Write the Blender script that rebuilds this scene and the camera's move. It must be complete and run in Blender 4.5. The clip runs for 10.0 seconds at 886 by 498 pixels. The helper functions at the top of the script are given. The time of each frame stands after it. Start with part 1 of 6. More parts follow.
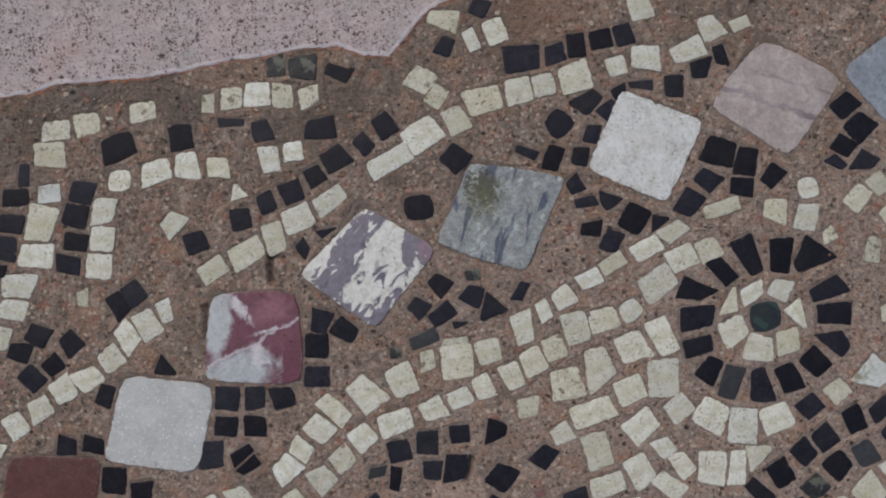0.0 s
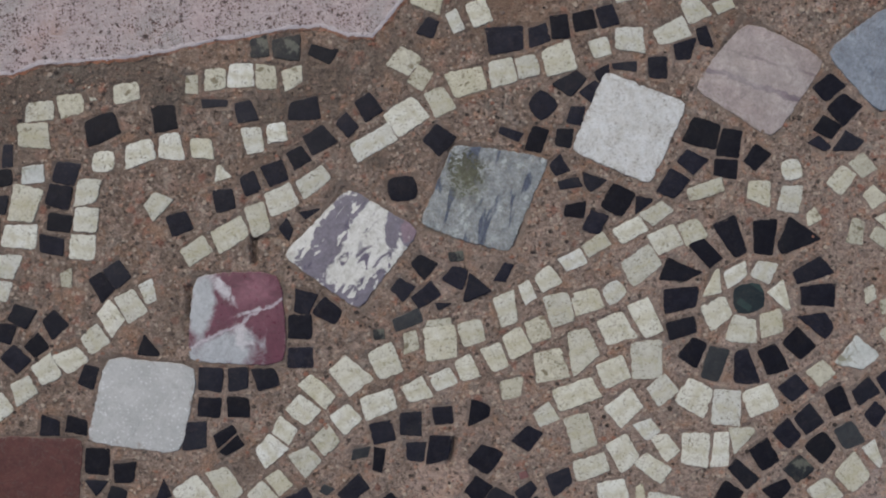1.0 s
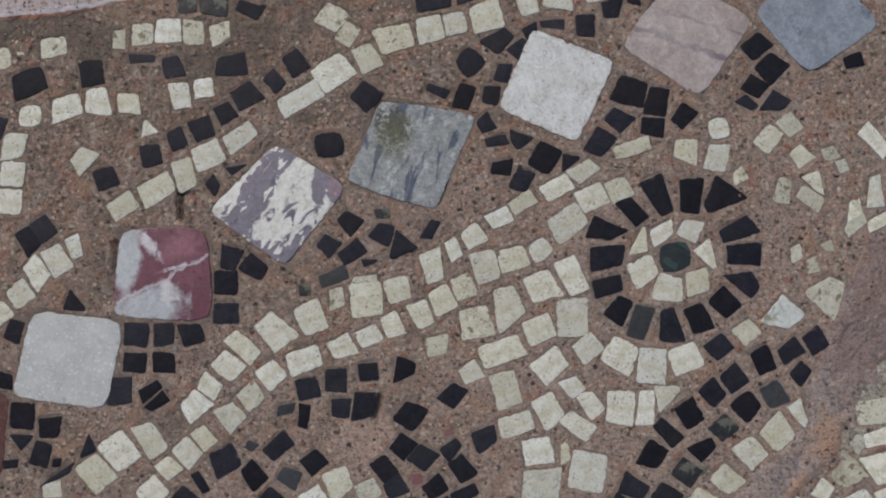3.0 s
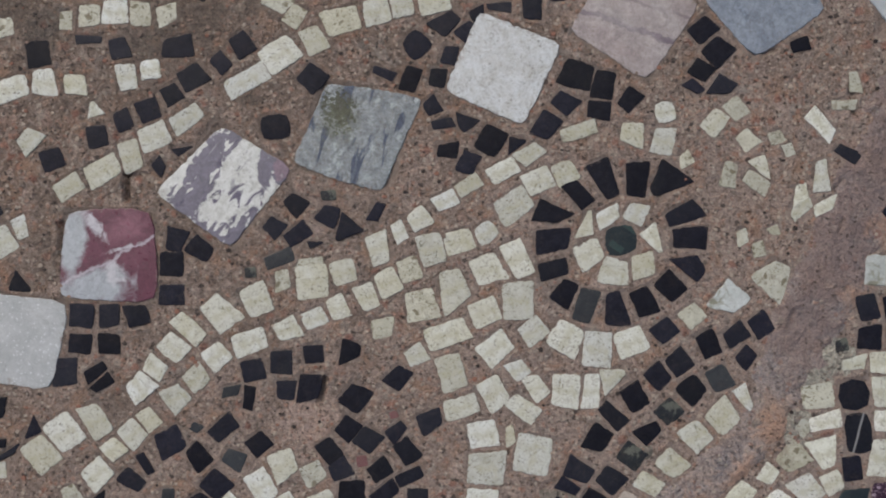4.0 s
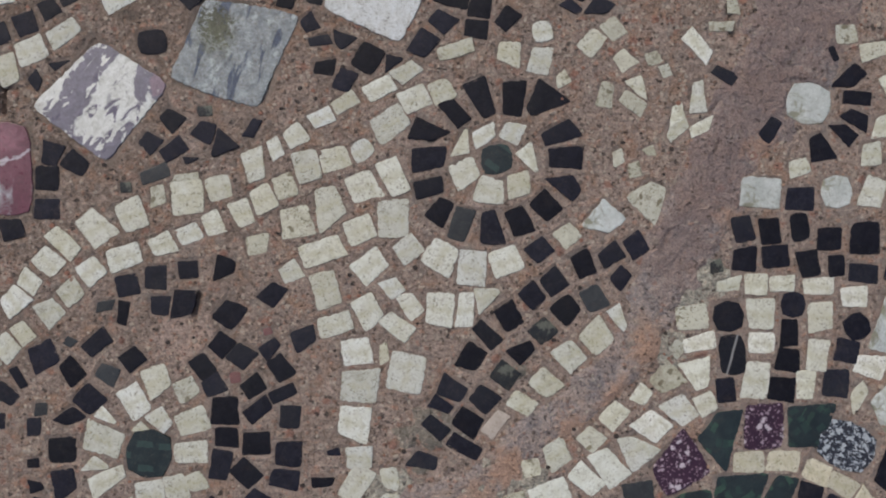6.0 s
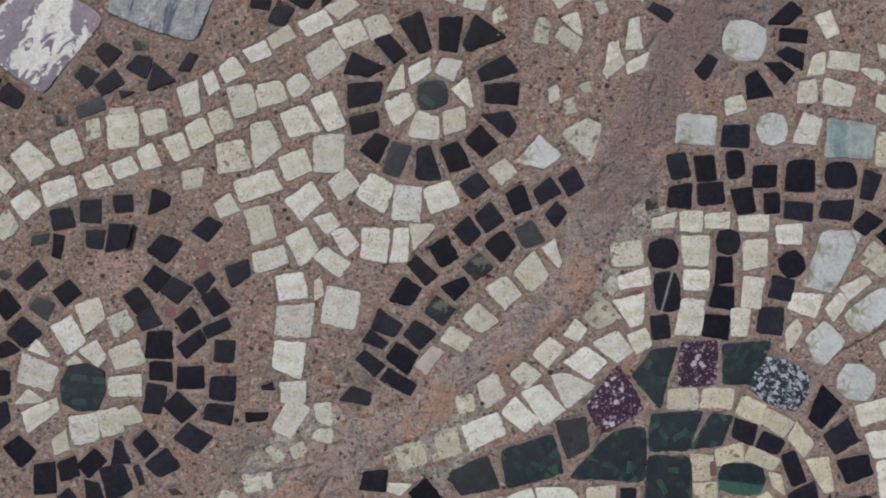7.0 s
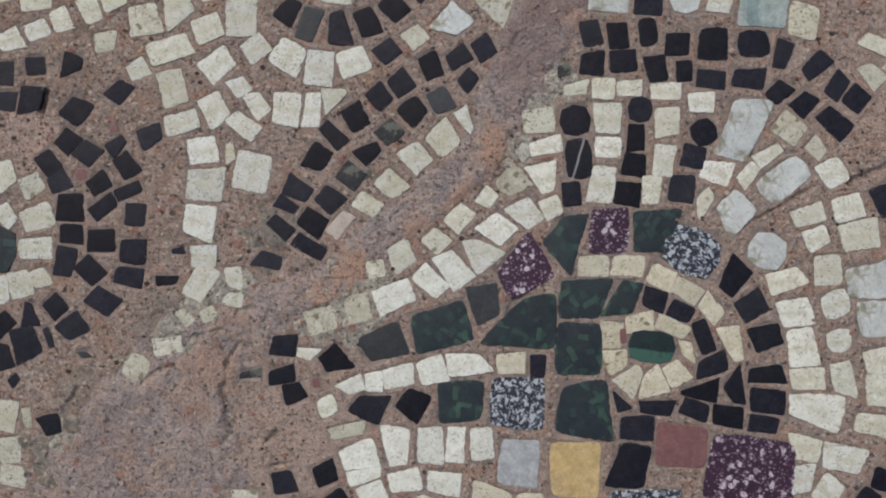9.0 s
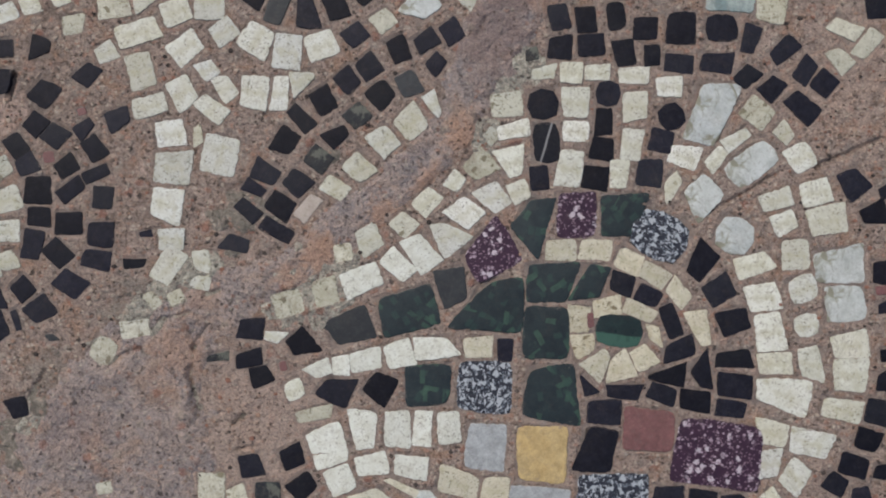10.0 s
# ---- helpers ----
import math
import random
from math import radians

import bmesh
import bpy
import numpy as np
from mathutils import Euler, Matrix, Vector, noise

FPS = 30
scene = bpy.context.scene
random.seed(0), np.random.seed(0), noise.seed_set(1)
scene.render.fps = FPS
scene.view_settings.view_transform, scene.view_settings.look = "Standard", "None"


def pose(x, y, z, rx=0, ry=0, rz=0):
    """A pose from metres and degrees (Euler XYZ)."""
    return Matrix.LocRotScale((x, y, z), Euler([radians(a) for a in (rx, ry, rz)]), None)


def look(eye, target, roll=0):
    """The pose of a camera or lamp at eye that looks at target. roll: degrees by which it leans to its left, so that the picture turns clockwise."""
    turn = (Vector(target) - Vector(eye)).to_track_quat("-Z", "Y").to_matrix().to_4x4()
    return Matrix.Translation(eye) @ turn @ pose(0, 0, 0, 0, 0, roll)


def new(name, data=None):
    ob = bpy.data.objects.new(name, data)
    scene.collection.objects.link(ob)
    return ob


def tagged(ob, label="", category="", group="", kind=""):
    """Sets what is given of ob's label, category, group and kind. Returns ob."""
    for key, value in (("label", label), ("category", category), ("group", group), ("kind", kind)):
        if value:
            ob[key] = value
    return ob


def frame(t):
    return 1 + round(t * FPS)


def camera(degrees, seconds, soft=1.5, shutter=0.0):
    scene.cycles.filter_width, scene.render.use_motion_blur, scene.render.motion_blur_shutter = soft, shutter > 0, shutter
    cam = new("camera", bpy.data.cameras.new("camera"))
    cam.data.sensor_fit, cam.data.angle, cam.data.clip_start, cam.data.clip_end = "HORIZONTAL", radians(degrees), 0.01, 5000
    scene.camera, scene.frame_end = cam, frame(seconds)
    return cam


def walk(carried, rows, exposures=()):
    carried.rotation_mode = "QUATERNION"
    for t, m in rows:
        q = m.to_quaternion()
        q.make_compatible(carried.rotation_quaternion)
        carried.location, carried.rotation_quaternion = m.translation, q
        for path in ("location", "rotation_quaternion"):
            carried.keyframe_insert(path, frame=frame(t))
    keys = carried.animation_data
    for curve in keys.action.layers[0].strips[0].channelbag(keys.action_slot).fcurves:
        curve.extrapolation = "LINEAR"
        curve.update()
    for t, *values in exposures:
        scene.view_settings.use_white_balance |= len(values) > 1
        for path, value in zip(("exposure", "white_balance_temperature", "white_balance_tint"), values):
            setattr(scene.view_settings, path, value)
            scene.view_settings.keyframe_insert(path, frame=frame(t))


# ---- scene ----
cam = camera(50.0, 10.0, soft=2.0)
METRES, EYE, TILT, LEAN, TURN = 0.358, 0.558, -90.0, 0.0, 0.0
ROWS = [
    (0.0, 0.0, 0.0, 0.0, 0.0, 0.0, -0.0),
    (0.5, 0.0101, 0.0, -0.0137, 0.01, -0.02, -0.03),
    (1.0, 0.0274, 0.0001, -0.0302, 0.01, -0.02, -0.09),
    (1.5, 0.0477, 0.0003, -0.0448, 0.01, -0.01, -0.15),
    (2.0, 0.0736, 0.0003, -0.061, 0.01, -0.02, -0.23),
    (2.5, 0.1089, 0.0004, -0.0832, 0.01, -0.01, -0.34),
    (4.0, 0.2376, 0.0008, -0.1275, 0.01, -0.04, -0.7),
    (4.5, 0.2871, 0.0008, -0.147, 0.02, -0.02, -0.85),
    (5.0, 0.3378, 0.0008, -0.1736, 0.01, -0.04, -1.0),
    (6.5, 0.4996, 0.0014, -0.3116, 0.02, 0.01, -1.49),
    (7.0, 0.5538, 0.0015, -0.3628, 0.02, -0.0, -1.65),
    (7.5, 0.602, 0.0017, -0.4142, 0.04, 0.01, -1.79),
    (8.0, 0.6381, 0.0021, -0.4786, 0.04, 0.02, -1.91),
    (8.5, 0.6734, 0.0025, -0.5416, 0.04, 0.06, -2.04),
    (9.0, 0.707, 0.0027, -0.5798, 0.04, 0.06, -2.15),
    (9.5, 0.7358, 0.0028, -0.5931, 0.06, 0.07, -2.22),
    (10.0, 0.762, 0.0029, -0.6047, 0.07, 0.07, -2.29),
]
walk(cam, [(t, pose(0, 0, EYE, TILT, LEAN, TURN) @ pose(METRES * x, METRES * y, METRES * z, 90 + pitch, roll, yaw)) for t, x, y, z, yaw, pitch, roll in ROWS],
     [(0.0, -0.14, 6500, 10), (4.0, -0.08, 6500, 10), (7.0, 0.0, 6500, 10), (10.0, 0.09, 6500, 10)])

# ---- light: a broad soft daylight from above ----
SUN_HEIGHT, SUN_ROUND = radians(52), radians(-35)
world = bpy.data.worlds.new("world")
scene.world = world
world.use_nodes = True
wn, wl = world.node_tree.nodes, world.node_tree.links
sky = wn.new("ShaderNodeTexSky")
sky.sky_type = "NISHITA"
sky.sun_disc = False
sky.sun_elevation, sky.sun_rotation = SUN_HEIGHT, SUN_ROUND
sky.dust_density, sky.air_density = 4.0, 1.0
wl.new(sky.outputs[0], wn["Background"].inputs[0])
wn["Background"].inputs[1].default_value = 0.11
sun = new("sun", bpy.data.lights.new("sun", "SUN"))
sun.data.energy, sun.data.angle, sun.data.color = 1.2, radians(22), (1.0, 0.965, 0.92)
toward = Vector((math.sin(SUN_ROUND) * math.cos(SUN_HEIGHT), math.cos(SUN_ROUND) * math.cos(SUN_HEIGHT), math.sin(SUN_HEIGHT)))
sun.matrix_world = look(toward * 5, (0, 0, 0))


# ---- materials ----
class Nodes:
    """A small writer of node materials."""

    def __init__(self, name="", material=None):
        self.material = material or bpy.data.materials.new(name)
        self.material.use_nodes = True
        self.tree = self.material.node_tree
        self.shader = self.tree.nodes["Principled BSDF"]

    def add(self, kind, **inputs):
        n = self.tree.nodes.new(kind)
        for key, value in inputs.items():
            self.put(n.inputs[key.replace("_", " ")], value)
        return n

    def put(self, socket, value):
        if isinstance(value, bpy.types.NodeSocket):
            self.tree.links.new(value, socket)
        elif isinstance(value, tuple) and len(value) == 3 and socket.type == "RGBA":
            socket.default_value = (*value, 1)
        else:
            socket.default_value = value

    def noise(self, vector, scale, detail=3.0, rough=0.55, warp=0.0):
        return self.add("ShaderNodeTexNoise", Vector=vector, Scale=scale, Detail=detail, Roughness=rough, Distortion=warp).outputs["Fac"]

    def cells(self, vector, scale, feature="F1", rand=1.0):
        n = self.add("ShaderNodeTexVoronoi", Vector=vector, Scale=scale, Randomness=rand)
        n.feature = feature
        return n

    def warped(self, vector, mm, amount):
        """Coordinates shaken by a noise of the given size and reach in millimetres."""
        push = self.tree.nodes.new("ShaderNodeVectorMath")
        push.operation = "MULTIPLY_ADD"
        self.put(push.inputs[0], self.add("ShaderNodeTexNoise", Vector=vector, Scale=1000 / mm, Detail=3.0).outputs["Color"])
        push.inputs[1].default_value = (amount * 0.002,) * 3
        self.put(push.inputs[2], vector)
        return push.outputs[0]

    def step(self, value, low, high, a=0.0, b=1.0):
        n = self.add("ShaderNodeMapRange", Value=value)
        n.inputs[1].default_value, n.inputs[2].default_value = low, high
        n.inputs[3].default_value, n.inputs[4].default_value = a, b
        return n.outputs[0]

    def math(self, op, a, b=0.0):
        n = self.tree.nodes.new("ShaderNodeMath")
        n.operation = op
        self.put(n.inputs[0], a)
        self.put(n.inputs[1], b)
        return n.outputs[0]

    def mix(self, fac, a, b, blend="MIX"):
        n = self.tree.nodes.new("ShaderNodeMix")
        n.data_type, n.blend_type = "RGBA", blend
        self.put(n.inputs[0], fac)
        self.put(n.inputs[6], a)
        self.put(n.inputs[7], b)
        return n.outputs[2]

    def bump(self, height, distance, strength=1.0, under=None):
        n = self.add("ShaderNodeBump", Height=height, Distance=distance, Strength=strength)
        if under is not None:
            self.put(n.inputs["Normal"], under)
        return n.outputs[0]

    def piece(self):
        """Coordinates of a piece, shifted for each piece, and the piece's own random number."""
        info = self.tree.nodes.new("ShaderNodeObjectInfo").outputs["Random"]
        where = self.tree.nodes.new("ShaderNodeTexCoord").outputs["Object"]
        shift = self.tree.nodes.new("ShaderNodeVectorMath")
        shift.operation = "MULTIPLY_ADD"
        self.put(shift.inputs[0], info)
        shift.inputs[1].default_value = (7.3, 4.1, 9.7)
        self.put(shift.inputs[2], where)
        return shift.outputs[0], info

    def ground(self):
        return self.tree.nodes.new("ShaderNodeNewGeometry").outputs["Position"]

    def done(self, colour, rough, normal=None, specular=0.4):
        self.put(self.shader.inputs["Base Color"], colour)
        self.put(self.shader.inputs["Roughness"], rough)
        self.shader.inputs["Specular IOR Level"].default_value = specular
        if normal is not None:
            self.put(self.shader.inputs["Normal"], normal)
        return self.material


DIRT = (0.20, 0.14, 0.10)


def stone_material(name, base, second, size=6.0, vary=0.15, rough=0.55, pits=0.3, dirt=0.25, clouds=0.6, spots=(), specular=0.35, film=0.3, drift=()):
    """Stone: two clouded tones (size in mm), pinholes, a film of dirt; spots (colour, mm, share, stretch); drift: tones towards which single pieces lean."""
    n = Nodes(name)
    at, rnd = n.piece()
    cloud = n.noise(at, 1000 / size, 5.0, clouds, 0.4)
    colour = n.mix(n.step(cloud, 0.36, 0.66), base, second)
    for k, tint in enumerate(drift):
        own = n.math("FRACT", n.math("MULTIPLY", rnd, 17.3 + 9.1 * k))
        colour = n.mix(n.math("MULTIPLY", n.step(own, 0.4, 1.0, 0.0, 0.8), n.step(n.noise(at, 95.0, 3.0, 0.6), 0.3, 0.62)), colour, tint)
    for tint, mm, share, stretch in spots:
        flat = n.add("ShaderNodeMapping", Vector=n.warped(at, mm * 0.9, mm * 0.55))
        flat.inputs["Scale"].default_value = (1.0, stretch, 1.0)
        flat.inputs["Rotation"].default_value = (0, 0, 0.6)
        c = n.cells(flat.outputs[0], 1000 / mm)
        chosen = n.step(n.add("ShaderNodeSeparateColor", Color=c.outputs["Color"]).outputs[0], share + 0.01, share - 0.01)
        wobble = n.math("ADD", c.outputs["Distance"], n.math("MULTIPLY", n.math("SUBTRACT", n.noise(at, 2500 / mm, 2.0), 0.5), 0.7))
        colour = n.mix(n.math("MULTIPLY", chosen, n.step(wobble, 0.50, 0.34)), colour, tint)
    grain = n.noise(at, 1100.0, 3.0, 0.7)
    colour = n.mix(0.5, colour, n.mix(grain, (0.36, 0.36, 0.36), (0.66, 0.66, 0.66)), "OVERLAY")
    patchy = n.step(n.noise(at, 190.0, 3.0, 0.6, 0.4), 0.40, 0.62)
    hole = n.math("MULTIPLY", n.step(n.noise(at, 640.0, 2.0, 0.6), 0.555, 0.64), n.step(patchy, 0.0, 1.0, 0.15, 1.0))
    colour = n.mix(n.math("MULTIPLY", hole, pits), colour, (0.17, 0.15, 0.095))
    crack = n.math("ABSOLUTE", n.math("SUBTRACT", n.noise(at, 60.0, 4.0, 0.65, 0.5), 0.5))
    colour = n.mix(n.math("MULTIPLY", n.step(crack, 0.012, 0.004), pits * 0.5), colour, (0.26, 0.23, 0.17))
    smear = n.step(n.noise(at, 120.0, 4.0, 0.7, 0.3), 0.54, 0.75)
    colour = n.mix(n.math("MULTIPLY", smear, dirt), colour, DIRT)
    axes = n.add("ShaderNodeSeparateXYZ", Vector=n.tree.nodes.new("ShaderNodeTexCoord").outputs["Generated"])
    gx, gy = (n.math("SUBTRACT", 0.5, n.math("ABSOLUTE", n.math("SUBTRACT", axes.outputs[k], 0.5))) for k in (0, 1))
    rim = n.math("ADD", n.math("MINIMUM", gx, gy), n.math("MULTIPLY", n.math("SUBTRACT", n.noise(at, 260.0, 5.0, 0.75), 0.45), 0.6))
    light = base[0] > 0.3
    colour = n.mix(n.math("MULTIPLY", n.step(rim, 0.05 if light else 0.04, -0.04 if light else -0.08), 0.75 if light else 0.7), colour, (0.25, 0.20, 0.165))
    tone = n.step(rnd, 0.0, 1.0, 1 - vary, 1 + vary)
    shade = n.add("ShaderNodeHueSaturation", Color=colour, Value=tone)
    low = n.bump(n.math("ADD", n.noise(at, 200.0, 4.0, 0.6), n.math("MULTIPLY", hole, -0.5)), 0.0005, film)
    return n.done(shade.outputs[0], n.step(n.noise(at, 300.0), 0.3, 0.7, rough - 0.1, rough + 0.12), n.bump(grain, 0.0002, 0.5, low), specular)


BLACK = stone_material("black_limestone", (0.0082, 0.0082, 0.0142), (0.0155, 0.0158, 0.0245), 5, 0.4, 0.5, 0.05, 0.06, film=0.5, specular=0.15, drift=((0.020, 0.021, 0.026),))
SLATE = stone_material("dark_grey_stone", (0.026, 0.030, 0.034), (0.040, 0.044, 0.047), 6, 0.2, 0.5, 0.1, 0.10, specular=0.3)
MOTTLED = stone_material("mottled_dark_stone", (0.010, 0.012, 0.016), (0.022, 0.026, 0.028), 4, 0.2, 0.55, 0.2, 0.2)
BLACKVEIN = stone_material("black_limestone_with_vein", (0.0085, 0.0095, 0.0145), (0.014, 0.015, 0.021), 5, 0.1, 0.5, 0.05, 0.05, film=0.45, specular=0.18)
WHITE = stone_material("cream_limestone", (0.60, 0.61, 0.535), (0.50, 0.495, 0.40), 7, 0.13, 0.6, 0.75, 0.25, film=0.7, drift=((0.48, 0.46, 0.335), (0.65, 0.675, 0.645)))
IVORY = stone_material("ivory_limestone", (0.635, 0.645, 0.55), (0.50, 0.495, 0.39), 7, 0.13, 0.6, 0.75, 0.25, film=0.7, drift=((0.53, 0.505, 0.39), (0.72, 0.73, 0.68)))
CHALK = stone_material("chalky_limestone", (0.705, 0.725, 0.645), (0.59, 0.595, 0.50), 7, 0.08, 0.6, 0.6, 0.2, film=0.7)
CREAM = stone_material("yellowed_limestone", (0.59, 0.56, 0.435), (0.48, 0.435, 0.31), 6, 0.12, 0.6, 0.8, 0.3, film=0.7, drift=((0.56, 0.545, 0.44),))
WORN = stone_material("stained_limestone", (0.56, 0.555, 0.45), (0.41, 0.39, 0.285), 5, 0.15, 0.7, 1.0, 0.5, spots=(((0.21, 0.19, 0.125), 5.0, 0.13, 1.2),), film=0.9, drift=((0.40, 0.385, 0.28), (0.55, 0.56, 0.49)))
PITTED = stone_material("pitted_yellowed_limestone", (0.58, 0.55, 0.42), (0.46, 0.41, 0.28), 5, 0.1, 0.65, 1.0, 0.4, spots=(((0.20, 0.165, 0.10), 5.0, 0.12, 1.3),), film=1.0)
STRAW = stone_material("pale_straw_limestone", (0.54, 0.535, 0.43), (0.44, 0.425, 0.33), 6, 0.12, 0.6, 0.6, 0.35, film=0.6)
OCHRE = stone_material("ochre_yellow_marble", (0.51, 0.385, 0.185), (0.44, 0.315, 0.135), 9, 0.05, 0.45, 0.1, 0.12)
MARBLE = stone_material("grey_white_marble", (0.55, 0.58, 0.545), (0.44, 0.465, 0.43), 12, 0.08, 0.36, 0.3, 0.14, drift=((0.44, 0.48, 0.475),))
BLUISH = stone_material("blue_grey_marble", (0.365, 0.385, 0.385), (0.30, 0.315, 0.31), 10, 0.08, 0.4, 0.1, 0.12)
SEAGREEN = stone_material("sea_green_marble", (0.38, 0.43, 0.395), (0.24, 0.30, 0.285), 22, 0.08, 0.4, 0.1, 0.15)
ROSE = stone_material("pale_rose_stone", (0.48, 0.42, 0.36), (0.40, 0.34, 0.285), 7, 0.06, 0.6, 0.3, 0.2)
GREEN = stone_material("green_serpentine", (0.0135, 0.021, 0.0245), (0.022, 0.034, 0.036), 8, 0.15, 0.4, 0.05, 0.06, specular=0.35)
TEAL = stone_material("dark_teal_serpentine", (0.013, 0.020, 0.0235), (0.024, 0.035, 0.037), 6, 0.1, 0.42, 0.1, 0.1, specular=0.3)
EYEGREEN = stone_material("green_serpentine_with_painted_sheen", (0.0115, 0.021, 0.0225), (0.018, 0.036, 0.034), 7, 0.1, 0.35, 0.05, 0.04, specular=0.35)
PURPLE = stone_material("purple_porphyry", (0.030, 0.0122, 0.0275), (0.046, 0.019, 0.038), 4, 0.12, 0.4, 0.05, 0.05, spots=(((0.50, 0.44, 0.47), 4.2, 0.22, 1.0), ((0.36, 0.28, 0.32), 2.4, 0.22, 1.3), ((0.22, 0.15, 0.18), 1.3, 0.3, 1.0)), specular=0.35)
GRANITE = stone_material("speckled_granite", (0.014, 0.017, 0.027), (0.026, 0.03, 0.042), 3, 0.05, 0.45, 0.05, 0.05, spots=(((0.14, 0.16, 0.185), 2.0, 0.4, 1.0),), specular=0.35)
BRICK = stone_material("dark_red_stone", (0.098, 0.036, 0.030), (0.08, 0.03, 0.026), 9, 0.05, 0.5, 0.1, 0.1)
OLDROSE = stone_material("old_rose_stone", (0.20, 0.093, 0.088), (0.165, 0.078, 0.074), 6, 0.05, 0.5, 0.15, 0.14)
ROUGHWHITE = stone_material("rough_white_marble", (0.63, 0.655, 0.645), (0.52, 0.525, 0.49), 6, 0.03, 0.6, 0.5, 0.16, film=1.0)
PINKISH = stone_material("pinkish_grey_marble", (0.42, 0.36, 0.345), (0.30, 0.255, 0.24), 9, 0.03, 0.55, 0.3, 0.3, film=0.7)
GREYGREEN = stone_material("grey_green_marble", (0.30, 0.325, 0.325), (0.20, 0.222, 0.228), 5, 0.03, 0.5, 0.4, 0.12, spots=(((0.37, 0.405, 0.40), 4, 0.22, 0.6),), film=0.9)
VEINED = stone_material("violet_veined_marble", (0.66, 0.67, 0.63), (0.56, 0.565, 0.52), 7, 0.03, 0.42, 0.2, 0.08)
AGATE = stone_material("wine_and_white_marble", (0.125, 0.048, 0.066), (0.165, 0.068, 0.09), 11, 0.03, 0.34, 0.05, 0.05)
CRYSTAL = stone_material("white_crystalline_marble", (0.46, 0.475, 0.465), (0.40, 0.415, 0.405), 14, 0.03, 0.42, 0.05, 0.06, spots=(((0.60, 0.62, 0.62), 1.3, 0.16, 1.0),), film=0.3)
SKYGREY = stone_material("sky_grey_marble", (0.255, 0.29, 0.33), (0.205, 0.235, 0.275), 15, 0.03, 0.42, 0.1, 0.12, spots=(((0.16, 0.19, 0.23), 5, 0.08, 0.4),))
FADED = stone_material("faded_white_marble", (0.48, 0.52, 0.53), (0.36, 0.385, 0.385), 12, 0.03, 0.5, 0.2, 0.35)


def recolour(material, tint, size, low, high, stretch=(1.0, 1.0, 1.0), turn=0.0, warp=1.2, offset=0.0):
    """Large patches of a second mineral over a stone's colour."""
    n = Nodes(material=material)
    socket = n.shader.inputs["Base Color"].links[0].from_socket
    where = n.tree.nodes.new("ShaderNodeTexCoord").outputs["Object"]
    m = n.add("ShaderNodeMapping", Vector=where)
    m.inputs["Scale"].default_value, m.inputs["Rotation"].default_value = stretch, (0, 0, turn)
    m.inputs["Location"].default_value = (offset, offset * 0.7, 0)
    n.put(n.shader.inputs["Base Color"], n.mix(n.step(n.noise(m.outputs[0], 1000 / size, 4.0, 0.5, warp), low, high), socket, tint))


def lean(material, tint, direction, reach, size, low, high, amount=1.0, amp=1.0):
    """A second tone that fills one side of a stone, with a ragged border."""
    n = Nodes(material=material)
    socket = n.shader.inputs["Base Color"].links[0].from_socket
    where = n.tree.nodes.new("ShaderNodeTexCoord").outputs["Object"]
    dot = n.tree.nodes.new("ShaderNodeVectorMath")
    dot.operation = "DOT_PRODUCT"
    n.put(dot.inputs[0], where)
    dot.inputs[1].default_value = (math.cos(radians(direction)) / reach, math.sin(radians(direction)) / reach, 0)
    field = n.math("ADD", dot.outputs["Value"], n.math("MULTIPLY", n.math("SUBTRACT", n.noise(where, 1000 / size, 4.0, 0.55, 0.8), 0.5), amp * 2))
    n.put(n.shader.inputs["Base Color"], n.mix(n.math("MULTIPLY", n.step(field, low, high), amount), socket, tint))


def seam(material, tint, direction, offset, width, wander=0.004):
    """A wandering vein across a stone; direction of its normal in degrees, the rest in metres."""
    n = Nodes(material=material)
    socket = n.shader.inputs["Base Color"].links[0].from_socket
    where = n.tree.nodes.new("ShaderNodeTexCoord").outputs["Object"]
    dot = n.tree.nodes.new("ShaderNodeVectorMath")
    dot.operation = "DOT_PRODUCT"
    n.put(dot.inputs[0], where)
    dot.inputs[1].default_value = (math.cos(radians(direction)), math.sin(radians(direction)), 0)
    off = n.math("ADD", n.math("SUBTRACT", dot.outputs["Value"], offset), n.math("MULTIPLY", n.math("SUBTRACT", n.noise(where, 70.0, 5.0, 0.6), 0.5), wander * 2))
    thick = n.math("MULTIPLY", n.noise(where, 160.0, 2.0), width * 2)
    n.put(n.shader.inputs["Base Color"], n.mix(n.math("MULTIPLY", n.step(n.math("SUBTRACT", n.math("ABSOLUTE", off), thick), 0.0008, 0.0), 0.8), socket, tint))


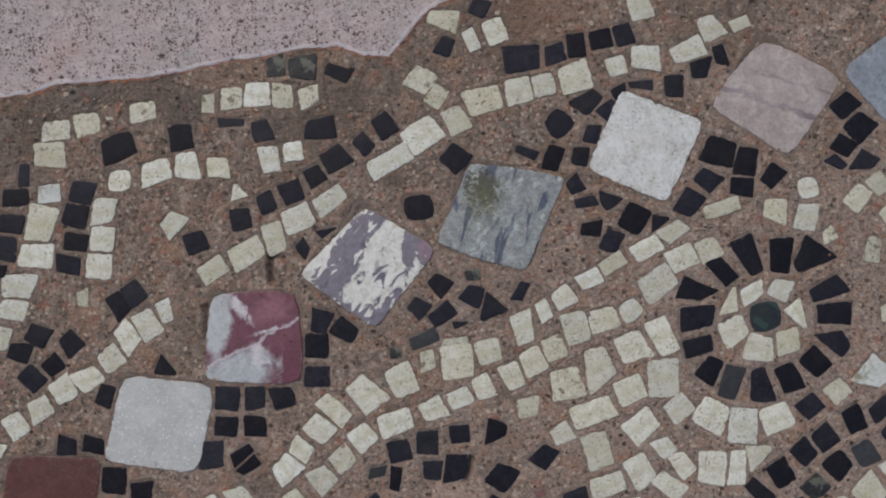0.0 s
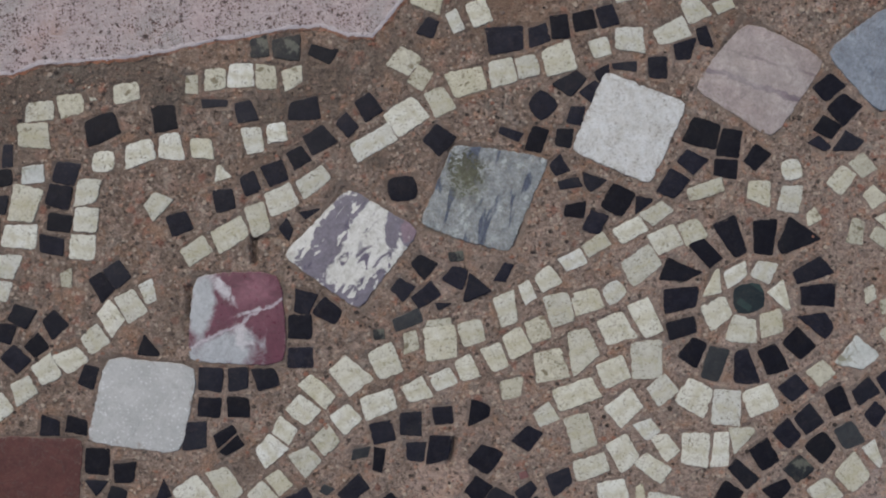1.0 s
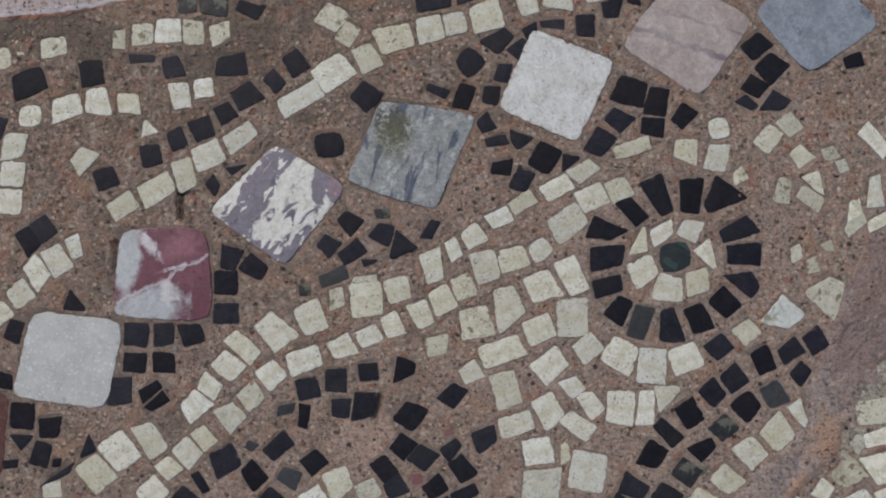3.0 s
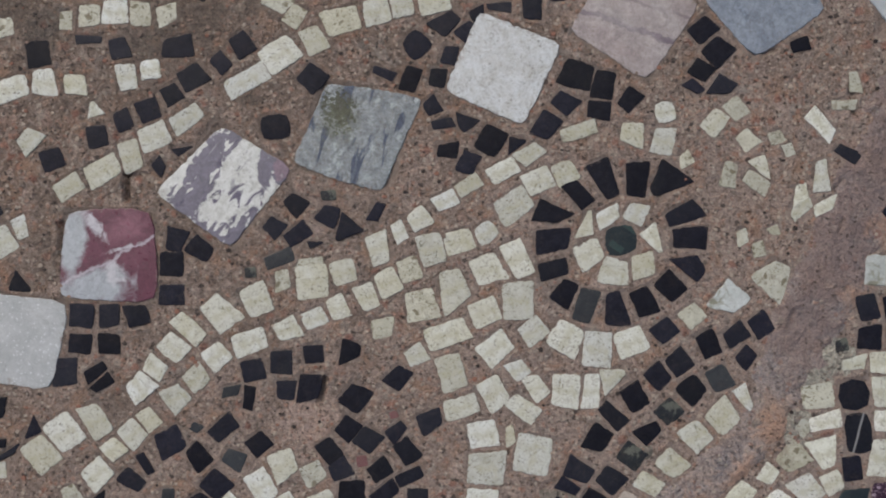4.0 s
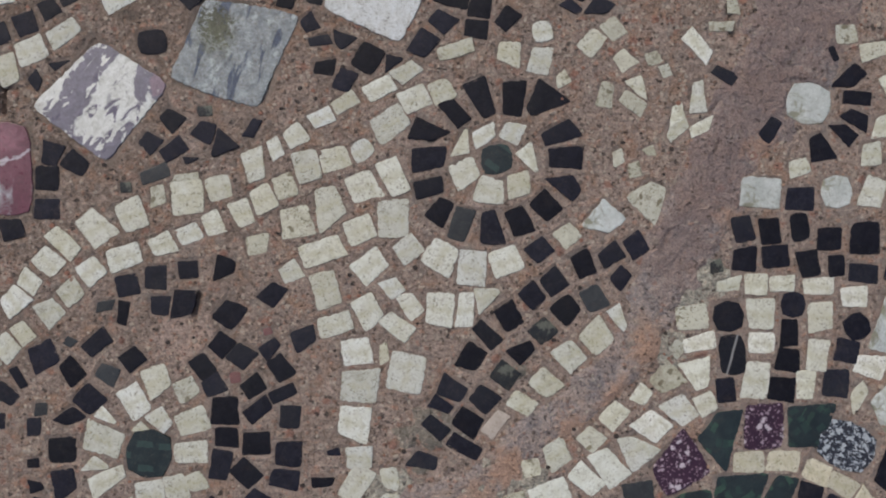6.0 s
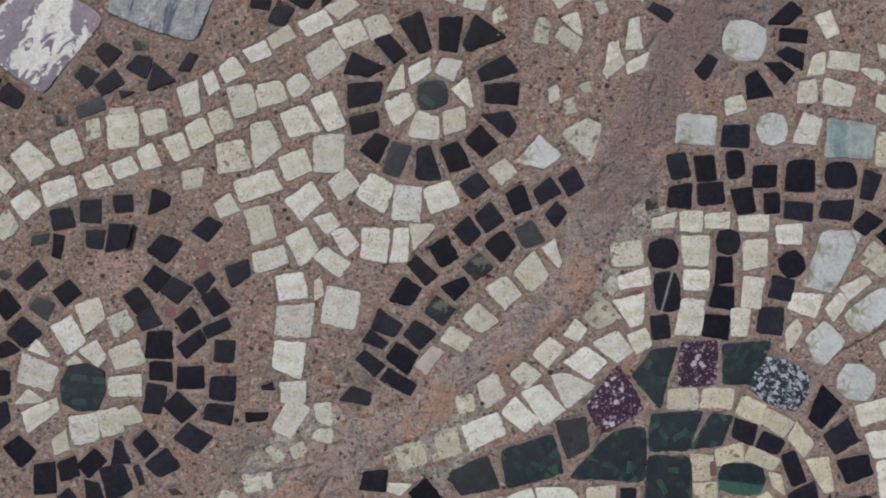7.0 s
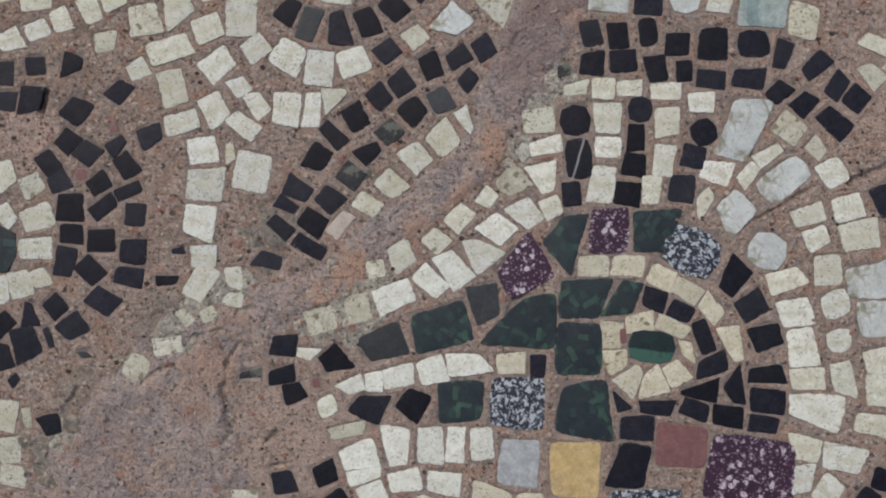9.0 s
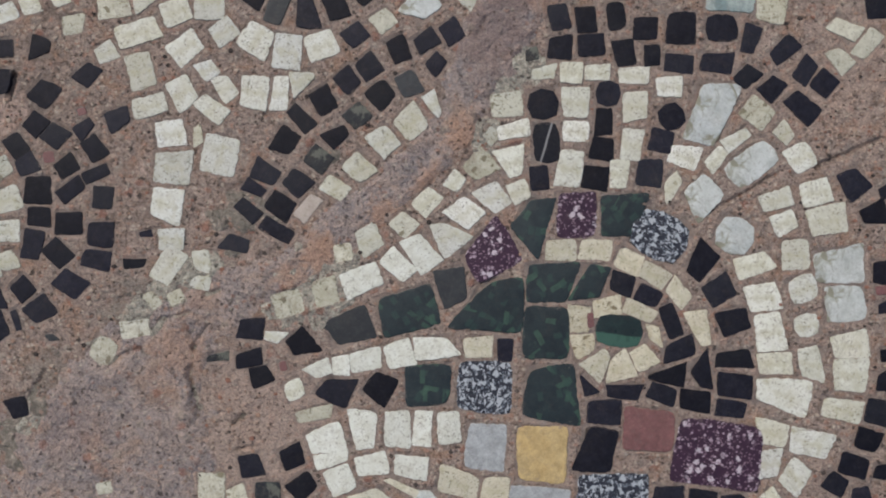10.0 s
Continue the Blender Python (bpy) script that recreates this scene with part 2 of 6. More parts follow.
def patch(material, tint, x, y, rx, ry, turn=0.0, ragged=0.8, size=9.0, amount=1.0, soft=0.12):
    """A patch of another mineral round x, y with its two reaches (millimetres) and a ragged border."""
    n = Nodes(material=material)
    socket = n.shader.inputs["Base Color"].links[0].from_socket
    where = n.tree.nodes.new("ShaderNodeTexCoord").outputs["Object"]
    away = n.tree.nodes.new("ShaderNodeVectorMath")
    away.operation = "SUBTRACT"
    n.put(away.inputs[0], where)
    away.inputs[1].default_value = (x / 1000, y / 1000, 0)
    m = n.add("ShaderNodeMapping", Vector=away.outputs[0])
    m.vector_type = "TEXTURE"
    m.inputs["Rotation"].default_value = (0, 0, radians(turn))
    m.inputs["Scale"].default_value = (rx / 1000, ry / 1000, 1.0)
    far = n.tree.nodes.new("ShaderNodeVectorMath")
    far.operation = "LENGTH"
    n.put(far.inputs[0], m.outputs[0])
    rough = n.math("MULTIPLY", n.math("SUBTRACT", n.noise(where, 1000 / size, 5.0, 0.6, 0.7), 0.5), ragged * 2)
    field = n.math("ADD", n.math("SUBTRACT", 1.0, far.outputs["Value"]), rough)
    n.put(n.shader.inputs["Base Color"], n.mix(n.step(field, 0.0, soft, 0.0, amount), socket, tint))


def laths(material, tint, mm, share, turn, stretch=3.4, amount=1.0):
    """Pale straight-sided crystals lying in a dark stone."""
    n = Nodes(material=material)
    socket = n.shader.inputs["Base Color"].links[0].from_socket
    at, rnd = n.piece()
    spin = n.add("ShaderNodeVectorRotate", Vector=n.warped(at, 6.0, 0.9), Angle=n.math("ADD", n.math("MULTIPLY", rnd, 6.0), turn))
    spin.rotation_type = "Z_AXIS"
    m = n.add("ShaderNodeMapping", Vector=spin.outputs[0])
    m.inputs["Scale"].default_value = (1.0, stretch, 1.0)
    c = n.cells(m.outputs[0], 1000 / mm)
    c.distance = "CHEBYCHEV"
    pick = n.step(n.add("ShaderNodeSeparateColor", Color=c.outputs["Color"]).outputs[0], share + 0.01, share - 0.01)
    body = n.step(n.math("ADD", c.outputs["Distance"], n.math("MULTIPLY", n.math("SUBTRACT", n.noise(at, 500.0, 2.0), 0.5), 0.16)), 0.40, 0.32)
    cloud = n.step(n.noise(at, 260.0, 3.0, 0.6), 0.3, 0.7, 0.55, 1.0)
    n.put(n.shader.inputs["Base Color"], n.mix(n.math("MULTIPLY", n.math("MULTIPLY", pick, body), n.math("MULTIPLY", cloud, amount)), socket, tint))


VIOLET, MILK = (0.185, 0.172, 0.206), (0.64, 0.645, 0.60)
for x, y, a, b, turn in ((-19, -5, 21, 8, 62), (-10, 14, 20, 4.5, 62), (-13, -2, 15, 4, 60), (3, 24, 12, 3, 60), (25, 16, 5, 15, -10), (33, 8, 5, 10, 0), (-4, -30, 14, 6, -10), (12, -22, 9, 2.5, 55)):
    angle = radians(33)
    patch(VEINED, VIOLET, x * math.cos(angle) - y * math.sin(angle), x * math.sin(angle) + y * math.cos(angle), a * 1.15, b * 1.3, turn + 33, 0.9, 9.0)
patch(VEINED, (0.26, 0.18, 0.21), 33 * 0.84 - 10 * 0.545, 33 * 0.545 + 10 * 0.84, 5, 9, 33, 0.8, 5.0, 0.7)
recolour(VEINED, (0.13, 0.115, 0.155), 7, 0.58, 0.66, (1.0, 0.5, 1.0), 0.1, 1.4, 0.7)
recolour(VEINED, MILK, 9, 0.60, 0.63, (1.0, 0.35, 1.0), -0.5, 1.4, 0.5)
patch(AGATE, (0.25, 0.115, 0.145), 9, 15, 15, 10, 20, 0.9, 8.0, 0.85, 0.5)
patch(AGATE, (0.42, 0.445, 0.455), -21, 8, 9, 26, -4, 0.6, 10.0, 1.0, 0.4)
patch(AGATE, (0.41, 0.435, 0.45), -8, -19, 27, 14, 10, 0.75, 11.0, 1.0, 0.45)
patch(AGATE, (0.56, 0.55, 0.56), 2, -10, 6, 9, 30, 1.3, 6.0, 0.9, 0.6)
patch(AGATE, (0.55, 0.54, 0.56), -9, 17, 13, 4, -52, 1.2, 6.0, 0.9, 0.6)
patch(AGATE, (0.14, 0.052, 0.072), 22, -14, 6, 16, 0, 0.6, 9.0, 1.0, 0.2)
patch(AGATE, (0.58, 0.56, 0.58), 8, 4, 15, 1.6, 18, 1.6, 5.0, 0.85, 0.8)
patch(AGATE, (0.145, 0.056, 0.077), -7, 1, 8, 9, 0, 1.0, 7.0, 0.9, 0.4)
seam(AGATE, (0.50, 0.46, 0.49), 118, -0.003, 0.0002, 0.006)
for mm, share, turn, stretch in ((11.0, 0.14, 0.5, 3.0), (13.0, 0.14, 2.2, 2.8), (8.0, 0.12, 1.3, 1.7)):
    laths(GREEN, (0.052, 0.104, 0.070), mm, share, turn, stretch, 0.8)
laths(GREEN, (0.030, 0.060, 0.050), 7.0, 0.3, 0.9, 1.5, 0.7)
# eye stone: the reflection on its lower side is put into the colour
lean(EYEGREEN, (0.05, 0.115, 0.085), 268, 0.005, 9, 0.35, 0.5, 0.9, 0.25)
laths(TEAL, (0.045, 0.078, 0.070), 13.0, 0.3, 0.9, 2.4, 0.8)
laths(EYEGREEN, (0.03, 0.075, 0.055), 5.0, 0.2, 0.4, 1.6, 0.8)
patch(MOTTLED, (0.14, 0.145, 0.115), 3, 2, 4, 5, 30, 2.0, 4.0, 0.75, 0.4)
seam(PINKISH, (0.12, 0.092, 0.12), 103, -0.005, 0.0011, 0.005)
seam(PINKISH, (0.20, 0.16, 0.165), 103, 0.010, 0.0004, 0.005)
recolour(PINKISH, (0.24, 0.205, 0.18), 16, 0.56, 0.75, (0.5, 1.0, 1.0), 0.1, 0.8, 0.6)
recolour(PINKISH, (0.43, 0.395, 0.375), 30, 0.45, 0.7, (0.35, 1.0, 1.0), 0.1, 0.5, 0.2)
recolour(GREYGREEN, (0.08, 0.097, 0.135), 7, 0.54, 0.62, (1.0, 0.24, 1.0), 0.2, 0.6, 0.4)
patch(GREYGREEN, (0.055, 0.056, 0.028), -13, 11, 11, 12, 10, 1.9, 2.6, 0.9, 0.4)
patch(GREYGREEN, (0.13, 0.135, 0.085), -11, 4, 15, 17, 0, 1.1, 6.0, 0.5, 0.6)
recolour(GRANITE, (0.40, 0.43, 0.45), 2.5, 0.515, 0.57, (1.0, 0.8, 1.0), 0.0, 0.8, 0.2)
recolour(SEAGREEN, (0.20, 0.27, 0.26), 20, 0.5, 0.56, (1.0, 0.3, 1.0), 0.1, 0.4, 0.2)
recolour(MARBLE, (0.25, 0.245, 0.18), 9, 0.53, 0.64, (1.0, 0.7, 1.0), 0.4, 0.8, 0.6)
seam(BLACKVEIN, (0.34, 0.34, 0.33), 162, 0.0, 0.0001, 0.0006)


def mottle(material, size, much):
    """Uneven crystal and scratches at two sizes over a polished stone's minerals."""
    n = Nodes(material=material)
    socket = n.shader.inputs["Base Color"].links[0].from_socket
    where = n.tree.nodes.new("ShaderNodeTexCoord").outputs["Object"]
    for mm, share in ((size, much), (size * 0.28, much * 0.8)):
        tone = n.mix(n.step(n.noise(where, 1000 / mm, 5.0, 0.7, 0.8), 0.34, 0.66), (0.2, 0.2, 0.2), (0.8, 0.8, 0.8))
        socket = n.mix(share, socket, tone, "OVERLAY")
    crack = n.math("ABSOLUTE", n.math("SUBTRACT", n.noise(where, 260 / size, 4.0, 0.6, 0.6), 0.5))
    socket = n.mix(n.step(crack, 0.008, 0.003, 0.0, much * 0.9), socket, (0.13, 0.115, 0.11))
    n.put(n.shader.inputs["Base Color"], socket)


for tone, size, much in ((VEINED, 5, 0.3), (AGATE, 6, 0.2), (PINKISH, 6, 0.25), (GREYGREEN, 4, 0.45), (CRYSTAL, 7, 0.12), (SKYGREY, 6, 0.35), (ROUGHWHITE, 4, 0.2), (OCHRE, 8, 0.25), (OLDROSE, 5, 0.3), (BRICK, 6, 0.25), (MARBLE, 9, 0.2), (BLUISH, 5, 0.3), (SEAGREEN, 6, 0.3)):
    mottle(tone, size, much)
for tone in (WHITE, IVORY, CREAM):
    recolour(tone, (0.42, 0.395, 0.25), 8, 0.56, 0.80, (1.0, 1.0, 1.0), 0.0, 0.5, 0.9)


def mortar_material(name, dull, fresh, pale, divide=None, chips=1.0, lumps=1.0, blotch=45.0, dark=1.0, stains=(), swell=0.002, joints=False, grimes=()):
    """Lime mortar: dirty and fresh tones (parted by a ragged slanting line where divide gives its place), lumps,
    hollows with their shade put into the colour, grains of brick and sand; finer grey mortar in the joints; grimes: x,
    y, reach in mm, tint, amount.
    """
    n = Nodes(name)
    at = n.ground()
    shaken = n.warped(at, 3.0, 1.6)
    big, mid = n.noise(at, 1000 / blotch, 4.0, 0.6, 0.5), n.noise(at, 110.0, 5.0, 0.65, 0.4)
    small, fine = n.noise(at, 330.0, 4.0, 0.65, 0.3), n.noise(at, 900.0, 3.0, 0.7)
    side = n.step(big, 0.36, 0.62)
    if divide is not None:
        axes = n.add("ShaderNodeSeparateXYZ", Vector=at).outputs
        slope = n.math("SUBTRACT", n.math("MULTIPLY", axes[0], 0.6), n.math("MULTIPLY", axes[1], 0.9))
        side = n.step(n.math("ADD", n.math("SUBTRACT", slope, divide), n.math("MULTIPLY", n.math("SUBTRACT", big, 0.5), 0.9)), -0.16, 0.16)
    colour = n.mix(side, dull, fresh)
    colour = n.mix(n.step(mid, 0.44, 0.66, 0.0, 0.8), colour, pale)
    # low spots of the relief are toned darker, high ones paler
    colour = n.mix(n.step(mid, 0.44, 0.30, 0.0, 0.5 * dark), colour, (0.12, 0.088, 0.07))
    colour = n.mix(n.step(small, 0.52, 0.66, 0.0, 0.6), colour, (0.43, 0.335, 0.27))
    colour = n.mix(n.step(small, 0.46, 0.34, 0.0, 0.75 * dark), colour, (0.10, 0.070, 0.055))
    for k, (tint, mm, low, much) in enumerate(stains):
        push = n.add("ShaderNodeMapping", Vector=at)
        push.inputs["Location"].default_value = (3.1 + k, 1.7 * k, 0)
        colour = n.mix(n.step(n.noise(push.outputs[0], 1000 / mm, 5.0, 0.68, 0.5), low, low + 0.12, 0.0, much), colour, tint)
    tooth = None
    for tint, mm, share, much in (((0.30, 0.20, 0.155), 9.0, 0.12, 0.6), ((0.26, 0.115, 0.08), 6.5, 0.10, 0.65), ((0.36, 0.30, 0.24), 6.0, 0.13, 0.6), ((0.20, 0.165, 0.14), 5.0, 0.15, 0.6), ((0.045, 0.038, 0.034), 3.4, 0.07, 0.8), ((0.36, 0.205, 0.145), 3.2, 0.16, 0.6), ((0.47, 0.405, 0.325), 2.6, 0.16, 0.7), ((0.06, 0.045, 0.038), 2.0, 0.10, 0.7)):
        cell = n.cells(shaken, 1000 / mm)
        pick = n.step(n.add("ShaderNodeSeparateColor", Color=cell.outputs["Color"]).outputs[1], share * chips + 0.01, share * chips - 0.01)
        edge = n.math("ADD", cell.outputs["Distance"], n.math("MULTIPLY", n.math("SUBTRACT", fine, 0.5), 0.7))
        mask = n.math("MULTIPLY", pick, n.step(edge, 0.52, 0.34))
        colour = n.mix(n.math("MULTIPLY", mask, much), colour, tint)
        if tint[0] > 0.1:
            tooth = mask if tooth is None else n.math("MAXIMUM", tooth, mask)
    for x, y, reach, tint, much in grimes:
        place = n.tree.nodes.new("ShaderNodeVectorMath")
        place.operation = "DISTANCE"
        n.put(place.inputs[0], at)
        place.inputs[1].default_value = (x / 1000, y / 1000, 0)
        field = n.math("ADD", n.math("SUBTRACT", 1.0, n.math("DIVIDE", place.outputs["Value"], reach / 1000)), n.math("MULTIPLY", n.math("SUBTRACT", mid, 0.5), 2.6))
        colour = n.mix(n.step(field, 0.0, 0.6, 0.0, much), colour, tint)
    colour = n.mix(0.85 * min(1.0, 0.4 + 0.6 * dark), colour, n.mix(n.step(fine, 0.3, 0.7), (0.28, 0.28, 0.28), (0.72, 0.72, 0.72)), "OVERLAY")
    # hollows: shade painted into the colour, on top of the bump below
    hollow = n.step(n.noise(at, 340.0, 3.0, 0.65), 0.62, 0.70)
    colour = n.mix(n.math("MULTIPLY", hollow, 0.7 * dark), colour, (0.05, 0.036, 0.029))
    height = n.math("SUBTRACT", n.math("ADD", mid, n.math("ADD", n.math("MULTIPLY", small, 0.5), n.math("MULTIPLY", tooth, 0.22))), n.math("MULTIPLY", hollow, 0.5))
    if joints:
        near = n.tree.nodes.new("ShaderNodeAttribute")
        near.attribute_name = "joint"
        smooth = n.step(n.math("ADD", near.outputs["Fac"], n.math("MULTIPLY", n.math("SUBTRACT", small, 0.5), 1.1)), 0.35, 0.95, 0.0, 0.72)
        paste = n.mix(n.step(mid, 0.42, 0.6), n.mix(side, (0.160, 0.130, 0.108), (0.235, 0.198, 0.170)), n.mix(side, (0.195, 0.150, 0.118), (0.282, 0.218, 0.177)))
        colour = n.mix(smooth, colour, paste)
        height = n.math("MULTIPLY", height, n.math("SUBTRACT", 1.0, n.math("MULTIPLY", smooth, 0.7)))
    lump = n.bump(height, 0.0028 * lumps, 1.0)
    return n.done(colour, n.step(mid, 0.3, 0.7, 0.75, 0.92), n.bump(fine, 0.0007, 0.8, n.bump(big, swell, 0.8, lump)), 0.25)


GRIME, SOOT, RUST = (0.125, 0.098, 0.078), (0.085, 0.078, 0.066), (0.24, 0.14, 0.085)
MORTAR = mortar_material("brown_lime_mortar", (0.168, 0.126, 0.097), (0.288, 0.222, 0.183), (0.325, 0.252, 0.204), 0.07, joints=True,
                         stains=(((0.30, 0.18, 0.115), 20, 0.52, 0.6), ((0.47, 0.36, 0.30), 13, 0.58, 0.65), ((0.10, 0.080, 0.064), 11, 0.60, 0.65), ((0.26, 0.245, 0.215), 24, 0.58, 0.55), ((0.24, 0.10, 0.068), 5, 0.67, 0.7)),
                         grimes=((-240, 78, 26, GRIME, 0.7), (-205, 92, 22, SOOT, 0.6), (-170, 92, 24, GRIME, 0.7), (-145, 82, 18, SOOT, 0.5), (-120, 106, 18, RUST, 0.3), (-60, 90, 28, GRIME, 0.75), (-20, 100, 26, GRIME, 0.6), (-92, 74, 20, SOOT, 0.5), (30, 145, 40, GRIME, 0.6),
                                 (-215, -135, 24, GRIME, 0.5), (-110, -140, 18, GRIME, 0.5), (60, 130, 40, RUST, 0.35), (65, 35, 18, RUST, 0.45), (160, 140, 40, GRIME, 0.4), (-30, 42, 10, SOOT, 0.6), (10, -148, 22, (0.47, 0.35, 0.29), 0.6), (-145, -52, 18, GRIME, 0.45), (165, -325, 60, (0.37, 0.285, 0.232), 0.75), (500, -110, 50, (0.40, 0.30, 0.24), 0.5), (97, -263, 30, (0.205, 0.185, 0.155), 0.65), (45, -296, 20, (0.205, 0.185, 0.155), 0.45), (-250, 60, 40, GRIME, 0.4), (-90, 50, 30, GRIME, 0.4)))
MAUVE, RUDDY = (0.235, 0.175, 0.158), (0.44, 0.275, 0.19)
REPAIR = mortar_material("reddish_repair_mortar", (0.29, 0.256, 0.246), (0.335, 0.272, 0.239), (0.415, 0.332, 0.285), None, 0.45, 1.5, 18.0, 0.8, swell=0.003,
                         stains=(((0.385, 0.26, 0.185), 26, 0.51, 0.6), ((0.27, 0.222, 0.212), 13, 0.56, 0.6), ((0.52, 0.40, 0.335), 6, 0.61, 0.7), ((0.16, 0.115, 0.10), 5, 0.63, 0.55)),
                         grimes=((365, 50, 50, MAUVE, 0.75), (340, 0, 45, MAUVE, 0.75), (315, -45, 40, MAUVE, 0.75), (298, -90, 32, MAUVE, 0.7),
                                 (283, -150, 16, RUDDY, 0.75), (262, -178, 15, RUDDY, 0.75), (236, -198, 14, RUDDY, 0.7), (200, -222, 15, RUDDY, 0.75), (185, -236, 12, RUDDY, 0.6), (345, -30, 12, RUDDY, 0.6), (327, -72, 10, RUDDY, 0.6), (118, -285, 22, RUDDY, 0.5), (60, -330, 26, MAUVE, 0.4)))
FILM = mortar_material("pale_lime_crust", (0.21, 0.195, 0.165), (0.42, 0.40, 0.325), (0.37, 0.345, 0.275), None, 0.4, 1.0, 11.0,
                       stains=(((0.50, 0.475, 0.38), 9, 0.54, 0.8), ((0.15, 0.145, 0.12), 6, 0.58, 0.7)))
GREYFILM = mortar_material("grey_green_lime_film", (0.145, 0.132, 0.108), (0.225, 0.20, 0.162), (0.20, 0.18, 0.145), None, 0.3, 0.6, 9.0, 0.6)
CRUST = mortar_material("stained_mortar_crust", (0.17, 0.135, 0.108), (0.24, 0.155, 0.105), (0.28, 0.215, 0.17), None, 0.5, 0.8, 14.0)
RIM = mortar_material("rusty_broken_rim", (0.25, 0.165, 0.125), (0.42, 0.17, 0.09), (0.44, 0.25, 0.17), None, 0.2, 0.8, 22.0, 0.4)


def grit_material():
    n = Nodes("mixed_grit")
    r = n.tree.nodes.new("ShaderNodeNewGeometry").outputs["Random Per Island"]
    ramp = n.tree.nodes.new("ShaderNodeValToRGB")
    ramp.color_ramp.interpolation = "CONSTANT"
    tones = ((0.0, (0.28, 0.20, 0.155)), (0.3, (0.20, 0.15, 0.12)), (0.56, (0.27, 0.135, 0.095)), (0.64, (0.40, 0.33, 0.26)), (0.8, (0.05, 0.04, 0.035)), (0.9, (0.33, 0.22, 0.16)))
    for i, (p, tone) in enumerate(tones):
        e = ramp.color_ramp.elements[i] if i < 2 else ramp.color_ramp.elements.new(p)
        e.position, e.color = p, (*tone, 1)
    n.put(ramp.inputs[0], r)
    fine = n.noise(n.ground(), 1200.0, 3.0, 0.7)
    return n.done(n.mix(0.4, ramp.outputs[0], n.mix(fine, (0.3, 0.3, 0.3), (0.7, 0.7, 0.7)), "OVERLAY"), 0.8, n.bump(fine, 0.0003, 0.6), 0.25)


GRIT = grit_material()


def slab_material(name="pale_pink_slab", pale=0.0, pores=1.0):
    """Pitted pinkish stone, scratched and worn; pale: how far it is rubbed white."""
    n = Nodes(name)
    at = n.ground()
    shaken = n.warped(at, 2.0, 1.4)
    big, mid, small, fine = n.noise(at, 16.0, 4.0, 0.6, 0.5), n.noise(at, 130.0, 5.0, 0.7), n.noise(at, 480.0, 4.0, 0.7), n.noise(at, 1100.0, 3.0, 0.7)
    colour = n.mix(n.step(big, 0.38, 0.62), (0.455, 0.37, 0.365), (0.385, 0.355, 0.345))
    colour = n.mix(n.step(mid, 0.46, 0.70), colour, (0.53, 0.455, 0.45))
    colour = n.mix(n.step(small, 0.47, 0.32, 0.0, 0.55), colour, (0.25, 0.185, 0.17))
    colour = n.mix(n.step(small, 0.56, 0.72, 0.0, 0.7), colour, (0.55, 0.49, 0.48))
    warm = n.step(n.noise(at, 38.0, 5.0, 0.7), 0.55, 0.72)
    colour = n.mix(n.math("MULTIPLY", warm, 0.5), colour, (0.36, 0.225, 0.165))
    for turn, offset in ((0.5, 0.0), (-0.35, 4.0), (1.2, 9.0)):
        m = n.add("ShaderNodeMapping", Vector=at)
        m.inputs["Rotation"].default_value, m.inputs["Scale"].default_value, m.inputs["Location"].default_value = (0, 0, turn), (0.09, 1.0, 1.0), (offset, offset, 0)
        colour = n.mix(n.step(n.noise(m.outputs[0], 520.0, 2.0, 0.5), 0.68, 0.73, 0.0, 0.3), colour, (0.58, 0.54, 0.54))
    colour = n.mix(pale, colour, (0.62, 0.575, 0.58))
    colour = n.mix(0.5, colour, n.mix(n.step(fine, 0.3, 0.7), (0.33, 0.33, 0.33), (0.67, 0.67, 0.67)), "OVERLAY")
    where = n.step(n.noise(at, 55.0, 3.0, 0.6), 0.36, 0.62, 0.08 * pores, 0.55 * pores)
    for mm, tint in ((4.2, (0.05, 0.034, 0.03)), (2.6, (0.085, 0.048, 0.040)), (1.7, (0.12, 0.065, 0.052)), (1.3, (0.075, 0.05, 0.045))):
        cell = n.cells(shaken, 1000 / mm)
        pick = n.math("LESS_THAN", n.add("ShaderNodeSeparateColor", Color=cell.outputs["Color"]).outputs[0], where if mm < 4 else n.math("MULTIPLY", where, 0.3))
        edge = n.math("ADD", cell.outputs["Distance"], n.math("MULTIPLY", n.math("SUBTRACT", fine, 0.5), 1.0))
        colour = n.mix(n.math("MULTIPLY", n.math("MULTIPLY", pick, n.step(edge, 0.42, 0.20)), 0.95), colour, tint)
    return n.done(colour, 0.62, n.bump(n.math("ADD", mid, small), 0.0012, 0.7, n.bump(fine, 0.0004, 0.6)), 0.25)


SLAB, RUBBED = slab_material(), slab_material("slab_edge_rubbed_pale", 0.7, 0.2)


# ---- relief of the ground ----
def relief(xs, ys, wave, seed):
    """Smooth random heights, -1 to 1, on a lattice of the given wave length in metres."""
    rng = np.random.RandomState(seed)
    table = rng.rand(256, 256) * 2 - 1
    fx, fy = xs / wave + 91.3, ys / wave + 57.7
    ix, iy = np.floor(fx).astype(int), np.floor(fy).astype(int)
    tx, ty = fx - ix, fy - iy
    tx, ty = tx * tx * (3 - 2 * tx), ty * ty * (3 - 2 * ty)
    p = lambda a, b: table[(ix + a) % 256, (iy + b) % 256]
    return (p(0, 0) * (1 - tx) + p(1, 0) * tx) * (1 - ty) + (p(0, 1) * (1 - tx) + p(1, 1) * tx) * ty


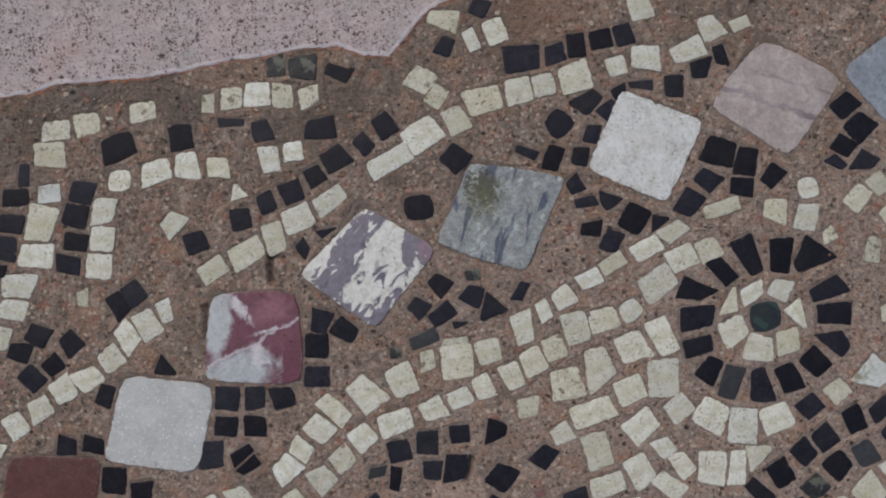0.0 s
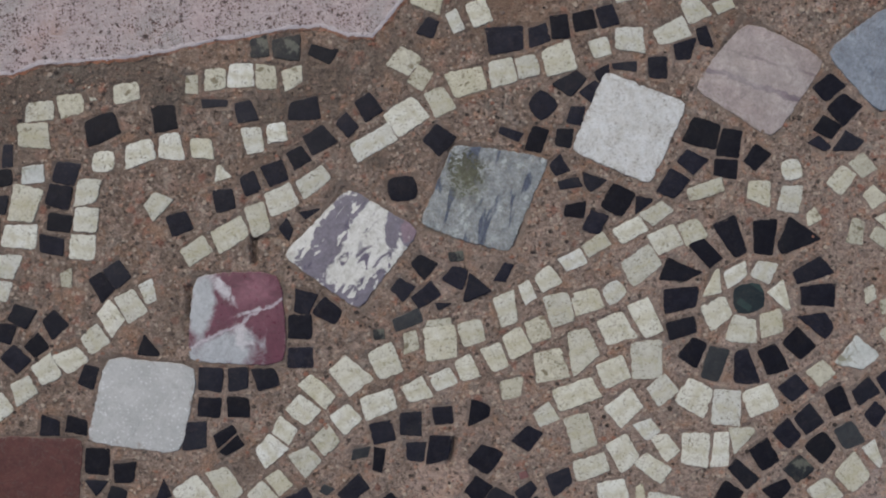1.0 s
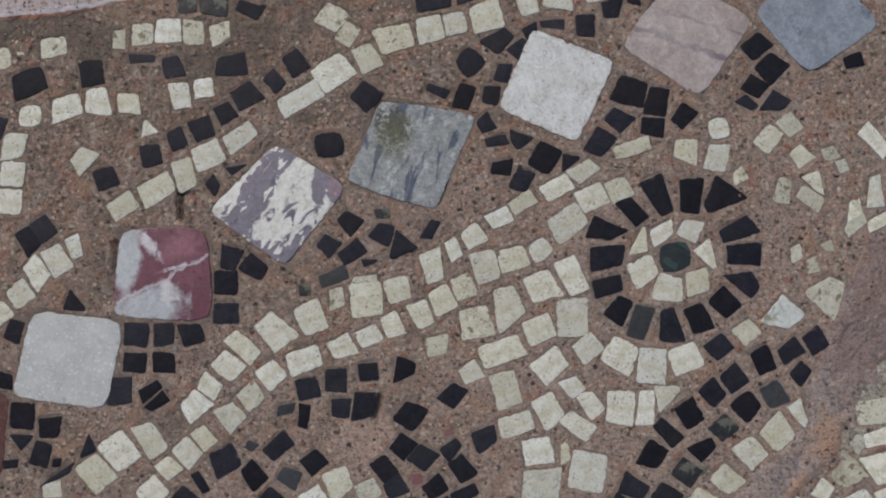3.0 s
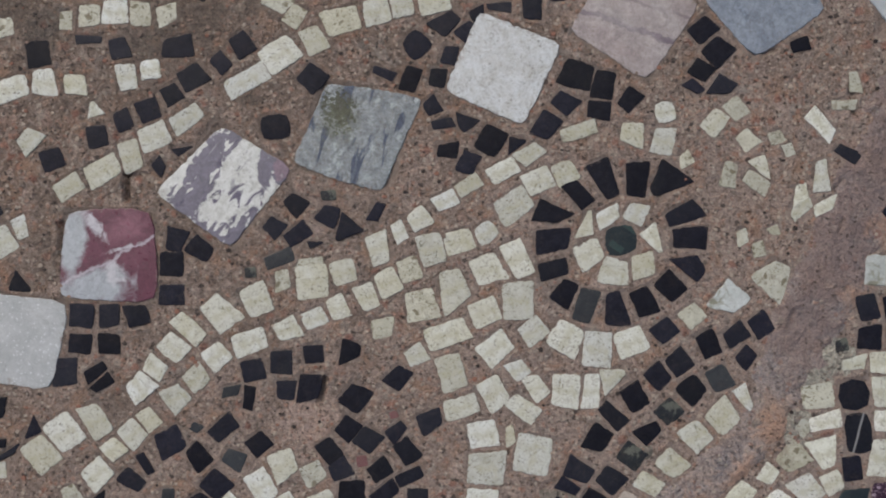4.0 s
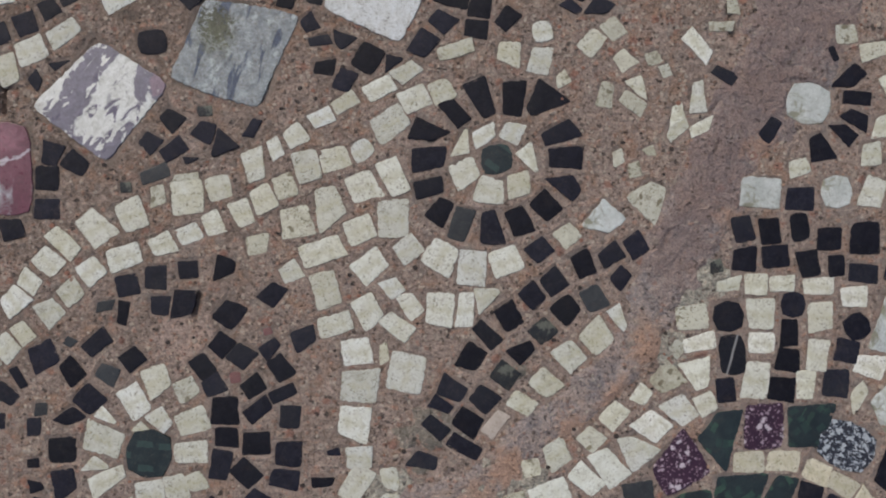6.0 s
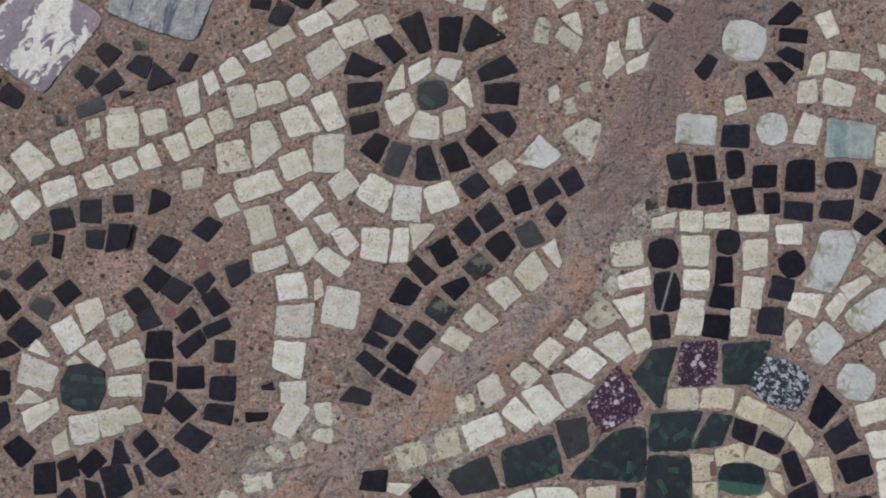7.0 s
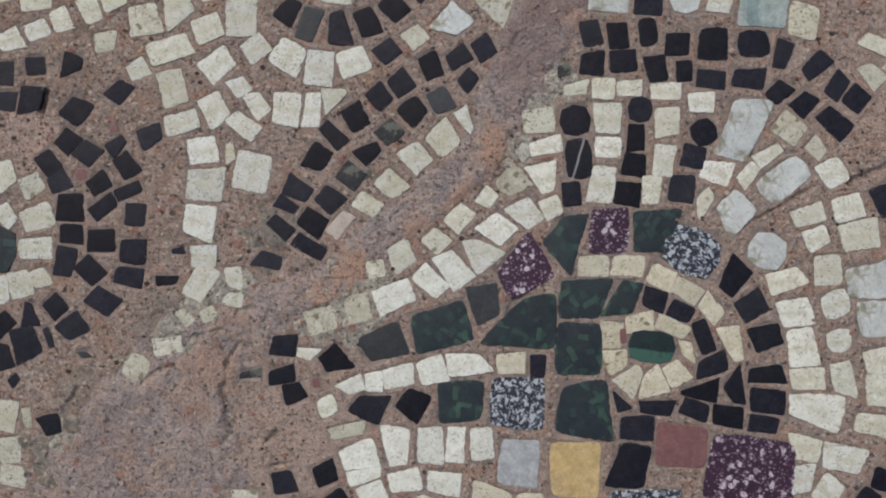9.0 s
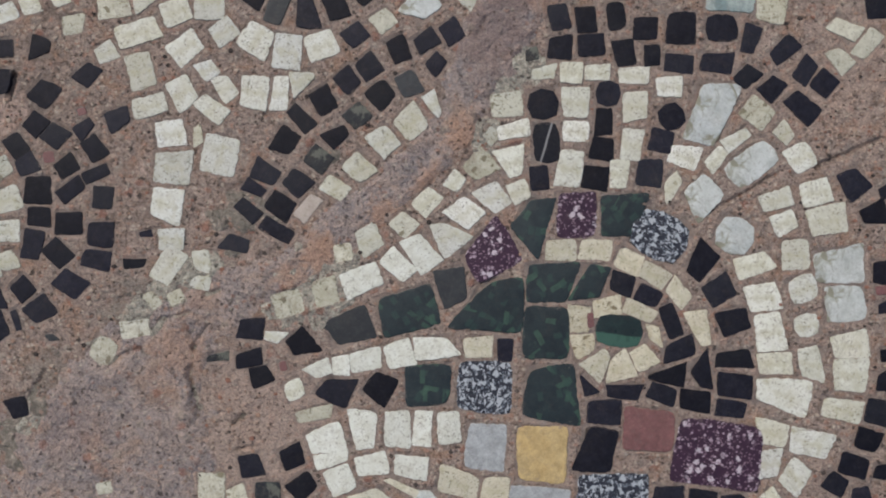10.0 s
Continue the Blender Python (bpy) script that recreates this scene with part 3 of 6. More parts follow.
def sheet(name, xs, ys, zs, material):
    """A mesh from a lattice of heights."""
    rows, cols = xs.shape
    me = bpy.data.meshes.new(name)
    co = np.stack([xs, ys, zs], -1).reshape(-1, 3)
    i = np.arange(rows * cols).reshape(rows, cols)
    quads = np.stack([i[:-1, :-1], i[:-1, 1:], i[1:, 1:], i[1:, :-1]], -1).reshape(-1, 4)
    me.vertices.add(len(co))
    me.vertices.foreach_set("co", co.ravel())
    me.loops.add(quads.size)
    me.loops.foreach_set("vertex_index", quads.ravel())
    me.polygons.add(len(quads))
    me.polygons.foreach_set("loop_start", np.arange(len(quads)) * 4)
    me.polygons.foreach_set("use_smooth", np.ones(len(quads), bool))
    me.update(calc_edges=True)
    me.materials.append(material)
    return new(name, me)


def segment_distance(xs, ys, a, b):
    ax, ay = a
    dx, dy = b[0] - ax, b[1] - ay
    k = np.clip(((xs - ax) * dx + (ys - ay) * dy) / (dx * dx + dy * dy), 0, 1)
    return np.hypot(xs - ax - k * dx, ys - ay - k * dy)


def lattice(x0, x1, y0, y1, step, far):
    out = np.array([0.04, 0.15, 0.5, 1.5, far])
    x = np.concatenate([x0 - out[::-1], np.arange(x0, x1 + step, step), x1 + step + out])
    y = np.concatenate([y0 - out[::-1], np.arange(y0, y1 + step, step), y1 + step + out])
    return np.meshgrid(x, y)


def ground_height(xs, ys):
    z = 0.0003 * relief(xs, ys, 0.05, 1) + 0.0003 * relief(xs, ys, 0.016, 2) + 0.0003 * relief(xs, ys, 0.0065, 3) + 0.00025 * relief(xs, ys, 0.003, 4)
    return z


def carved(xs, ys):
    """Depth of cracks and hollows: from, to, width, depth in millimetres."""
    out = np.zeros(xs.shape)
    for ax, ay, bx, by, wide, deep in (
        (-101.6, -4.6, -100.9, -18.6, 1.5, 6),
        (-104.2, -5.0, -90.9, -4.6, 0.8, 2),
        (-139.4, -34.5, -138.4, -51.1, 1.6, 4),
        (15.9, -124.1, 13.9, -136.4, 1.6, 4),
        (291.9, -79.0, 286.9, -90.1, 0.8, 1.5),
        (323.6, 53.6, 326.1, 37.1, 1.2, 3),
        (319.4, -2.8, 314.6, -8.9, 1.2, 2),
        (255.4, 67.5, 258.1, 60.9, 1.1, 2.5),
        (271.9, 71.1, 280.2, 74.2, 1.1, 2),
        (489.9, -158.7, 526.2, -140.7, 1.2, 2.5),
        (480.2, -150.1, 490.5, -158.7, 1.3, 2.5),
        (422.2, -191.2, 444.9, -177.1, 1.0, 2),
        (444.9, -177.1, 467.5, -162.9, 1.0, 2),
        (104.5, -271.9, 109.5, -263.4, 1.5, 3.5),
        (134.4, -248.2, 142.0, -245.5, 1.3, 3),
        (153.1, -323.7, 158.8, -317.8, 1.1, 3),
        (316.3, -35.2, 319.1, -26.5, 0.9, 2),
        (126.2, -290.9, 130.7, -318.9, 1.0, 1.8),
        (24.0, -348.8, 29.3, -354.5, 2.2, 3),
        (33.3, -313.4, 41.6, -296.8, 1.2, 2.2),
        (127.8, -294.5, 129.1, -279.2, 1.0, 2.5),
        (126.8, -296.5, 133.2, -315.1, 1.1, 2.8),
        (133.2, -315.1, 130.6, -325.2, 1.0, 2),
        (78.2, -290.1, 96.7, -280.8, 1.2, 2),
        (135.9, -266.0, 127.8, -279.6, 1.0, 2),
        (108.3, -264.1, 126.0, -259.1, 1.0, 2),
        (155.7, -338.5, 166.2, -335.7, 0.9, 2),
    ):
        away = segment_distance(xs, ys, (ax / 1000, ay / 1000), (bx / 1000, by / 1000)) * 1000
        away = away + 0.6 * relief(xs, ys, 0.007, 21) + 0.35 * relief(xs, ys, 0.003, 22)
        out += deep / 1000 * np.clip(1.6 - np.abs(away) / wide, 0, 1)
    return out


# ---- the pale slab with its broken edge ----
EDGE = [(-273.5, 87.3), (-260.2, 89.3), (-243.6, 91.3), (-227.0, 96.6), (-210.4, 98.2), (-193.8, 99.2), (-177.2, 100.6), (-160.6, 103.2), (-144.0, 106.5), (-127.4, 110.5), (-110.9, 112.2), (-94.3, 115.8), (-81.0, 118.2), (-61.1, 119.1), (-46.1, 114.2), (-31.9, 113.5), (-23.9, 122.5), (-14.6, 134.4), (-7.3, 141.7), (5.3, 147.0), (21.9, 159.6)]


def slab_side(x, y):
    """How far a place lies behind the slab's broken edge, in millimetres."""
    return y - float(np.interp(x, [p[0] for p in EDGE], [p[1] for p in EDGE])) if x < EDGE[-1][0] else -99.0


def broken_slab():
    rng = random.Random(3)
    line = []
    for (ax, ay), (bx, by) in zip(EDGE, EDGE[1:]):
        for k in range(5):
            line.append(Vector((ax + (bx - ax) * k / 5 + rng.uniform(-0.35, 0.35), ay + (by - ay) * k / 5 + rng.uniform(-0.45, 0.45))))
    line = [Vector((-560, EDGE[0][1] - 40))] + line + [Vector((EDGE[-1][0] + 60, 330)), Vector((-560, 330))]
    n = len(line)
    verts, faces = [], []
    for inset, z in ((-2.6, -6.0), (-2.1, 0.0), (-0.4, 0.75), (0.7, 1.15), (2.0, 1.3)):
        for i, p in enumerate(line):
            t = (line[(i + 1) % n] - line[i - 1]).normalized()
            q = p + Vector((-t.y, t.x)) * inset * rng.uniform(0.5, 1.3)
            verts.append((q.x / 1000, q.y / 1000, (z + (rng.uniform(-0.12, 0.12) if -1 < z < 0.8 else 0)) / 1000))
    for r in range(4):
        faces += [(r * n + i, r * n + (i + 1) % n, (r + 1) * n + (i + 1) % n, (r + 1) * n + i) for i in range(n)]
    faces.append(tuple(range(4 * n, 5 * n)))
    me = bpy.data.meshes.new("stone_slab")
    me.from_pydata(verts, [], faces)
    me.materials.append(SLAB)
    me.materials.append(RIM)
    me.materials.append(RUBBED)
    for face in me.polygons:
        face.material_index = 1 if face.index < 2 * n else 2 if face.index < 4 * n else 0
    return tagged(new("stone_slab", me), "pale pink pitted stone slab with a broken edge", "slab")


broken_slab()


# ---- stones ----
def outline(w, h, skew, tx, ty, rounding, rng, rough):
    """The chipped outline of a four-sided stone, counter-clockwise, in millimetres round its middle."""
    a = radians(90 + skew)
    u, v, d = Vector((w / 2, 0)), Vector((math.cos(a), math.sin(a))) * (h / 2), Vector((tx, ty))
    corner = [-u - v + d, u - v - d, u + v + d, -u + v - d]
    small = min(w, h)
    pts = []
    sides = [max((corner[(i + 1) % 4] - corner[i]).length, 0.1) for i in range(4)]
    even = rounding >= 0.3
    cuts = [rounding * small * (rng.uniform(0.97, 1.03) if even else rng.uniform(0.7, 1.3) if small > 25 else rng.choice((0.35, 0.5, 0.7, 0.9, 1.5))) for i in range(4)]
    reach = 0.7 * min(rough * small, 0.75)
    for i in range(4):
        p, q, r = corner[i - 1], corner[i], corner[(i + 1) % 4]
        e, f = q.lerp(p, min(0.48, cuts[i] / sides[i - 1])), q.lerp(r, min(0.48, cuts[i] / sides[i]))
        pts += [e, (e + f + q * 2) / 4, f]
        g = r.lerp(q, min(0.48, cuts[(i + 1) % 4] / sides[i]))
        span = (g - f).length
        steps = min(16, int(span / 2.1))
        out = Vector(((g - f).y, (f - g).x)).normalized() if span > 0.2 else Vector((0, 0))
        bow, nick = rng.uniform(-0.020, 0.026) * span, rng.randrange(steps) if steps > 2 and rng.random() < 0.2 and not even else -1
        for k in range(steps):
            t = (k + 1) / (steps + 1)
            push = 4 * t * (1 - t) * bow + rng.uniform(-1, 1) * min(reach, 0.2 * span / (steps + 1)) - (rng.uniform(0.25, 0.6) * min(1.0, small / 12) if k == nick else 0)
            pts.append(f.lerp(g, t) + out * push)
    return pts


def stone_mesh(name, pts, top, edge, deep, dome, material):
    """A stone with a rounded shoulder: its sides go down into the bed."""
    n = len(pts)
    middle = sum(pts, Vector((0, 0))) / n
    rings = []
    for inset, z in ((0.15, -deep), (0.0, top - edge), (edge * 0.35, top - edge * 0.3), (edge, top), (edge * 2.2 + 0.3, top + dome * 0.6)):
        ring = []
        for p in pts:
            away = p - middle
            ring.append((*(middle + away * max(0.25, 1 - inset / max(away.length, 0.5))), z))
        rings.append(ring)
    verts = [(x / 1000, y / 1000, z / 1000) for ring in rings for x, y, z in ring]
    faces = [(r * n + i, r * n + (i + 1) % n, (r + 1) * n + (i + 1) % n, (r + 1) * n + i) for r in range(len(rings) - 1) for i in range(n)]
    verts.append((middle.x / 1000, middle.y / 1000, (top + dome) / 1000))
    faces += [((len(rings) - 1) * n + i, (len(rings) - 1) * n + (i + 1) % n, len(verts) - 1) for i in range(n)]
    me = bpy.data.meshes.new(name)
    me.from_pydata(verts, [], faces)
    me.polygons.foreach_set("use_smooth", [True] * len(faces))
    me.materials.append(material)
    return me


chance = random.Random(7)
OPEN = {}


def motif(name, x, y, label):
    """Begins a piece of the inlay: the stones that follow belong to it."""
    OPEN["thing"] = tagged(new(name), label, "mosaic", "inlaid mosaic work")
    OPEN["thing"].location = (x / 1000, y / 1000, 0)
    OPEN["at"] = (x, y)


def stone(material, x, y, w, h, turn, skew=0, tx=0, ty=0, rounding=0.15, name="tessera", label="", top=None):
    """One stone at x, y with its width, height, turn, skew and taper (millimetres, degrees)."""
    small = min(w, h)
    rough = 0.026 if material in (BLACK, SLATE, GREEN) else 0.036
    if material in (WORN, STRAW):
        rough = 0.05
    if rounding > 0.3:
        w, h = w * 1.06, h * 1.06
    grow = 1.0 if material in (WHITE, IVORY, CHALK, CREAM, PITTED, WORN, GREEN, MARBLE) else 0.6
    pts = outline(w + grow, h + grow, skew, tx, ty, rounding, chance, min(rough, (1.2 if small > 25 else 0.8) / small))
    if top is None:
        top = chance.uniform(0.2, 0.55) if material != WORN else chance.uniform(0.12, 0.35)
        top += 0.1 if small > 25 else 0
    me = stone_mesh(name, pts, top, min(0.24, small * 0.03), 5.0, 0.05, material)
    ob = new(name, me)
    ob.parent = OPEN["thing"]
    ob.location = ((x - OPEN["at"][0]) / 1000, (y - OPEN["at"][1]) / 1000, 0)
    lean_by = 0.15 if small > 25 else 0.7
    ob.rotation_euler = (radians(chance.uniform(-lean_by, lean_by)), radians(chance.uniform(-lean_by, lean_by)), radians(turn))
    if label:
        tagged(ob, label)
    TAKEN.append((x, y, max(w, h) * 0.62))
    LAID.append((x, y, w, h, radians(turn), material == WORN))
    return ob


TAKEN, LAID = [], []

motif("scroll_border", -64, 62, "curving double rows of black and cream limestone tesserae")
stone(WORN, -227.3, 69.3, 16, 10.8, 5, -5, -0.3, -0.1)
stone(WORN, -208.6, 73.4, 14.6, 11.8, 12, 2, -0.3, -0.7)
stone(WHITE, -231, 55.2, 17.9, 13.5, -1, 6, -0.3, 0.6)
stone(WORN, -176.4, 80.6, 14.5, 10, 11, -5, -0.2, -0.3)
stone(WORN, -195.1, 80.2, 5.9, 7.7, 10, -4, 0.4, 0.1)
stone(BLACK, -190.8, 59.6, 19.7, 14.3, 22, -8, -0.6, -0.3)
stone(BLACK, -153.9, 65.5, 13.9, 14.8, 8, 0, 0, -0.5)
stone(WHITE, -168.5, 45.1, 16.9, 12.7, 18, -12, -0.9, -0.4)
stone(WHITE, -150.4, 49, 13.1, 14.4, 1, 6, -1.2, 1.2)
stone(WHITE, -132, 47.7, 12.1, 10.9, -4, 12, -0.1, 0.1)
stone(WHITE, -189.8, 40.1, 11.8, 10.8, 4, -7, -0.3, -0.1, rounding=0.36)
stone(BLACK, -245.9, 43.1, 6, 13.3, 3, -5, -0.2, -0.2)
stone(BLACK, -251.1, 30.4, 15, 9.6, 4, -6, -0.2, -0.2)
stone(BLACK, -253.4, 14.8, 14.3, 10.7, -4, -5, 0.5, 0.4)
stone(BLACK, -257.2, 0.4, 12.7, 14.1, -7, 4, 0.3, 0.3)
stone(BLACK, -260.2, -13.4, 6.7, 7.5, 7, -12, 0.3, -0.5)
stone(MARBLE, -231.2, 32.3, 12.4, 9.5, 7, -7, -0.3, 0.1, name="marble_stone", label="greyish white marble")
stone(WHITE, -236.1, 14.9, 15.8, 20.6, -10, -5, 0.8, -0.5)
stone(WHITE, -238.9, -4.1, 19.4, 13.3, -2, -7, -0.6, 0.6)
stone(BLACK, -211.9, 33.1, 13.7, 13, -8, -9, 0.1, 0.4)
stone(BLACK, -216, 19.5, 14.1, 13.2, -12, -2, -0.3, 0.4)
stone(BLACK, -215.6, 4.1, 13.9, 10.2, -8, -1, 0.3, -0.2)
stone(WHITE, -199.3, 22.1, 13, 14.6, 4, -16, 0.1, -0.8)
stone(WHITE, -199.8, 5.8, 13.3, 13.7, -4, -1, -0, 0.2)
stone(WHITE, -202, -10.2, 14.3, 13.8, -5, 1, -0.2, 0.2)
stone(BLACK, -220.2, -9.1, 13.9, 10.3, -11, 9, 0.2, 0)
stone(WORN, -211.5, -29, 5.6, 8.8, 12, -9, 0.5, 1)
stone(WHITE, -249.2, -21.9, 18.6, 13.3, -1, -12, 1.5, 0.4)
stone(WHITE, -252.6, -35.8, 15.4, 10.8, -7, -13, 0.1, 0.4)
stone(WHITE, -158.8, 14.8, 13.2, 10.4, 49, 1, -1.9, 0.4)
stone(BLACK, -145.1, 3.7, 12.9, 12, 20, 2, -0.3, -0.5)
stone(BLACK, -118.8, 17.4, 11.8, 12.5, 11, -1, -0.1, -0.5)
stone(WHITE, -120.8, 33.8, 8.1, 5.4, -71, -2, 0.1, 2.2)
stone(BLACK, -103.7, 27, 9.7, 12.2, 23, -2, -0.1, 0.3)
stone(BLACK, -88.8, 33.3, 12.5, 12.8, 21, 2, 0.5, -0.1)
stone(WHITE, -101.7, 52.8, 10.4, 14.3, 7, 5, 0.5, -0.4)
stone(WHITE, -88, 57.2, 10.8, 10.5, 10, -3, -0.3, 0.1)
stone(WORN, -137.9, 85.3, 6.3, 10, 0, -2, -0.2, 0.3)
stone(WORN, -124, 88.4, 11.8, 11.6, 5, -6, -0.1, -0.2)
stone(WHITE, -109.1, 90.8, 14.1, 12.9, 1, -2, -0.6, -0.2)
stone(WORN, -94.3, 89.8, 11.1, 13.6, -2, 5, -0.1, -0.5)
stone(WORN, -78.8, 89.6, 11.2, 10.3, 23, -17, 0.2, -0.8)
stone(BLACK, -124.5, 74.2, 14.8, 4.3, 1, 1, 0.4, -0.5)
stone(BLACK, -106.5, 69.4, 10.8, 11.8, 11, 6, -0.7, 0.1)
stone(MOTTLED, -98.4, 107.4, 10.1, 11.5, 9, -4, -0.3, 0.3)
stone(MOTTLED, -82.6, 106.8, 15.9, 12.8, 2, -2, 0.4, 1.4)
stone(BLACK, -61.6, 103.9, 15, 8.2, -18, -9, 0.6, 0.9)
stone(BLACK, -72.1, 70.9, 17.9, 11.8, 7, -5, -0.8, 0.9)
stone(BLACK, -63.4, 53.1, 15.3, 12.9, 30, 5, -0.7, 0.2)
stone(BLACK, -75.4, 42.6, 10.8, 10.9, 29, 2, -0.4, -0.2)
stone(BLACK, -46.7, 61.6, 9.2, 11.3, 45, -4, -0, -0.1)
stone(BLACK, -34.4, 72.4, 11.5, 13.6, 33, 1, -0.5, 0.1)
stone(WHITE, -31.4, 51.6, 26.2, 10.9, 30, -2, -0.3, -0)
stone(WHITE, -12.2, 67, 20.6, 15.4, 34, 4, -0.3, 0.1)
stone(WHITE, 7.6, 75.5, 12.3, 14.9, 24, 6, -0.5, -0.3)
stone(WORN, 23.6, 87.1, 20.4, 14.2, 14, 7, 0.8, -0.5)
stone(WHITE, 44.5, 92.8, 14.4, 14, 14, -3, -0.4, -0.2)
stone(WHITE, 59.2, 96.2, 11.9, 11.9, 13, 0, -0.3, 0.2)
stone(WHITE, 77.4, 100.6, 17.7, 16.2, 19, -3, -0, 0.7)
stone(WORN, -13.1, 99.1, 14.5, 13.2, -27, -12, -0.1, -0.1)
stone(WORN, -3.8, 89.6, 9.5, 12, -29, -4, -0.2, 0.3)
stone(WORN, -0.2, 134.7, 17.4, 9.6, -13, -1, -0.5, 1.6)
stone(WHITE, 16.5, 122.6, 6.5, 12, 27, -3, 0, 0.2)
stone(WHITE, 30.6, 127.6, 11.4, 13.9, 19, 3, 0, -0.2)
stone(BLACK, 21.3, 141.8, 10.1, 10.2, -20, -6, 0.2, 0.2)
stone(BLACK, 1.2, 119.1, 11, 8.9, 63, 6, 0.3, -0.8)
stone(BLACK, 45.9, 111.9, 21.2, 14.8, 7, -2, 0.5, -0.8)
stone(BLACK, 65.7, 114.7, 11.9, 11.1, 18, -8, -0.7, 0)
stone(BLACK, 78.1, 119.6, 10.5, 13.7, 5, 2, -0.1, 0.2)
stone(BLACK, 92.6, 123.3, 13, 11.1, 13, -3, -0.3, 0.2)
stone(BLACK, 106, 125.9, 10.7, 12.5, 15, 5, -0.2, -0)
stone(WHITE, 115.7, 141.7, 12.4, 13.2, 8, 10, -0.1, -0.8)
stone(WHITE, 157, 130, 12, 13.9, 20, 12, -1.2, -0.5)
stone(WHITE, 174.4, 132.2, 10.5, 6.5, 23, 4, 0.1, -0.1)
stone(WHITE, 143.7, 116.7, 18.9, 10.7, 22, 4, -0.2, 1)
stone(WHITE, 119, 112.3, 16.3, 13, -4, 8, -0.5, 0.8)
stone(WHITE, 101.9, 107.4, 10.4, 10.2, 17, 2, 0.4, 0.1)
stone(BLACK, 151.1, 106, 11.4, 11, 12, -18, 1.6, 0.8)
stone(BLACK, 162.8, 113.8, 7, 11.7, 1, 17, -0.5, 1.1)
stone(BLACK, 116.2, 96.4, 13.8, 4.3, -1, 8, 0.2, 0.8)
stone(BLACK, 135.7, 95.8, 10.8, 12.4, 1, 0, 0.4, 0.4)
stone(BLACK, 103.5, 91.4, 7.7, 8.5, 18, -4, 1, 0.9)
stone(BLACK, 85, 86.8, 15.2, 10.6, 39, 14, 0.7, -1.6)
stone(BLACK, 96.7, 82.6, 11.5, 6.5, 51, -3, -0.1, -1.5)
stone(BLACK, 67.7, 73.7, 13.8, 13.8, 46, -2, -0.9, 0.5, rounding=0.36)
stone(BLACK, 87.6, 67.6, 10.5, 8.7, 75, 9, -0.3, -0.4)
stone(BLACK, 64.7, 53.4, 9.6, 14.4, -14, -5, 0.1, -0.3)
stone(BLACK, 80.6, 54.3, 9.5, 10.4, -6, -4, 0, 0.5)
stone(BLACK, 77.5, 37.6, 9, 9.5, 32, -1, -0, 0.9)
stone(BLACK, 49, 56.8, 13.2, 4.6, -21, -4, 0.5, 0.5)
stone(BLACK, 7, 53.4, 14.1, 14.2, 49, 4, -0.7, 0.3)
stone(BLACK, -14.2, 24.4, 15.9, 13.4, 6, 2, -0.1, 0, rounding=0.36)
stone(WHITE, -66.5, 28.8, 18.9, 10, 36, -4, -0.6, -0.5)
stone(WHITE, -85.5, 18, 16.7, 13.5, 25, -3, -0.5, -0)
stone(WHITE, -99, 6.2, 11.2, 17.4, 22, -6, 0.1, -0.5)
stone(WHITE, -115.3, -2.5, 20.1, 12.9, 31, -8, -0.2, -0.3)
stone(WHITE, -135.2, -12.4, 16, 10.6, 34, -2, -0.1, -0.1)
stone(BLACK, -82.1, 0.5, 7.4, 8.5, 59, -24, 0.2, -0.6)
stone(BLACK, -67.9, 10.4, 11, 3.1, -158, 23, -0.5, 1.2)

motif("lozenge_band", -43, -44, "large square coloured marbles ringed by small black tesserae")
stone(ROUGHWHITE, 118.4, 60.9, 50.6, 51, -22, -2, 0.4, 0.5, rounding=0.08, name="square_stone", label="rough white marble")
stone(PINKISH, 195.3, 90.3, 53.8, 53.4, -30, -6, -0.8, 1.4, rounding=0.16, name="square_stone", label="pinkish grey marble with dark vein")
stone(GREYGREEN, 33, 20.7, 55.5, 55, -13, -10, 0.3, 2.2, rounding=0.08, name="square_stone", label="grey-green veined marble")
stone(VEINED, -43.2, -9.2, 51.9, 57.2, -33, -8, -1.3, 1.2, rounding=0.13, name="square_stone", label="white marble veined in violet")
stone(AGATE, -110.8, -51.9, 53.9, 52.3, 0, 0, -2.1, 1.2, rounding=0.16, name="square_stone", label="wine-red and white marble")
stone(CRYSTAL, -166.3, -102.5, 54.9, 52, -7, -5, -0.4, 0.4, rounding=0.16, name="square_stone", label="white crystalline marble")
stone(BRICK, -230.4, -147, 54.3, 50.1, -1, -5, -0.6, -0.3, name="square_stone", label="dark red stone")
stone(BLACK, 84, 27.5, 12.8, 5.1, 10, 13, -0.3, 0.2)
stone(BLACK, 96.7, 28.2, 10.1, 8.5, -27, -3, 2.5, 1.3)
stone(BLACK, 112.3, 17.8, 16.1, 14.6, 59, 6, -0.2, -0.1)
stone(BLACK, 87, 11.9, 12, 8.7, 3, -12, 0.1, 1)
stone(BLACK, 99, 4.6, 10.9, 12.5, -16, -10, -0, -0.2)
stone(BLACK, 127.8, 16.4, 10.2, 5.8, -163, -19, 0.8, 2.3)
stone(BLACK, 162.3, 57.3, 18.7, 15.2, -17, -1, -0.9, -0.4)
stone(BLACK, 178.1, 51.3, 12.4, 16.2, -8, -3, -0.5, -0.1)
stone(BLACK, 155.5, 40.8, 13.3, 11, -32, -12, 0.3, 0.8)
stone(BLACK, 175.6, 36.7, 13.4, 10.3, -7, 3, -0.1, 0.5)
stone(BLACK, 193.6, 43.1, 13.1, 10.1, 52, 2, -0.3, 0.7)
stone(BLACK, 144.5, 27, 15.2, 12.5, 55, 8, 0.5, 0.6)
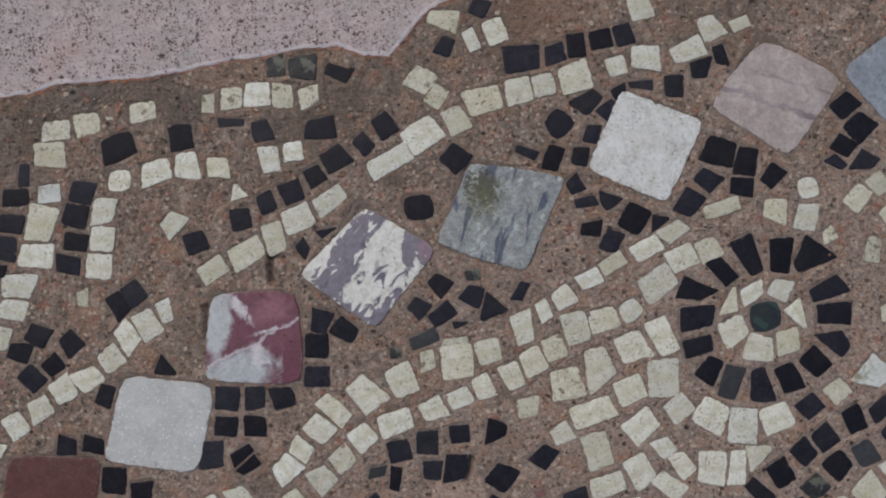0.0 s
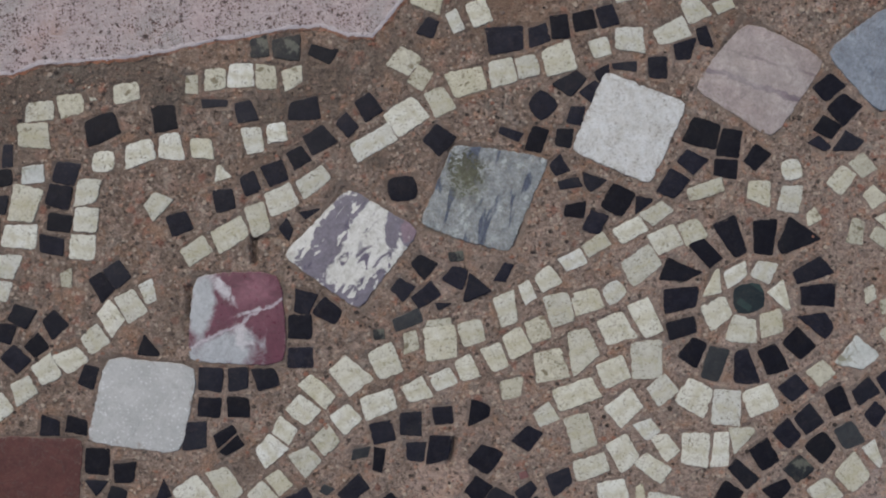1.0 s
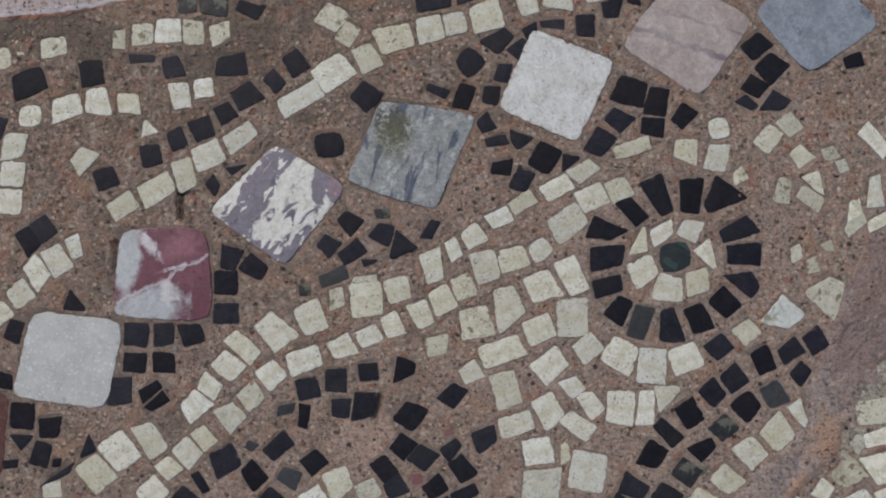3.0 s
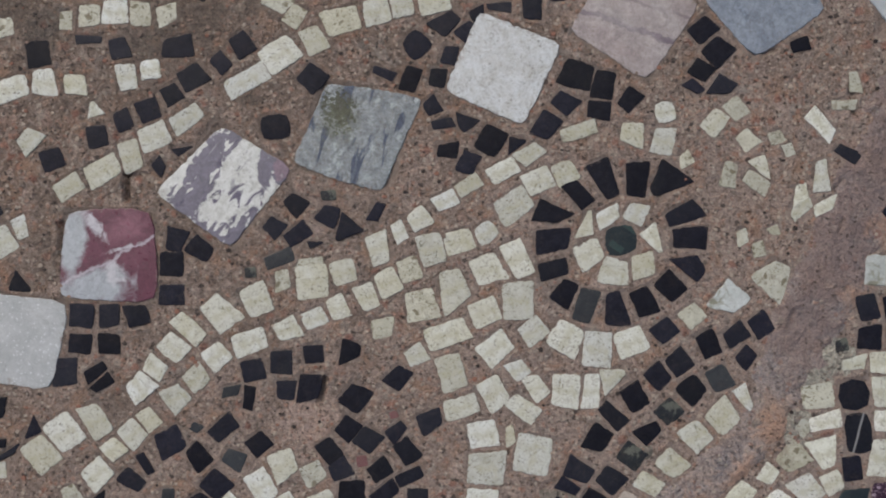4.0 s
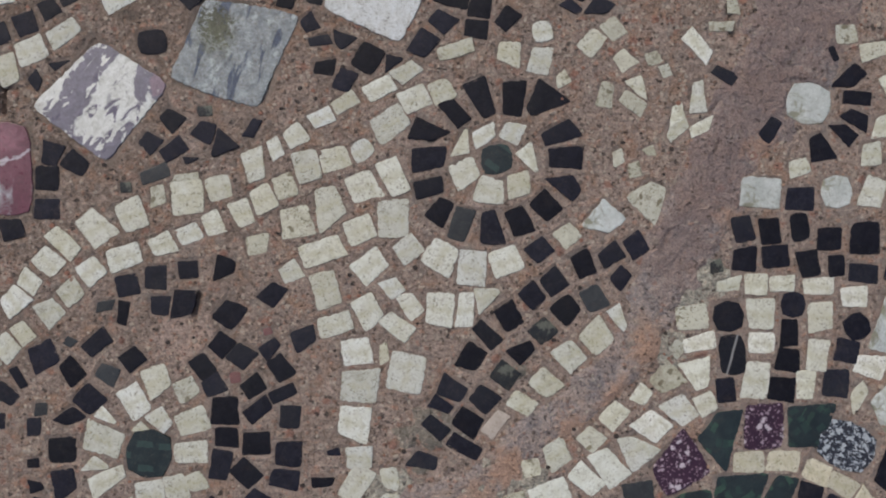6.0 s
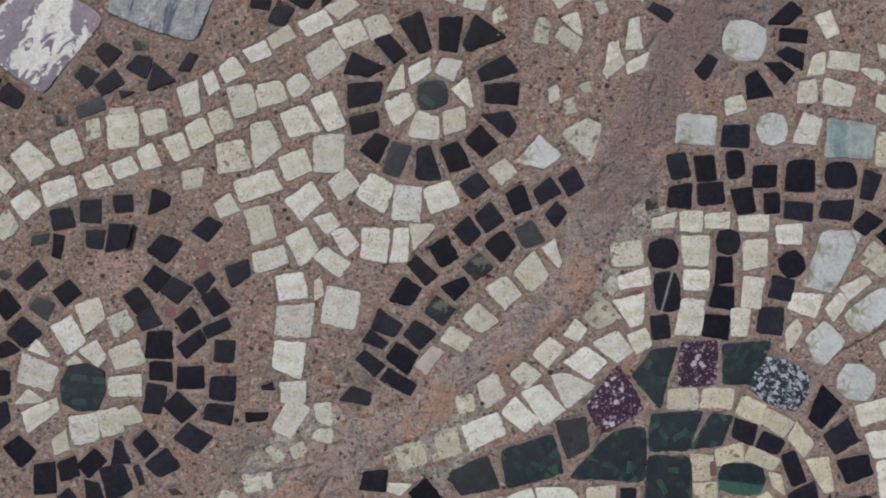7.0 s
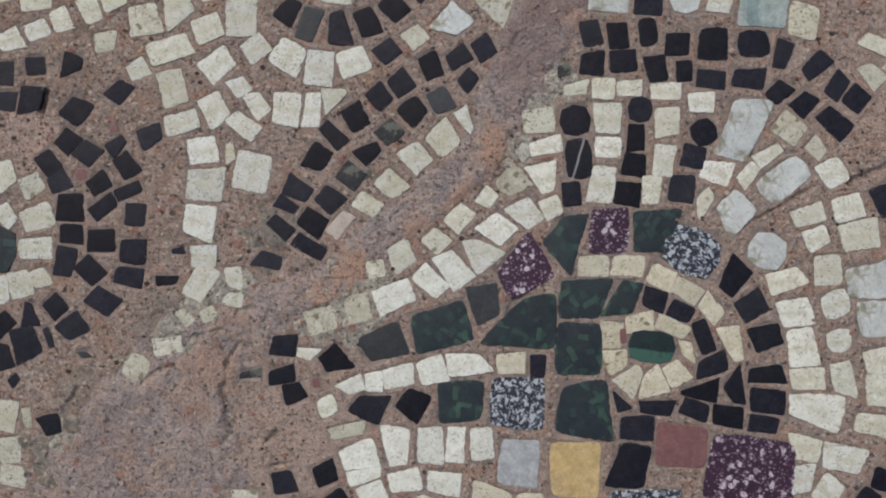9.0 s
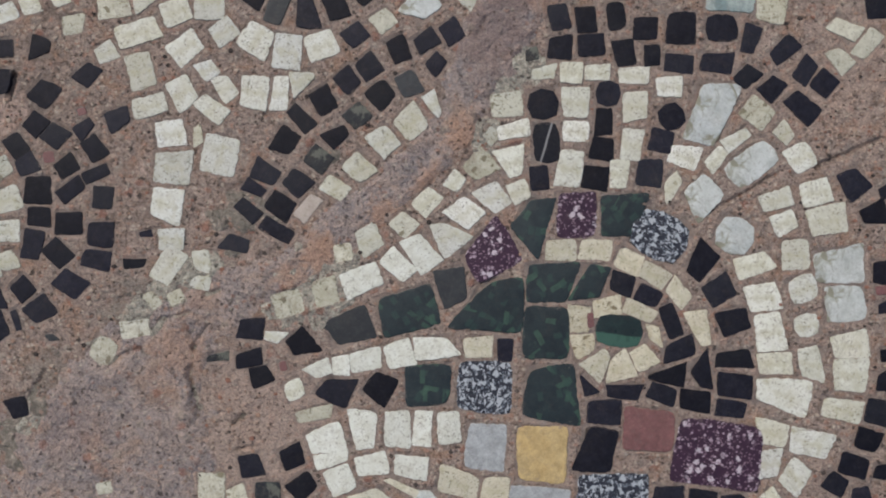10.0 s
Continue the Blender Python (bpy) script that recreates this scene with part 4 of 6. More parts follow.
stone(WHITE, 163.8, 24.1, 20.9, 7.2, 18, -4, 0.1, 0.2)
stone(WHITE, 195.2, 23, 12.6, 12.1, -10, 6, -0.4, 1.5)
stone(WHITE, 214.4, 35.9, 10.2, 10.8, 12, 2, -0.3, -0, rounding=0.36)
stone(WHITE, 213.5, 18.9, 11.9, 15, -6, -7, -0.2, 0.7)
stone(WORN, 226.8, 8.3, 6.9, 7, 35, -16, -0.7, 0.5)
stone(BLACK, 236, 84.4, 14.7, 12.1, 40, 6, -0.3, 0.1)
stone(BLACK, 244.9, 71.9, 15.3, 14.1, 46, 3, -0.9, 0)
stone(BLACK, 235.3, 60.7, 12.2, 10, -29, -8, 0.2, -0.3)
stone(BLACK, 231.5, 51, 6.1, 10.7, 35, 22, 0.9, -0.1)
stone(BLACK, 248.3, 51.6, 10.7, 13.2, 54, 25, 2.1, 0.3)
stone(BLACK, -238, -50.8, 13.1, 11.4, -22, -6, 0.3, 0.7)
stone(BLACK, -248.6, -60.7, 12.9, 10.3, -11, -8, 0.1, 1)
stone(BLACK, -241.2, -76, 14, 11.6, -44, -1, 0.1, 0.1)
stone(BLACK, -228.8, -68.5, 10.3, 11.1, -49, -1, 0.5, -0.3)
stone(BLACK, -218.4, -55.3, 11.4, 12.5, 43, -7, -0.9, 0.3)
stone(WHITE, -258.6, -52.8, 8.2, 13.3, -7, 3, 1.4, -1)
stone(WHITE, -223, -82.7, 13.2, 13.7, 31, 0, 0.2, 0.7)
stone(WHITE, -208.5, -76.3, 15.3, 12.6, 26, 19, 0.2, -1)
stone(WHITE, -195, -64.7, 12.4, 13, -56, 4, 0.4, 0.3)
stone(WHITE, -185.4, -51.8, 11.6, 15.5, 53, -18, -0.6, -0.3)
stone(WHITE, -173.5, -44.6, 12.3, 16, 29, 3, -0.2, -0.6)
stone(WHITE, -163.3, -36.7, 7.1, 12.2, 28, -10, 0.7, -0)
stone(WHITE, -236.5, -94.2, 12.7, 12.2, 31, -10, -0.8, -0.4)
stone(WHITE, -250.8, -104, 11.6, 13.4, 32, 2, -0.2, -0.5)
stone(WHITE, -260.2, -118.7, 7.3, 4.5, 90, -12, 0.4, 1.8)
stone(BLACK, -190.5, -32.9, 10.7, 14.5, 42, -9, -0.6, -0.7)
stone(BLACK, -181.5, -26.1, 11.4, 13.4, 37, -3, -0.2, -0.4)
stone(BLACK, -198.1, -86.2, 9.2, 12.7, -20, 3, -0.4, 0.6)
stone(BLACK, -162.3, -70.3, 12.5, 7.2, 151, 10, -0.5, 2.9)
stone(BLACK, -220.8, -115.7, 11, 10.3, -10, 6, -0.2, -1.1)
stone(BLACK, -205.2, -115.1, 12.4, 9.2, -12, 6, -0.4, -0.2)
stone(BLACK, -193.2, -136.1, 14, 15.3, -3, 0, -0, 0.3)
stone(BLACK, -126.9, -87.8, 13.6, 13.6, -4, 0, 0.2, 0.2)
stone(BLACK, -110.5, -87.5, 11.4, 12.9, 8, -8, -0.1, -0.5)
stone(BLACK, -94.1, -87.1, 13.2, 12, 10, 9, 0.2, -0.7)
stone(BLACK, -127.3, -104.2, 13, 11.3, -3, -2, 0.1, 0.3)
stone(BLACK, -110.2, -104, 12.6, 11.6, -2, 5, 0, -0.2)
stone(BLACK, -135.5, -120.7, 13.2, 15.8, 6, -11, -0.8, -0.3)
stone(BLACK, -118.1, -120.6, 13.8, 6.5, 36, -10, -0.7, -0.6)
stone(BLACK, -114.2, -127.4, 13.3, 5.6, 37, 8, 0.6, 0.8)
stone(BLACK, -71.9, -42.6, 11.1, 13.2, -15, 1, 1.3, 0.1)
stone(BLACK, -57.5, -47.7, 10.9, 14.4, 54, 4, 1, -0.4)
stone(BLACK, -74.2, -56.8, 13.6, 14.1, -1, 2, -0.2, 0.4)
stone(BLACK, -73.9, -74.8, 14.8, 11.6, 1, -2, -0.2, 0.2)
stone(BLACK, -14.4, -34.4, 10.2, 10.7, 52, 2, -0.9, 0.1)
stone(BLACK, -2, -20.7, 10.3, 12.3, 48, 4, -1.3, -0.3)
stone(BLACK, -0.6, -38.3, 15.4, 9.1, 36, -2, -0.1, 0.6)
stone(BLACK, 17.4, -27.1, 11.3, 11.7, 64, 5, -0.8, -1.3)
stone(BLACK, 27.1, -35.9, 14.8, 9.4, 50, 1, -0.1, 3.8)
stone(BLACK, 45.7, -24.7, 6.2, 11.7, -9, -19, -0.4, -0.2)
stone(SLATE, -11.1, -52.8, 17, 7.7, 23, -5, -0, 0.4)
stone(BLACK, 10.2, -43.9, 8.4, 2.4, -168, 10, -0.2, 1)
stone(BLACK, -177.1, -142.8, 12, 11.6, 4, -6, 0.7, 0.3)
stone(BLACK, -192.4, -150.4, 9.7, 6.4, 16, 5, 1.9, -2.3)
stone(BLACK, -182, -158.4, 10.3, 14, -15, -1, -0.3, -0)
stone(BLACK, -199.7, -164.4, 8.3, 4.7, 5, -9, 0.2, -0)
stone(BLACK, -172.7, -163.3, 4.6, 4.5, 2, -10, 0, 0.1)
stone(BLACK, -155.3, -155.5, 11.1, 6, 52, -27, 1.1, 2.2)
stone(BLACK, -171.7, -170.5, 18.7, 7.6, 30, -68, 0.2, 0.7)
stone(MOTTLED, -27.9, -61.1, 6, 5.4, 6, 1, -0, 0)
stone(MOTTLED, 17.4, -15.3, 8.3, 5.4, 5, 6, 0.2, -0)

motif("spiral_scroll", 47, -107, "double rows of cream limestone tesserae in a curling scroll")
stone(WHITE, -92, -129.4, 13, 14.7, -48, 2, 0.5, 1.5)
stone(WHITE, -83.2, -117.9, 12.3, 10.3, -37, 10, 0.4, -0.2)
stone(WHITE, -72.4, -105.8, 15.2, 12.3, -38, -6, 0.1, 0.4)
stone(WHITE, -63.9, -94.7, 9.3, 20.1, 47, 1, 0, -0.6)
stone(WHITE, -45.3, -85.4, 15, 20.3, 39, 6, -1.1, 0.5)
stone(WHITE, -24.1, -77.3, 14.9, 17.4, 24, 0, 0.3, 0.2)
stone(WORN, -9.2, -65.6, 7.9, 10.8, 18, -14, -0.5, -0.3)
stone(WHITE, 8.3, -66, 18.1, 19.4, 8, -3, 0.3, -0)
stone(WORN, 7.2, -54.1, 13.9, 3, 7, -16, -0.7, 0.1)
stone(WHITE, 26.7, -60.1, 13.4, 13.1, 16, 0, 0.4, -0.3)
stone(WHITE, 47, -46.4, 11.1, 17.8, 22, -10, 0.9, 0.1)
stone(WHITE, 59.3, -36.3, 6.9, 11.1, 32, -10, -0.2, -0.1)
stone(WHITE, 70.9, -28.7, 12, 11.4, 34, 2, -0.4, 0.9)
stone(WHITE, 86, -17.6, 13.2, 8.6, 24, 8, 0.2, 0.3)
stone(WHITE, 99.6, -8.5, 14.7, 8, 34, 0, -0, 0.4)
stone(WHITE, 119.6, 0.2, 17.4, 9.8, 28, 6, 0.2, -0.2)
stone(WHITE, 135.2, 10.4, 14.9, 9.5, 33, 19, 0.1, -0.6)
stone(WHITE, 140.4, -5.4, 16, 13.1, 24, 5, 0.2, 0)
stone(WHITE, 126.1, -20.2, 20.8, 14.6, 37, -7, -0.4, -0.5)
stone(WHITE, 110.1, -36, 11.7, 10.2, 36, -4, -0.9, -0.2, rounding=0.36)
stone(WHITE, 94.3, -41.6, 16.2, 12.1, 17, 1, -0.4, -0.3)
stone(WHITE, 78.1, -46.3, 13.9, 17.6, 15, 1, 0.5, -0.3)
stone(WORN, 65.3, -58.5, 11.9, 13.2, 20, -1, -0.2, 0.2)
stone(WHITE, 52.8, -66.2, 12.9, 14.3, 29, -4, -0.4, 0)
stone(WHITE, 40.7, -74.8, 10.6, 14.8, 23, 2, 0.8, -0.4)
stone(WHITE, 23.7, -81.1, 10.5, 13.1, 23, 2, -0.3, 0.6)
stone(WHITE, 10, -87.7, 13, 9.7, 23, 5, -0.3, 0.1)
stone(WHITE, -5.9, -94.3, 13.4, 11.5, 22, 8, -0.1, 0.9)
stone(WHITE, -27.9, -102.1, 19.2, 12.2, 21, -5, -0.1, -0.4)
stone(WHITE, -47, -110.6, 13.2, 13.2, 40, 0, -0.3, -0.5)
stone(WHITE, -58.7, -123.5, 12.6, 12.2, 43, -6, 0.2, 0.1)
stone(WHITE, -70.8, -135.3, 12.8, 13.9, 36, 4, -0.3, -1.4)
stone(WHITE, 91.5, -69.1, 15, 21, 31, -17, -2.3, -1.8)
stone(WORN, 72.8, -79.3, 17.4, 17, 11, 2, -1.1, 0.2)
stone(WHITE, 111.4, -57.7, 16.8, 16.1, 17, 12, -0.6, 0.6)
stone(WHITE, 128.9, -51.5, 11.8, 21.4, 24, 3, 0.4, -0.1)
stone(WHITE, 129.4, -75.8, 17.5, 21.1, 4, -2, 0.4, 0.2)
stone(WHITE, 109.9, -83, 16.3, 14.2, 24, -3, -0.1, -0.3)
stone(WHITE, 88.1, -96.2, 25, 12.8, 19, 5, -0.7, -0.1)
stone(WHITE, 116.5, -104, 18.5, 14.3, 41, -2, 0.5, -0.7)
stone(WHITE, 138.5, -93.6, 13.8, 12.7, 39, -3, -0.4, 0.1)
stone(WORN, 50.1, -93, 11.9, 10.8, 12, -12, 0.9, 0.2)
stone(WHITE, 70, -108.6, 11.4, 10.1, 29, 1, -0.4, 0.9)
stone(WHITE, 90.7, -118.7, 14.4, 19.9, 17, -1, -0, -0.4)
stone(WHITE, 115.7, -130.3, 13.7, 17.1, 37, -8, -0.3, -1.2)
stone(WHITE, 130, -116.4, 9.9, 10.6, 27, 15, 0.3, -0.8)
stone(WHITE, 140.7, -126.4, 9.4, 14.9, 24, 12, 0, -1.6)
stone(WHITE, 133.3, -138.9, 10, 18.5, 44, 12, -0.2, -1)
stone(WHITE, 96.7, -138.6, 19.3, 11.1, 18, -5, -0.5, -0.3)
stone(WHITE, 157.9, -128.3, 15.2, 18.3, -6, 3, 0.2, 0.9)
stone(WHITE, 172.8, -128.4, 8.8, 19.3, 4, -8, -0.6, 0)
stone(WHITE, 186, -120.3, 14.3, 8.6, -154, -14, 0.8, 3.4)
stone(WHITE, 157.9, -97.5, 16.5, 17.7, 63, 0, -0.4, -1.2)
stone(WHITE, 176.3, -103.8, 15.8, 20.1, -4, 0, -0.4, 0.1)
stone(WHITE, 196, -99.4, 17.4, 15, 21, 4, -0.6, -0.3)
stone(WHITE, -135.9, -156.4, 17.1, 19.2, 34, 6, 0.1, 0.2)
stone(WHITE, -117.9, -149.3, 12.3, 20, 26, 8, -0.2, -1)
stone(WHITE, -149.4, -169.5, 15.7, 19.3, 37, 6, -0.1, -0.4)
stone(WHITE, -95.9, -156.7, 12.3, 14.2, 48, -5, -0.1, -0.3)
stone(WHITE, -86.3, -148.2, 9.3, 12.3, 37, 3, -0.3, -0.3)
stone(WHITE, -106.8, -165.9, 10.5, 11.4, 38, 9, -0.2, 0)
stone(WHITE, -175.3, -179.3, 10, 8.3, 6, -1, 0, 0.5)
stone(WHITE, -116.4, -180.6, 15.5, 13.9, 45, -5, -0.2, -0.4)
stone(WORN, -131, -194.2, 9.4, 12.7, 38, -10, -0.9, -0.5)
stone(WHITE, -147.3, -203.6, 12.8, 10.5, 6, -8, 0.3, 0.6)
stone(WHITE, 109.8, -154.6, 16.1, 14.7, 9, 3, -0.3, 0.3)
stone(WHITE, 112, -174.4, 21.1, 18, 2, -7, 0.4, 1)
stone(WHITE, 109.3, -196.3, 17.6, 18.5, -12, 7, -0.1, 1.6)
stone(WHITE, 139.2, -166.2, 21.7, 19.8, 81, 0, 0, 0)
stone(WHITE, 112.7, -216.5, 14.6, 11.6, 3, -1, 0.3, 0.2)
stone(WHITE, 111.9, -232.1, 21.7, 12.8, 60, 0, 0, 0)
stone(WHITE, 131.1, -228.6, 9, 12.2, -1, 13, 0.1, 1)
stone(WHITE, 130.9, -241, 7.9, 11, 67, 21, -0.2, -1.4)
stone(WORN, 125.8, -155, 4.7, 10.5, 29, -23, -0.5, -0)

motif("ring_rosette", 187, -40, "rosette of black ring stones, cream petals and green centre")
stone(WHITE, 156.1, -0.5, 12.8, 12.6, 23, 6, -0.4, -0.4)
stone(BLACK, 179.7, -3.8, 11.2, 23.3, 23, 3, 1.7, 0.2)
stone(BLACK, 198.4, -3.8, 12.4, 19.9, 0, -3, 0.9, 0.8)
stone(BLACK, 214.7, -4.8, 20.2, 13.7, 42, 9, -1.5, 4.5)
stone(BLACK, 164, -12.8, 9.9, 17.7, 28, 15, 0.2, -0.9)
stone(BLACK, 147.9, -24.6, 11.9, 18.2, 50, 25, 0.6, 2.5)
stone(BLACK, 149.3, -40.2, 19.6, 13, 9, -12, 0.5, -0.7)
stone(BLACK, 149.9, -57.1, 16.8, 9.8, 16, -5, 0.2, -0.2)
stone(BLACK, 156.9, -70.8, 11.5, 15, -28, -3, -1, 0.7)
stone(SLATE, 169.2, -78.1, 11.1, 19.3, -13, -5, 0.4, 0.2)
stone(BLACK, 186.6, -79.7, 11.5, 19.4, 4, 6, -2, 0.6)
stone(BLACK, 203.1, -75.7, 12.1, 16, 21, 6, -0.5, 0.5)
stone(BLACK, 218.7, -66.3, 12.8, 15.4, 43, 4, 0.4, 0.4)
stone(BLACK, 231.5, -54.6, 11.8, 15.5, 22, 23, 2.2, -2.1)
stone(BLACK, 229.8, -38, 19.9, 11.9, 1, -1, 0.5, 0.7)
stone(BLACK, 225.8, -23.8, 20.6, 9.9, 23, 11, -1.1, 1.3)
stone(TEAL, 189.3, -39.5, 17.0, 15.6, 12, -3, -0.3, -0.4, rounding=0.36, name="serpentine_stone", label="dark green serpentine")
stone(WHITE, 181.7, -25.6, 13.5, 8.8, 31, -20, 0.3, -0.4)
stone(WHITE, 198.1, -23.7, 10.9, 11.6, 66, 8, -0.9, -0.1)
stone(WHITE, 208.9, -39.4, 15.9, 6.4, 120, 9, -0.4, 2.6)
stone(WHITE, 202.6, -54.4, 12.4, 13.3, 16, -10, -0.2, 0)
stone(WHITE, 185.8, -58, 15.3, 14, -8, -2, -1.6, -0.8)
stone(WHITE, 170.7, -47.6, 15.6, 14.1, 31, -8, 0.2, -0.9)
stone(WHITE, 169.2, -30.1, 14.9, 6.2, -103, 25, -1.1, 2.3)

motif("round_flower", 1, -206, "round flower of cream petals, green centre and black tesserae")
stone(BLACK, -25.6, -118.5, 13.1, 12.3, 13, 0, 0.1, 0.1)
stone(BLACK, -9.1, -113.7, 12.6, 13.3, 0, 1, -0, 0.5)
stone(BLACK, 10, -108.7, 11.2, 10, 5, 2, 0.2, -0)
stone(BLACK, 31.5, -106.7, 11.7, 11.1, 5, -14, -0.5, -2.5)
stone(BLACK, -6.1, -130.1, 11, 10.6, 0, -2, 0.5, 0.3)
stone(BLACK, 7.5, -128.4, 13.1, 15.3, 8, -17, 0, -0.9)
stone(BLACK, -27.9, -134.7, 6.1, 13.7, -13, 7, 0.3, 0.2)
stone(SLATE, -38.5, -131.1, 9.8, 6.1, 12, -24, 0.2, -0)
stone(BLACK, -88.2, -174.2, 4.8, 13.1, 27, 6, 0.2, -0)
stone(BLACK, -96, -184.1, 9.4, 14.9, 47, 10, 0.8, 0.2)
stone(SLATE, -58.8, -152.6, 5.3, 6.1, 45, 20, -0.2, 0.2)
stone(BLACK, -116.6, -199.3, 7.7, 11.6, 26, -27, 1.3, 1.2)
stone(BLACK, -101.2, -199.9, 11.1, 9.1, 0, 0, 0, 0)
stone(BLACK, 34.5, -134.1, 15, 14.4, 52, 12, -0.8, -0.3)
stone(BLACK, 59.6, -121.8, 13.8, 11.1, 48, 12, -0.1, -0.5)
stone(BLACK, 30.5, -152.1, 12.4, 11.9, 52, 1, -0.5, 0.3)
stone(BLACK, 42.3, -158.5, 12.9, 13.2, 49, 10, -0.4, 0)
stone(BLACK, 58.9, -153.4, 11.9, 7.5, 44, -5, -0.2, -1.1)
stone(BLACK, 78.7, -147.2, 14.2, 11.4, 29, -11, 0.2, -1)
stone(BLACK, 65.4, -165, 11.3, 14.7, 33, 6, -0.4, 0.3)
stone(BLACK, 19.8, -165.5, 11, 14.5, 34, 4, 0, -0)
stone(BLACK, 26.3, -176.2, 12.2, 10.7, 28, 1, -0.5, 0.9)
stone(BLACK, 49.5, -176.3, 12.7, 10.7, 37, -4, 0.1, 0.4)
stone(BLACK, 66.9, -179.9, 16, 6.9, 25, 1, 0, -0.2)
stone(BLACK, 52.8, -189.9, 16.5, 9.1, 40, -5, 0.5, -0.2)
stone(BLACK, 33.4, -190.8, 15.9, 16.1, 2, -1, -0.7, 0.4)
stone(BLACK, 71.6, -193.6, 13.1, 11.9, 87, 0, 0, 0)
stone(BLACK, 34.7, -206.3, 13.6, 11.1, -3, 7, -0.2, 0.2)
stone(BLACK, 52.2, -209.5, 15.9, 13.1, 4, -3, -0.3, -0.1)
stone(BLACK, 71.2, -215.3, 15.3, 14.3, -2, 1, -0, 0.5)
stone(BLACK, 31.3, -222.6, 11.4, 17.2, -7, -3, 0.4, -0.1)
stone(BLACK, 46.5, -227.2, 12.2, 16, 44, 4, -0, 0.2)
stone(BLACK, 69.3, -230.1, 16.8, 10.8, -8, -2, -0.4, 0.6)
stone(BLACK, 54.7, -244.9, 13, 17.3, 49, 11, -0.3, 0.1)
stone(BLACK, 26.9, -249.1, 11.4, 12.1, 46, -4, -0.1, 0.1)
stone(BLACK, 11.8, -254.5, 7.5, 14, 1, 7, -2.1, -0.7)
stone(BLACK, -4.3, -261.4, 15.1, 10.6, 45, 0, 0, 0)
stone(BLACK, 37.3, -260.8, 15.6, 13.6, 33, 11, 0.4, 0.7)
stone(BLACK, 97.6, -213.8, 7.1, 3.3, 11, 8, -0.1, 0.6)
stone(BLACK, 91.6, -231.5, 12.6, 5.3, 5, -10, 0.6, -0.4)
stone(WHITE, -7.3, -173.8, 14.7, 15.1, 30, -9, -0.1, -1.3)
stone(WHITE, -19.9, -186.6, 13.2, 18.6, 35, -3, -0, -0.4)
stone(WORN, 10.3, -178.8, 12.4, 11.5, 31, -5, -0.4, -0.6)
stone(WHITE, -4.5, -197.2, 9.6, 12.8, 40, 5, 1.2, -1)
stone(WHITE, 14.4, -197.5, 18.1, 13.1, 20, 3, -0.1, 0.9)
stone(WHITE, 13.9, -215.8, 18.6, 11.6, 5, 0, 0, 0.5)
stone(WHITE, 17.2, -233.1, 10.6, 10.5, 20, 13, -0.1, 0.6)
stone(WHITE, 5.8, -236.9, 12.3, 14.8, 16, 2, -0.4, -0.1)
stone(WHITE, -9.1, -241.6, 16, 16.4, 12, -2, 0.1, -0.2)
stone(WHITE, -34.7, -233.2, 21.9, 9.5, 31, -14, -0.1, -1.4)
stone(WHITE, -40.6, -224.7, 12.1, 6.5, 169, -28, 1.3, 2.3)
stone(WHITE, -37.7, -209.7, 22, 15.9, -19, 6, 0.7, -0.9)
stone(WHITE, -36.1, -196.1, 12, 4.2, 147, -3, 0.1, 1.7)
stone(WHITE, -16.8, -202.5, 7.4, 4.1, 23, 24, -0.7, 1.5)
stone(STRAW, -22.9, -250.6, 10.1, 10.5, 33, -21, 0.4, 0.9)
stone(TEAL, -10.7, -217, 26.5, 25.0, 81, 0, 0, 0, rounding=0.45, name="serpentine_stone", label="dark green serpentine")
stone(BLACK, -42.5, -152.7, 16.7, 9.9, 42, -1, 0.6, 0.4)
stone(BLACK, -21.7, -161.8, 12.5, 11.3, 39, 3, -0.1, -0.1)
stone(SLATE, -36, -170.9, 9.6, 12.2, 66, -2, -0.9, -0.4)
stone(BLACK, -57.1, -169.7, 10.9, 14.8, 43, -6, -0.7, 0.1)
stone(BLACK, -46.5, -186.3, 14.3, 14.8, 46, 4, 0.1, 0.4)
stone(BLACK, -57.6, -196.8, 13.4, 9.7, 30, 32, 0.4, 0.8)
stone(BLACK, -61.3, -216.2, 16.3, 14.6, 4, -4, 0.2, 0.3)
stone(BLACK, -60.1, -235.3, 14, 15.5, 24, -11, -0.5, -1.8)
stone(BLACK, -46.7, -255.3, 13, 15.6, 43, 2, -0.6, -0.8)
stone(BLACK, -71.7, -250.7, 7.4, 12.9, 17, 6, -0.5, -1.9)
stone(BLACK, -76.7, -237.7, 7.8, 6.3, 6, 15, -0.3, -1.1)
stone(BLACK, -78.6, -202.9, 7.6, 10.3, 4, -4, 0.2, 0.2)
stone(BLACK, -78.5, -224.2, 6.7, 4.8, 6, -4, 0, 0.2)
stone(SLATE, -74.7, -192.6, 7, 7.2, 6, -9, -0.2, -0.2)
stone(BLACK, -73.9, -161.2, 15.9, 15.2, 29, -6, -0.6, -0.2)
stone(BLACK, -18.1, -265.2, 11.9, 11.6, 20, -5, 0.1, 0.2)
stone(BLACK, -31.5, -271.1, 12.7, 17.9, 8, -5, -0.1, 0.2)
stone(BLACK, -18.8, -283.7, 11.6, 9.4, 49, -12, -0.2, -0.6)
stone(BLACK, -2.5, -279.5, 9.7, 15.4, 7, 6, -0.9, -1.3)
stone(BLACK, 10.1, -271.6, 15.5, 18.4, 23, -4, -0.8, -1.5)
stone(BLACK, 23.6, -267.6, 3.2, 11.7, 23, -3, 0.2, 0.2)
stone(BLACK, 4.2, -293.4, 6.5, 5.1, 50, -12, -0.2, -0.4)
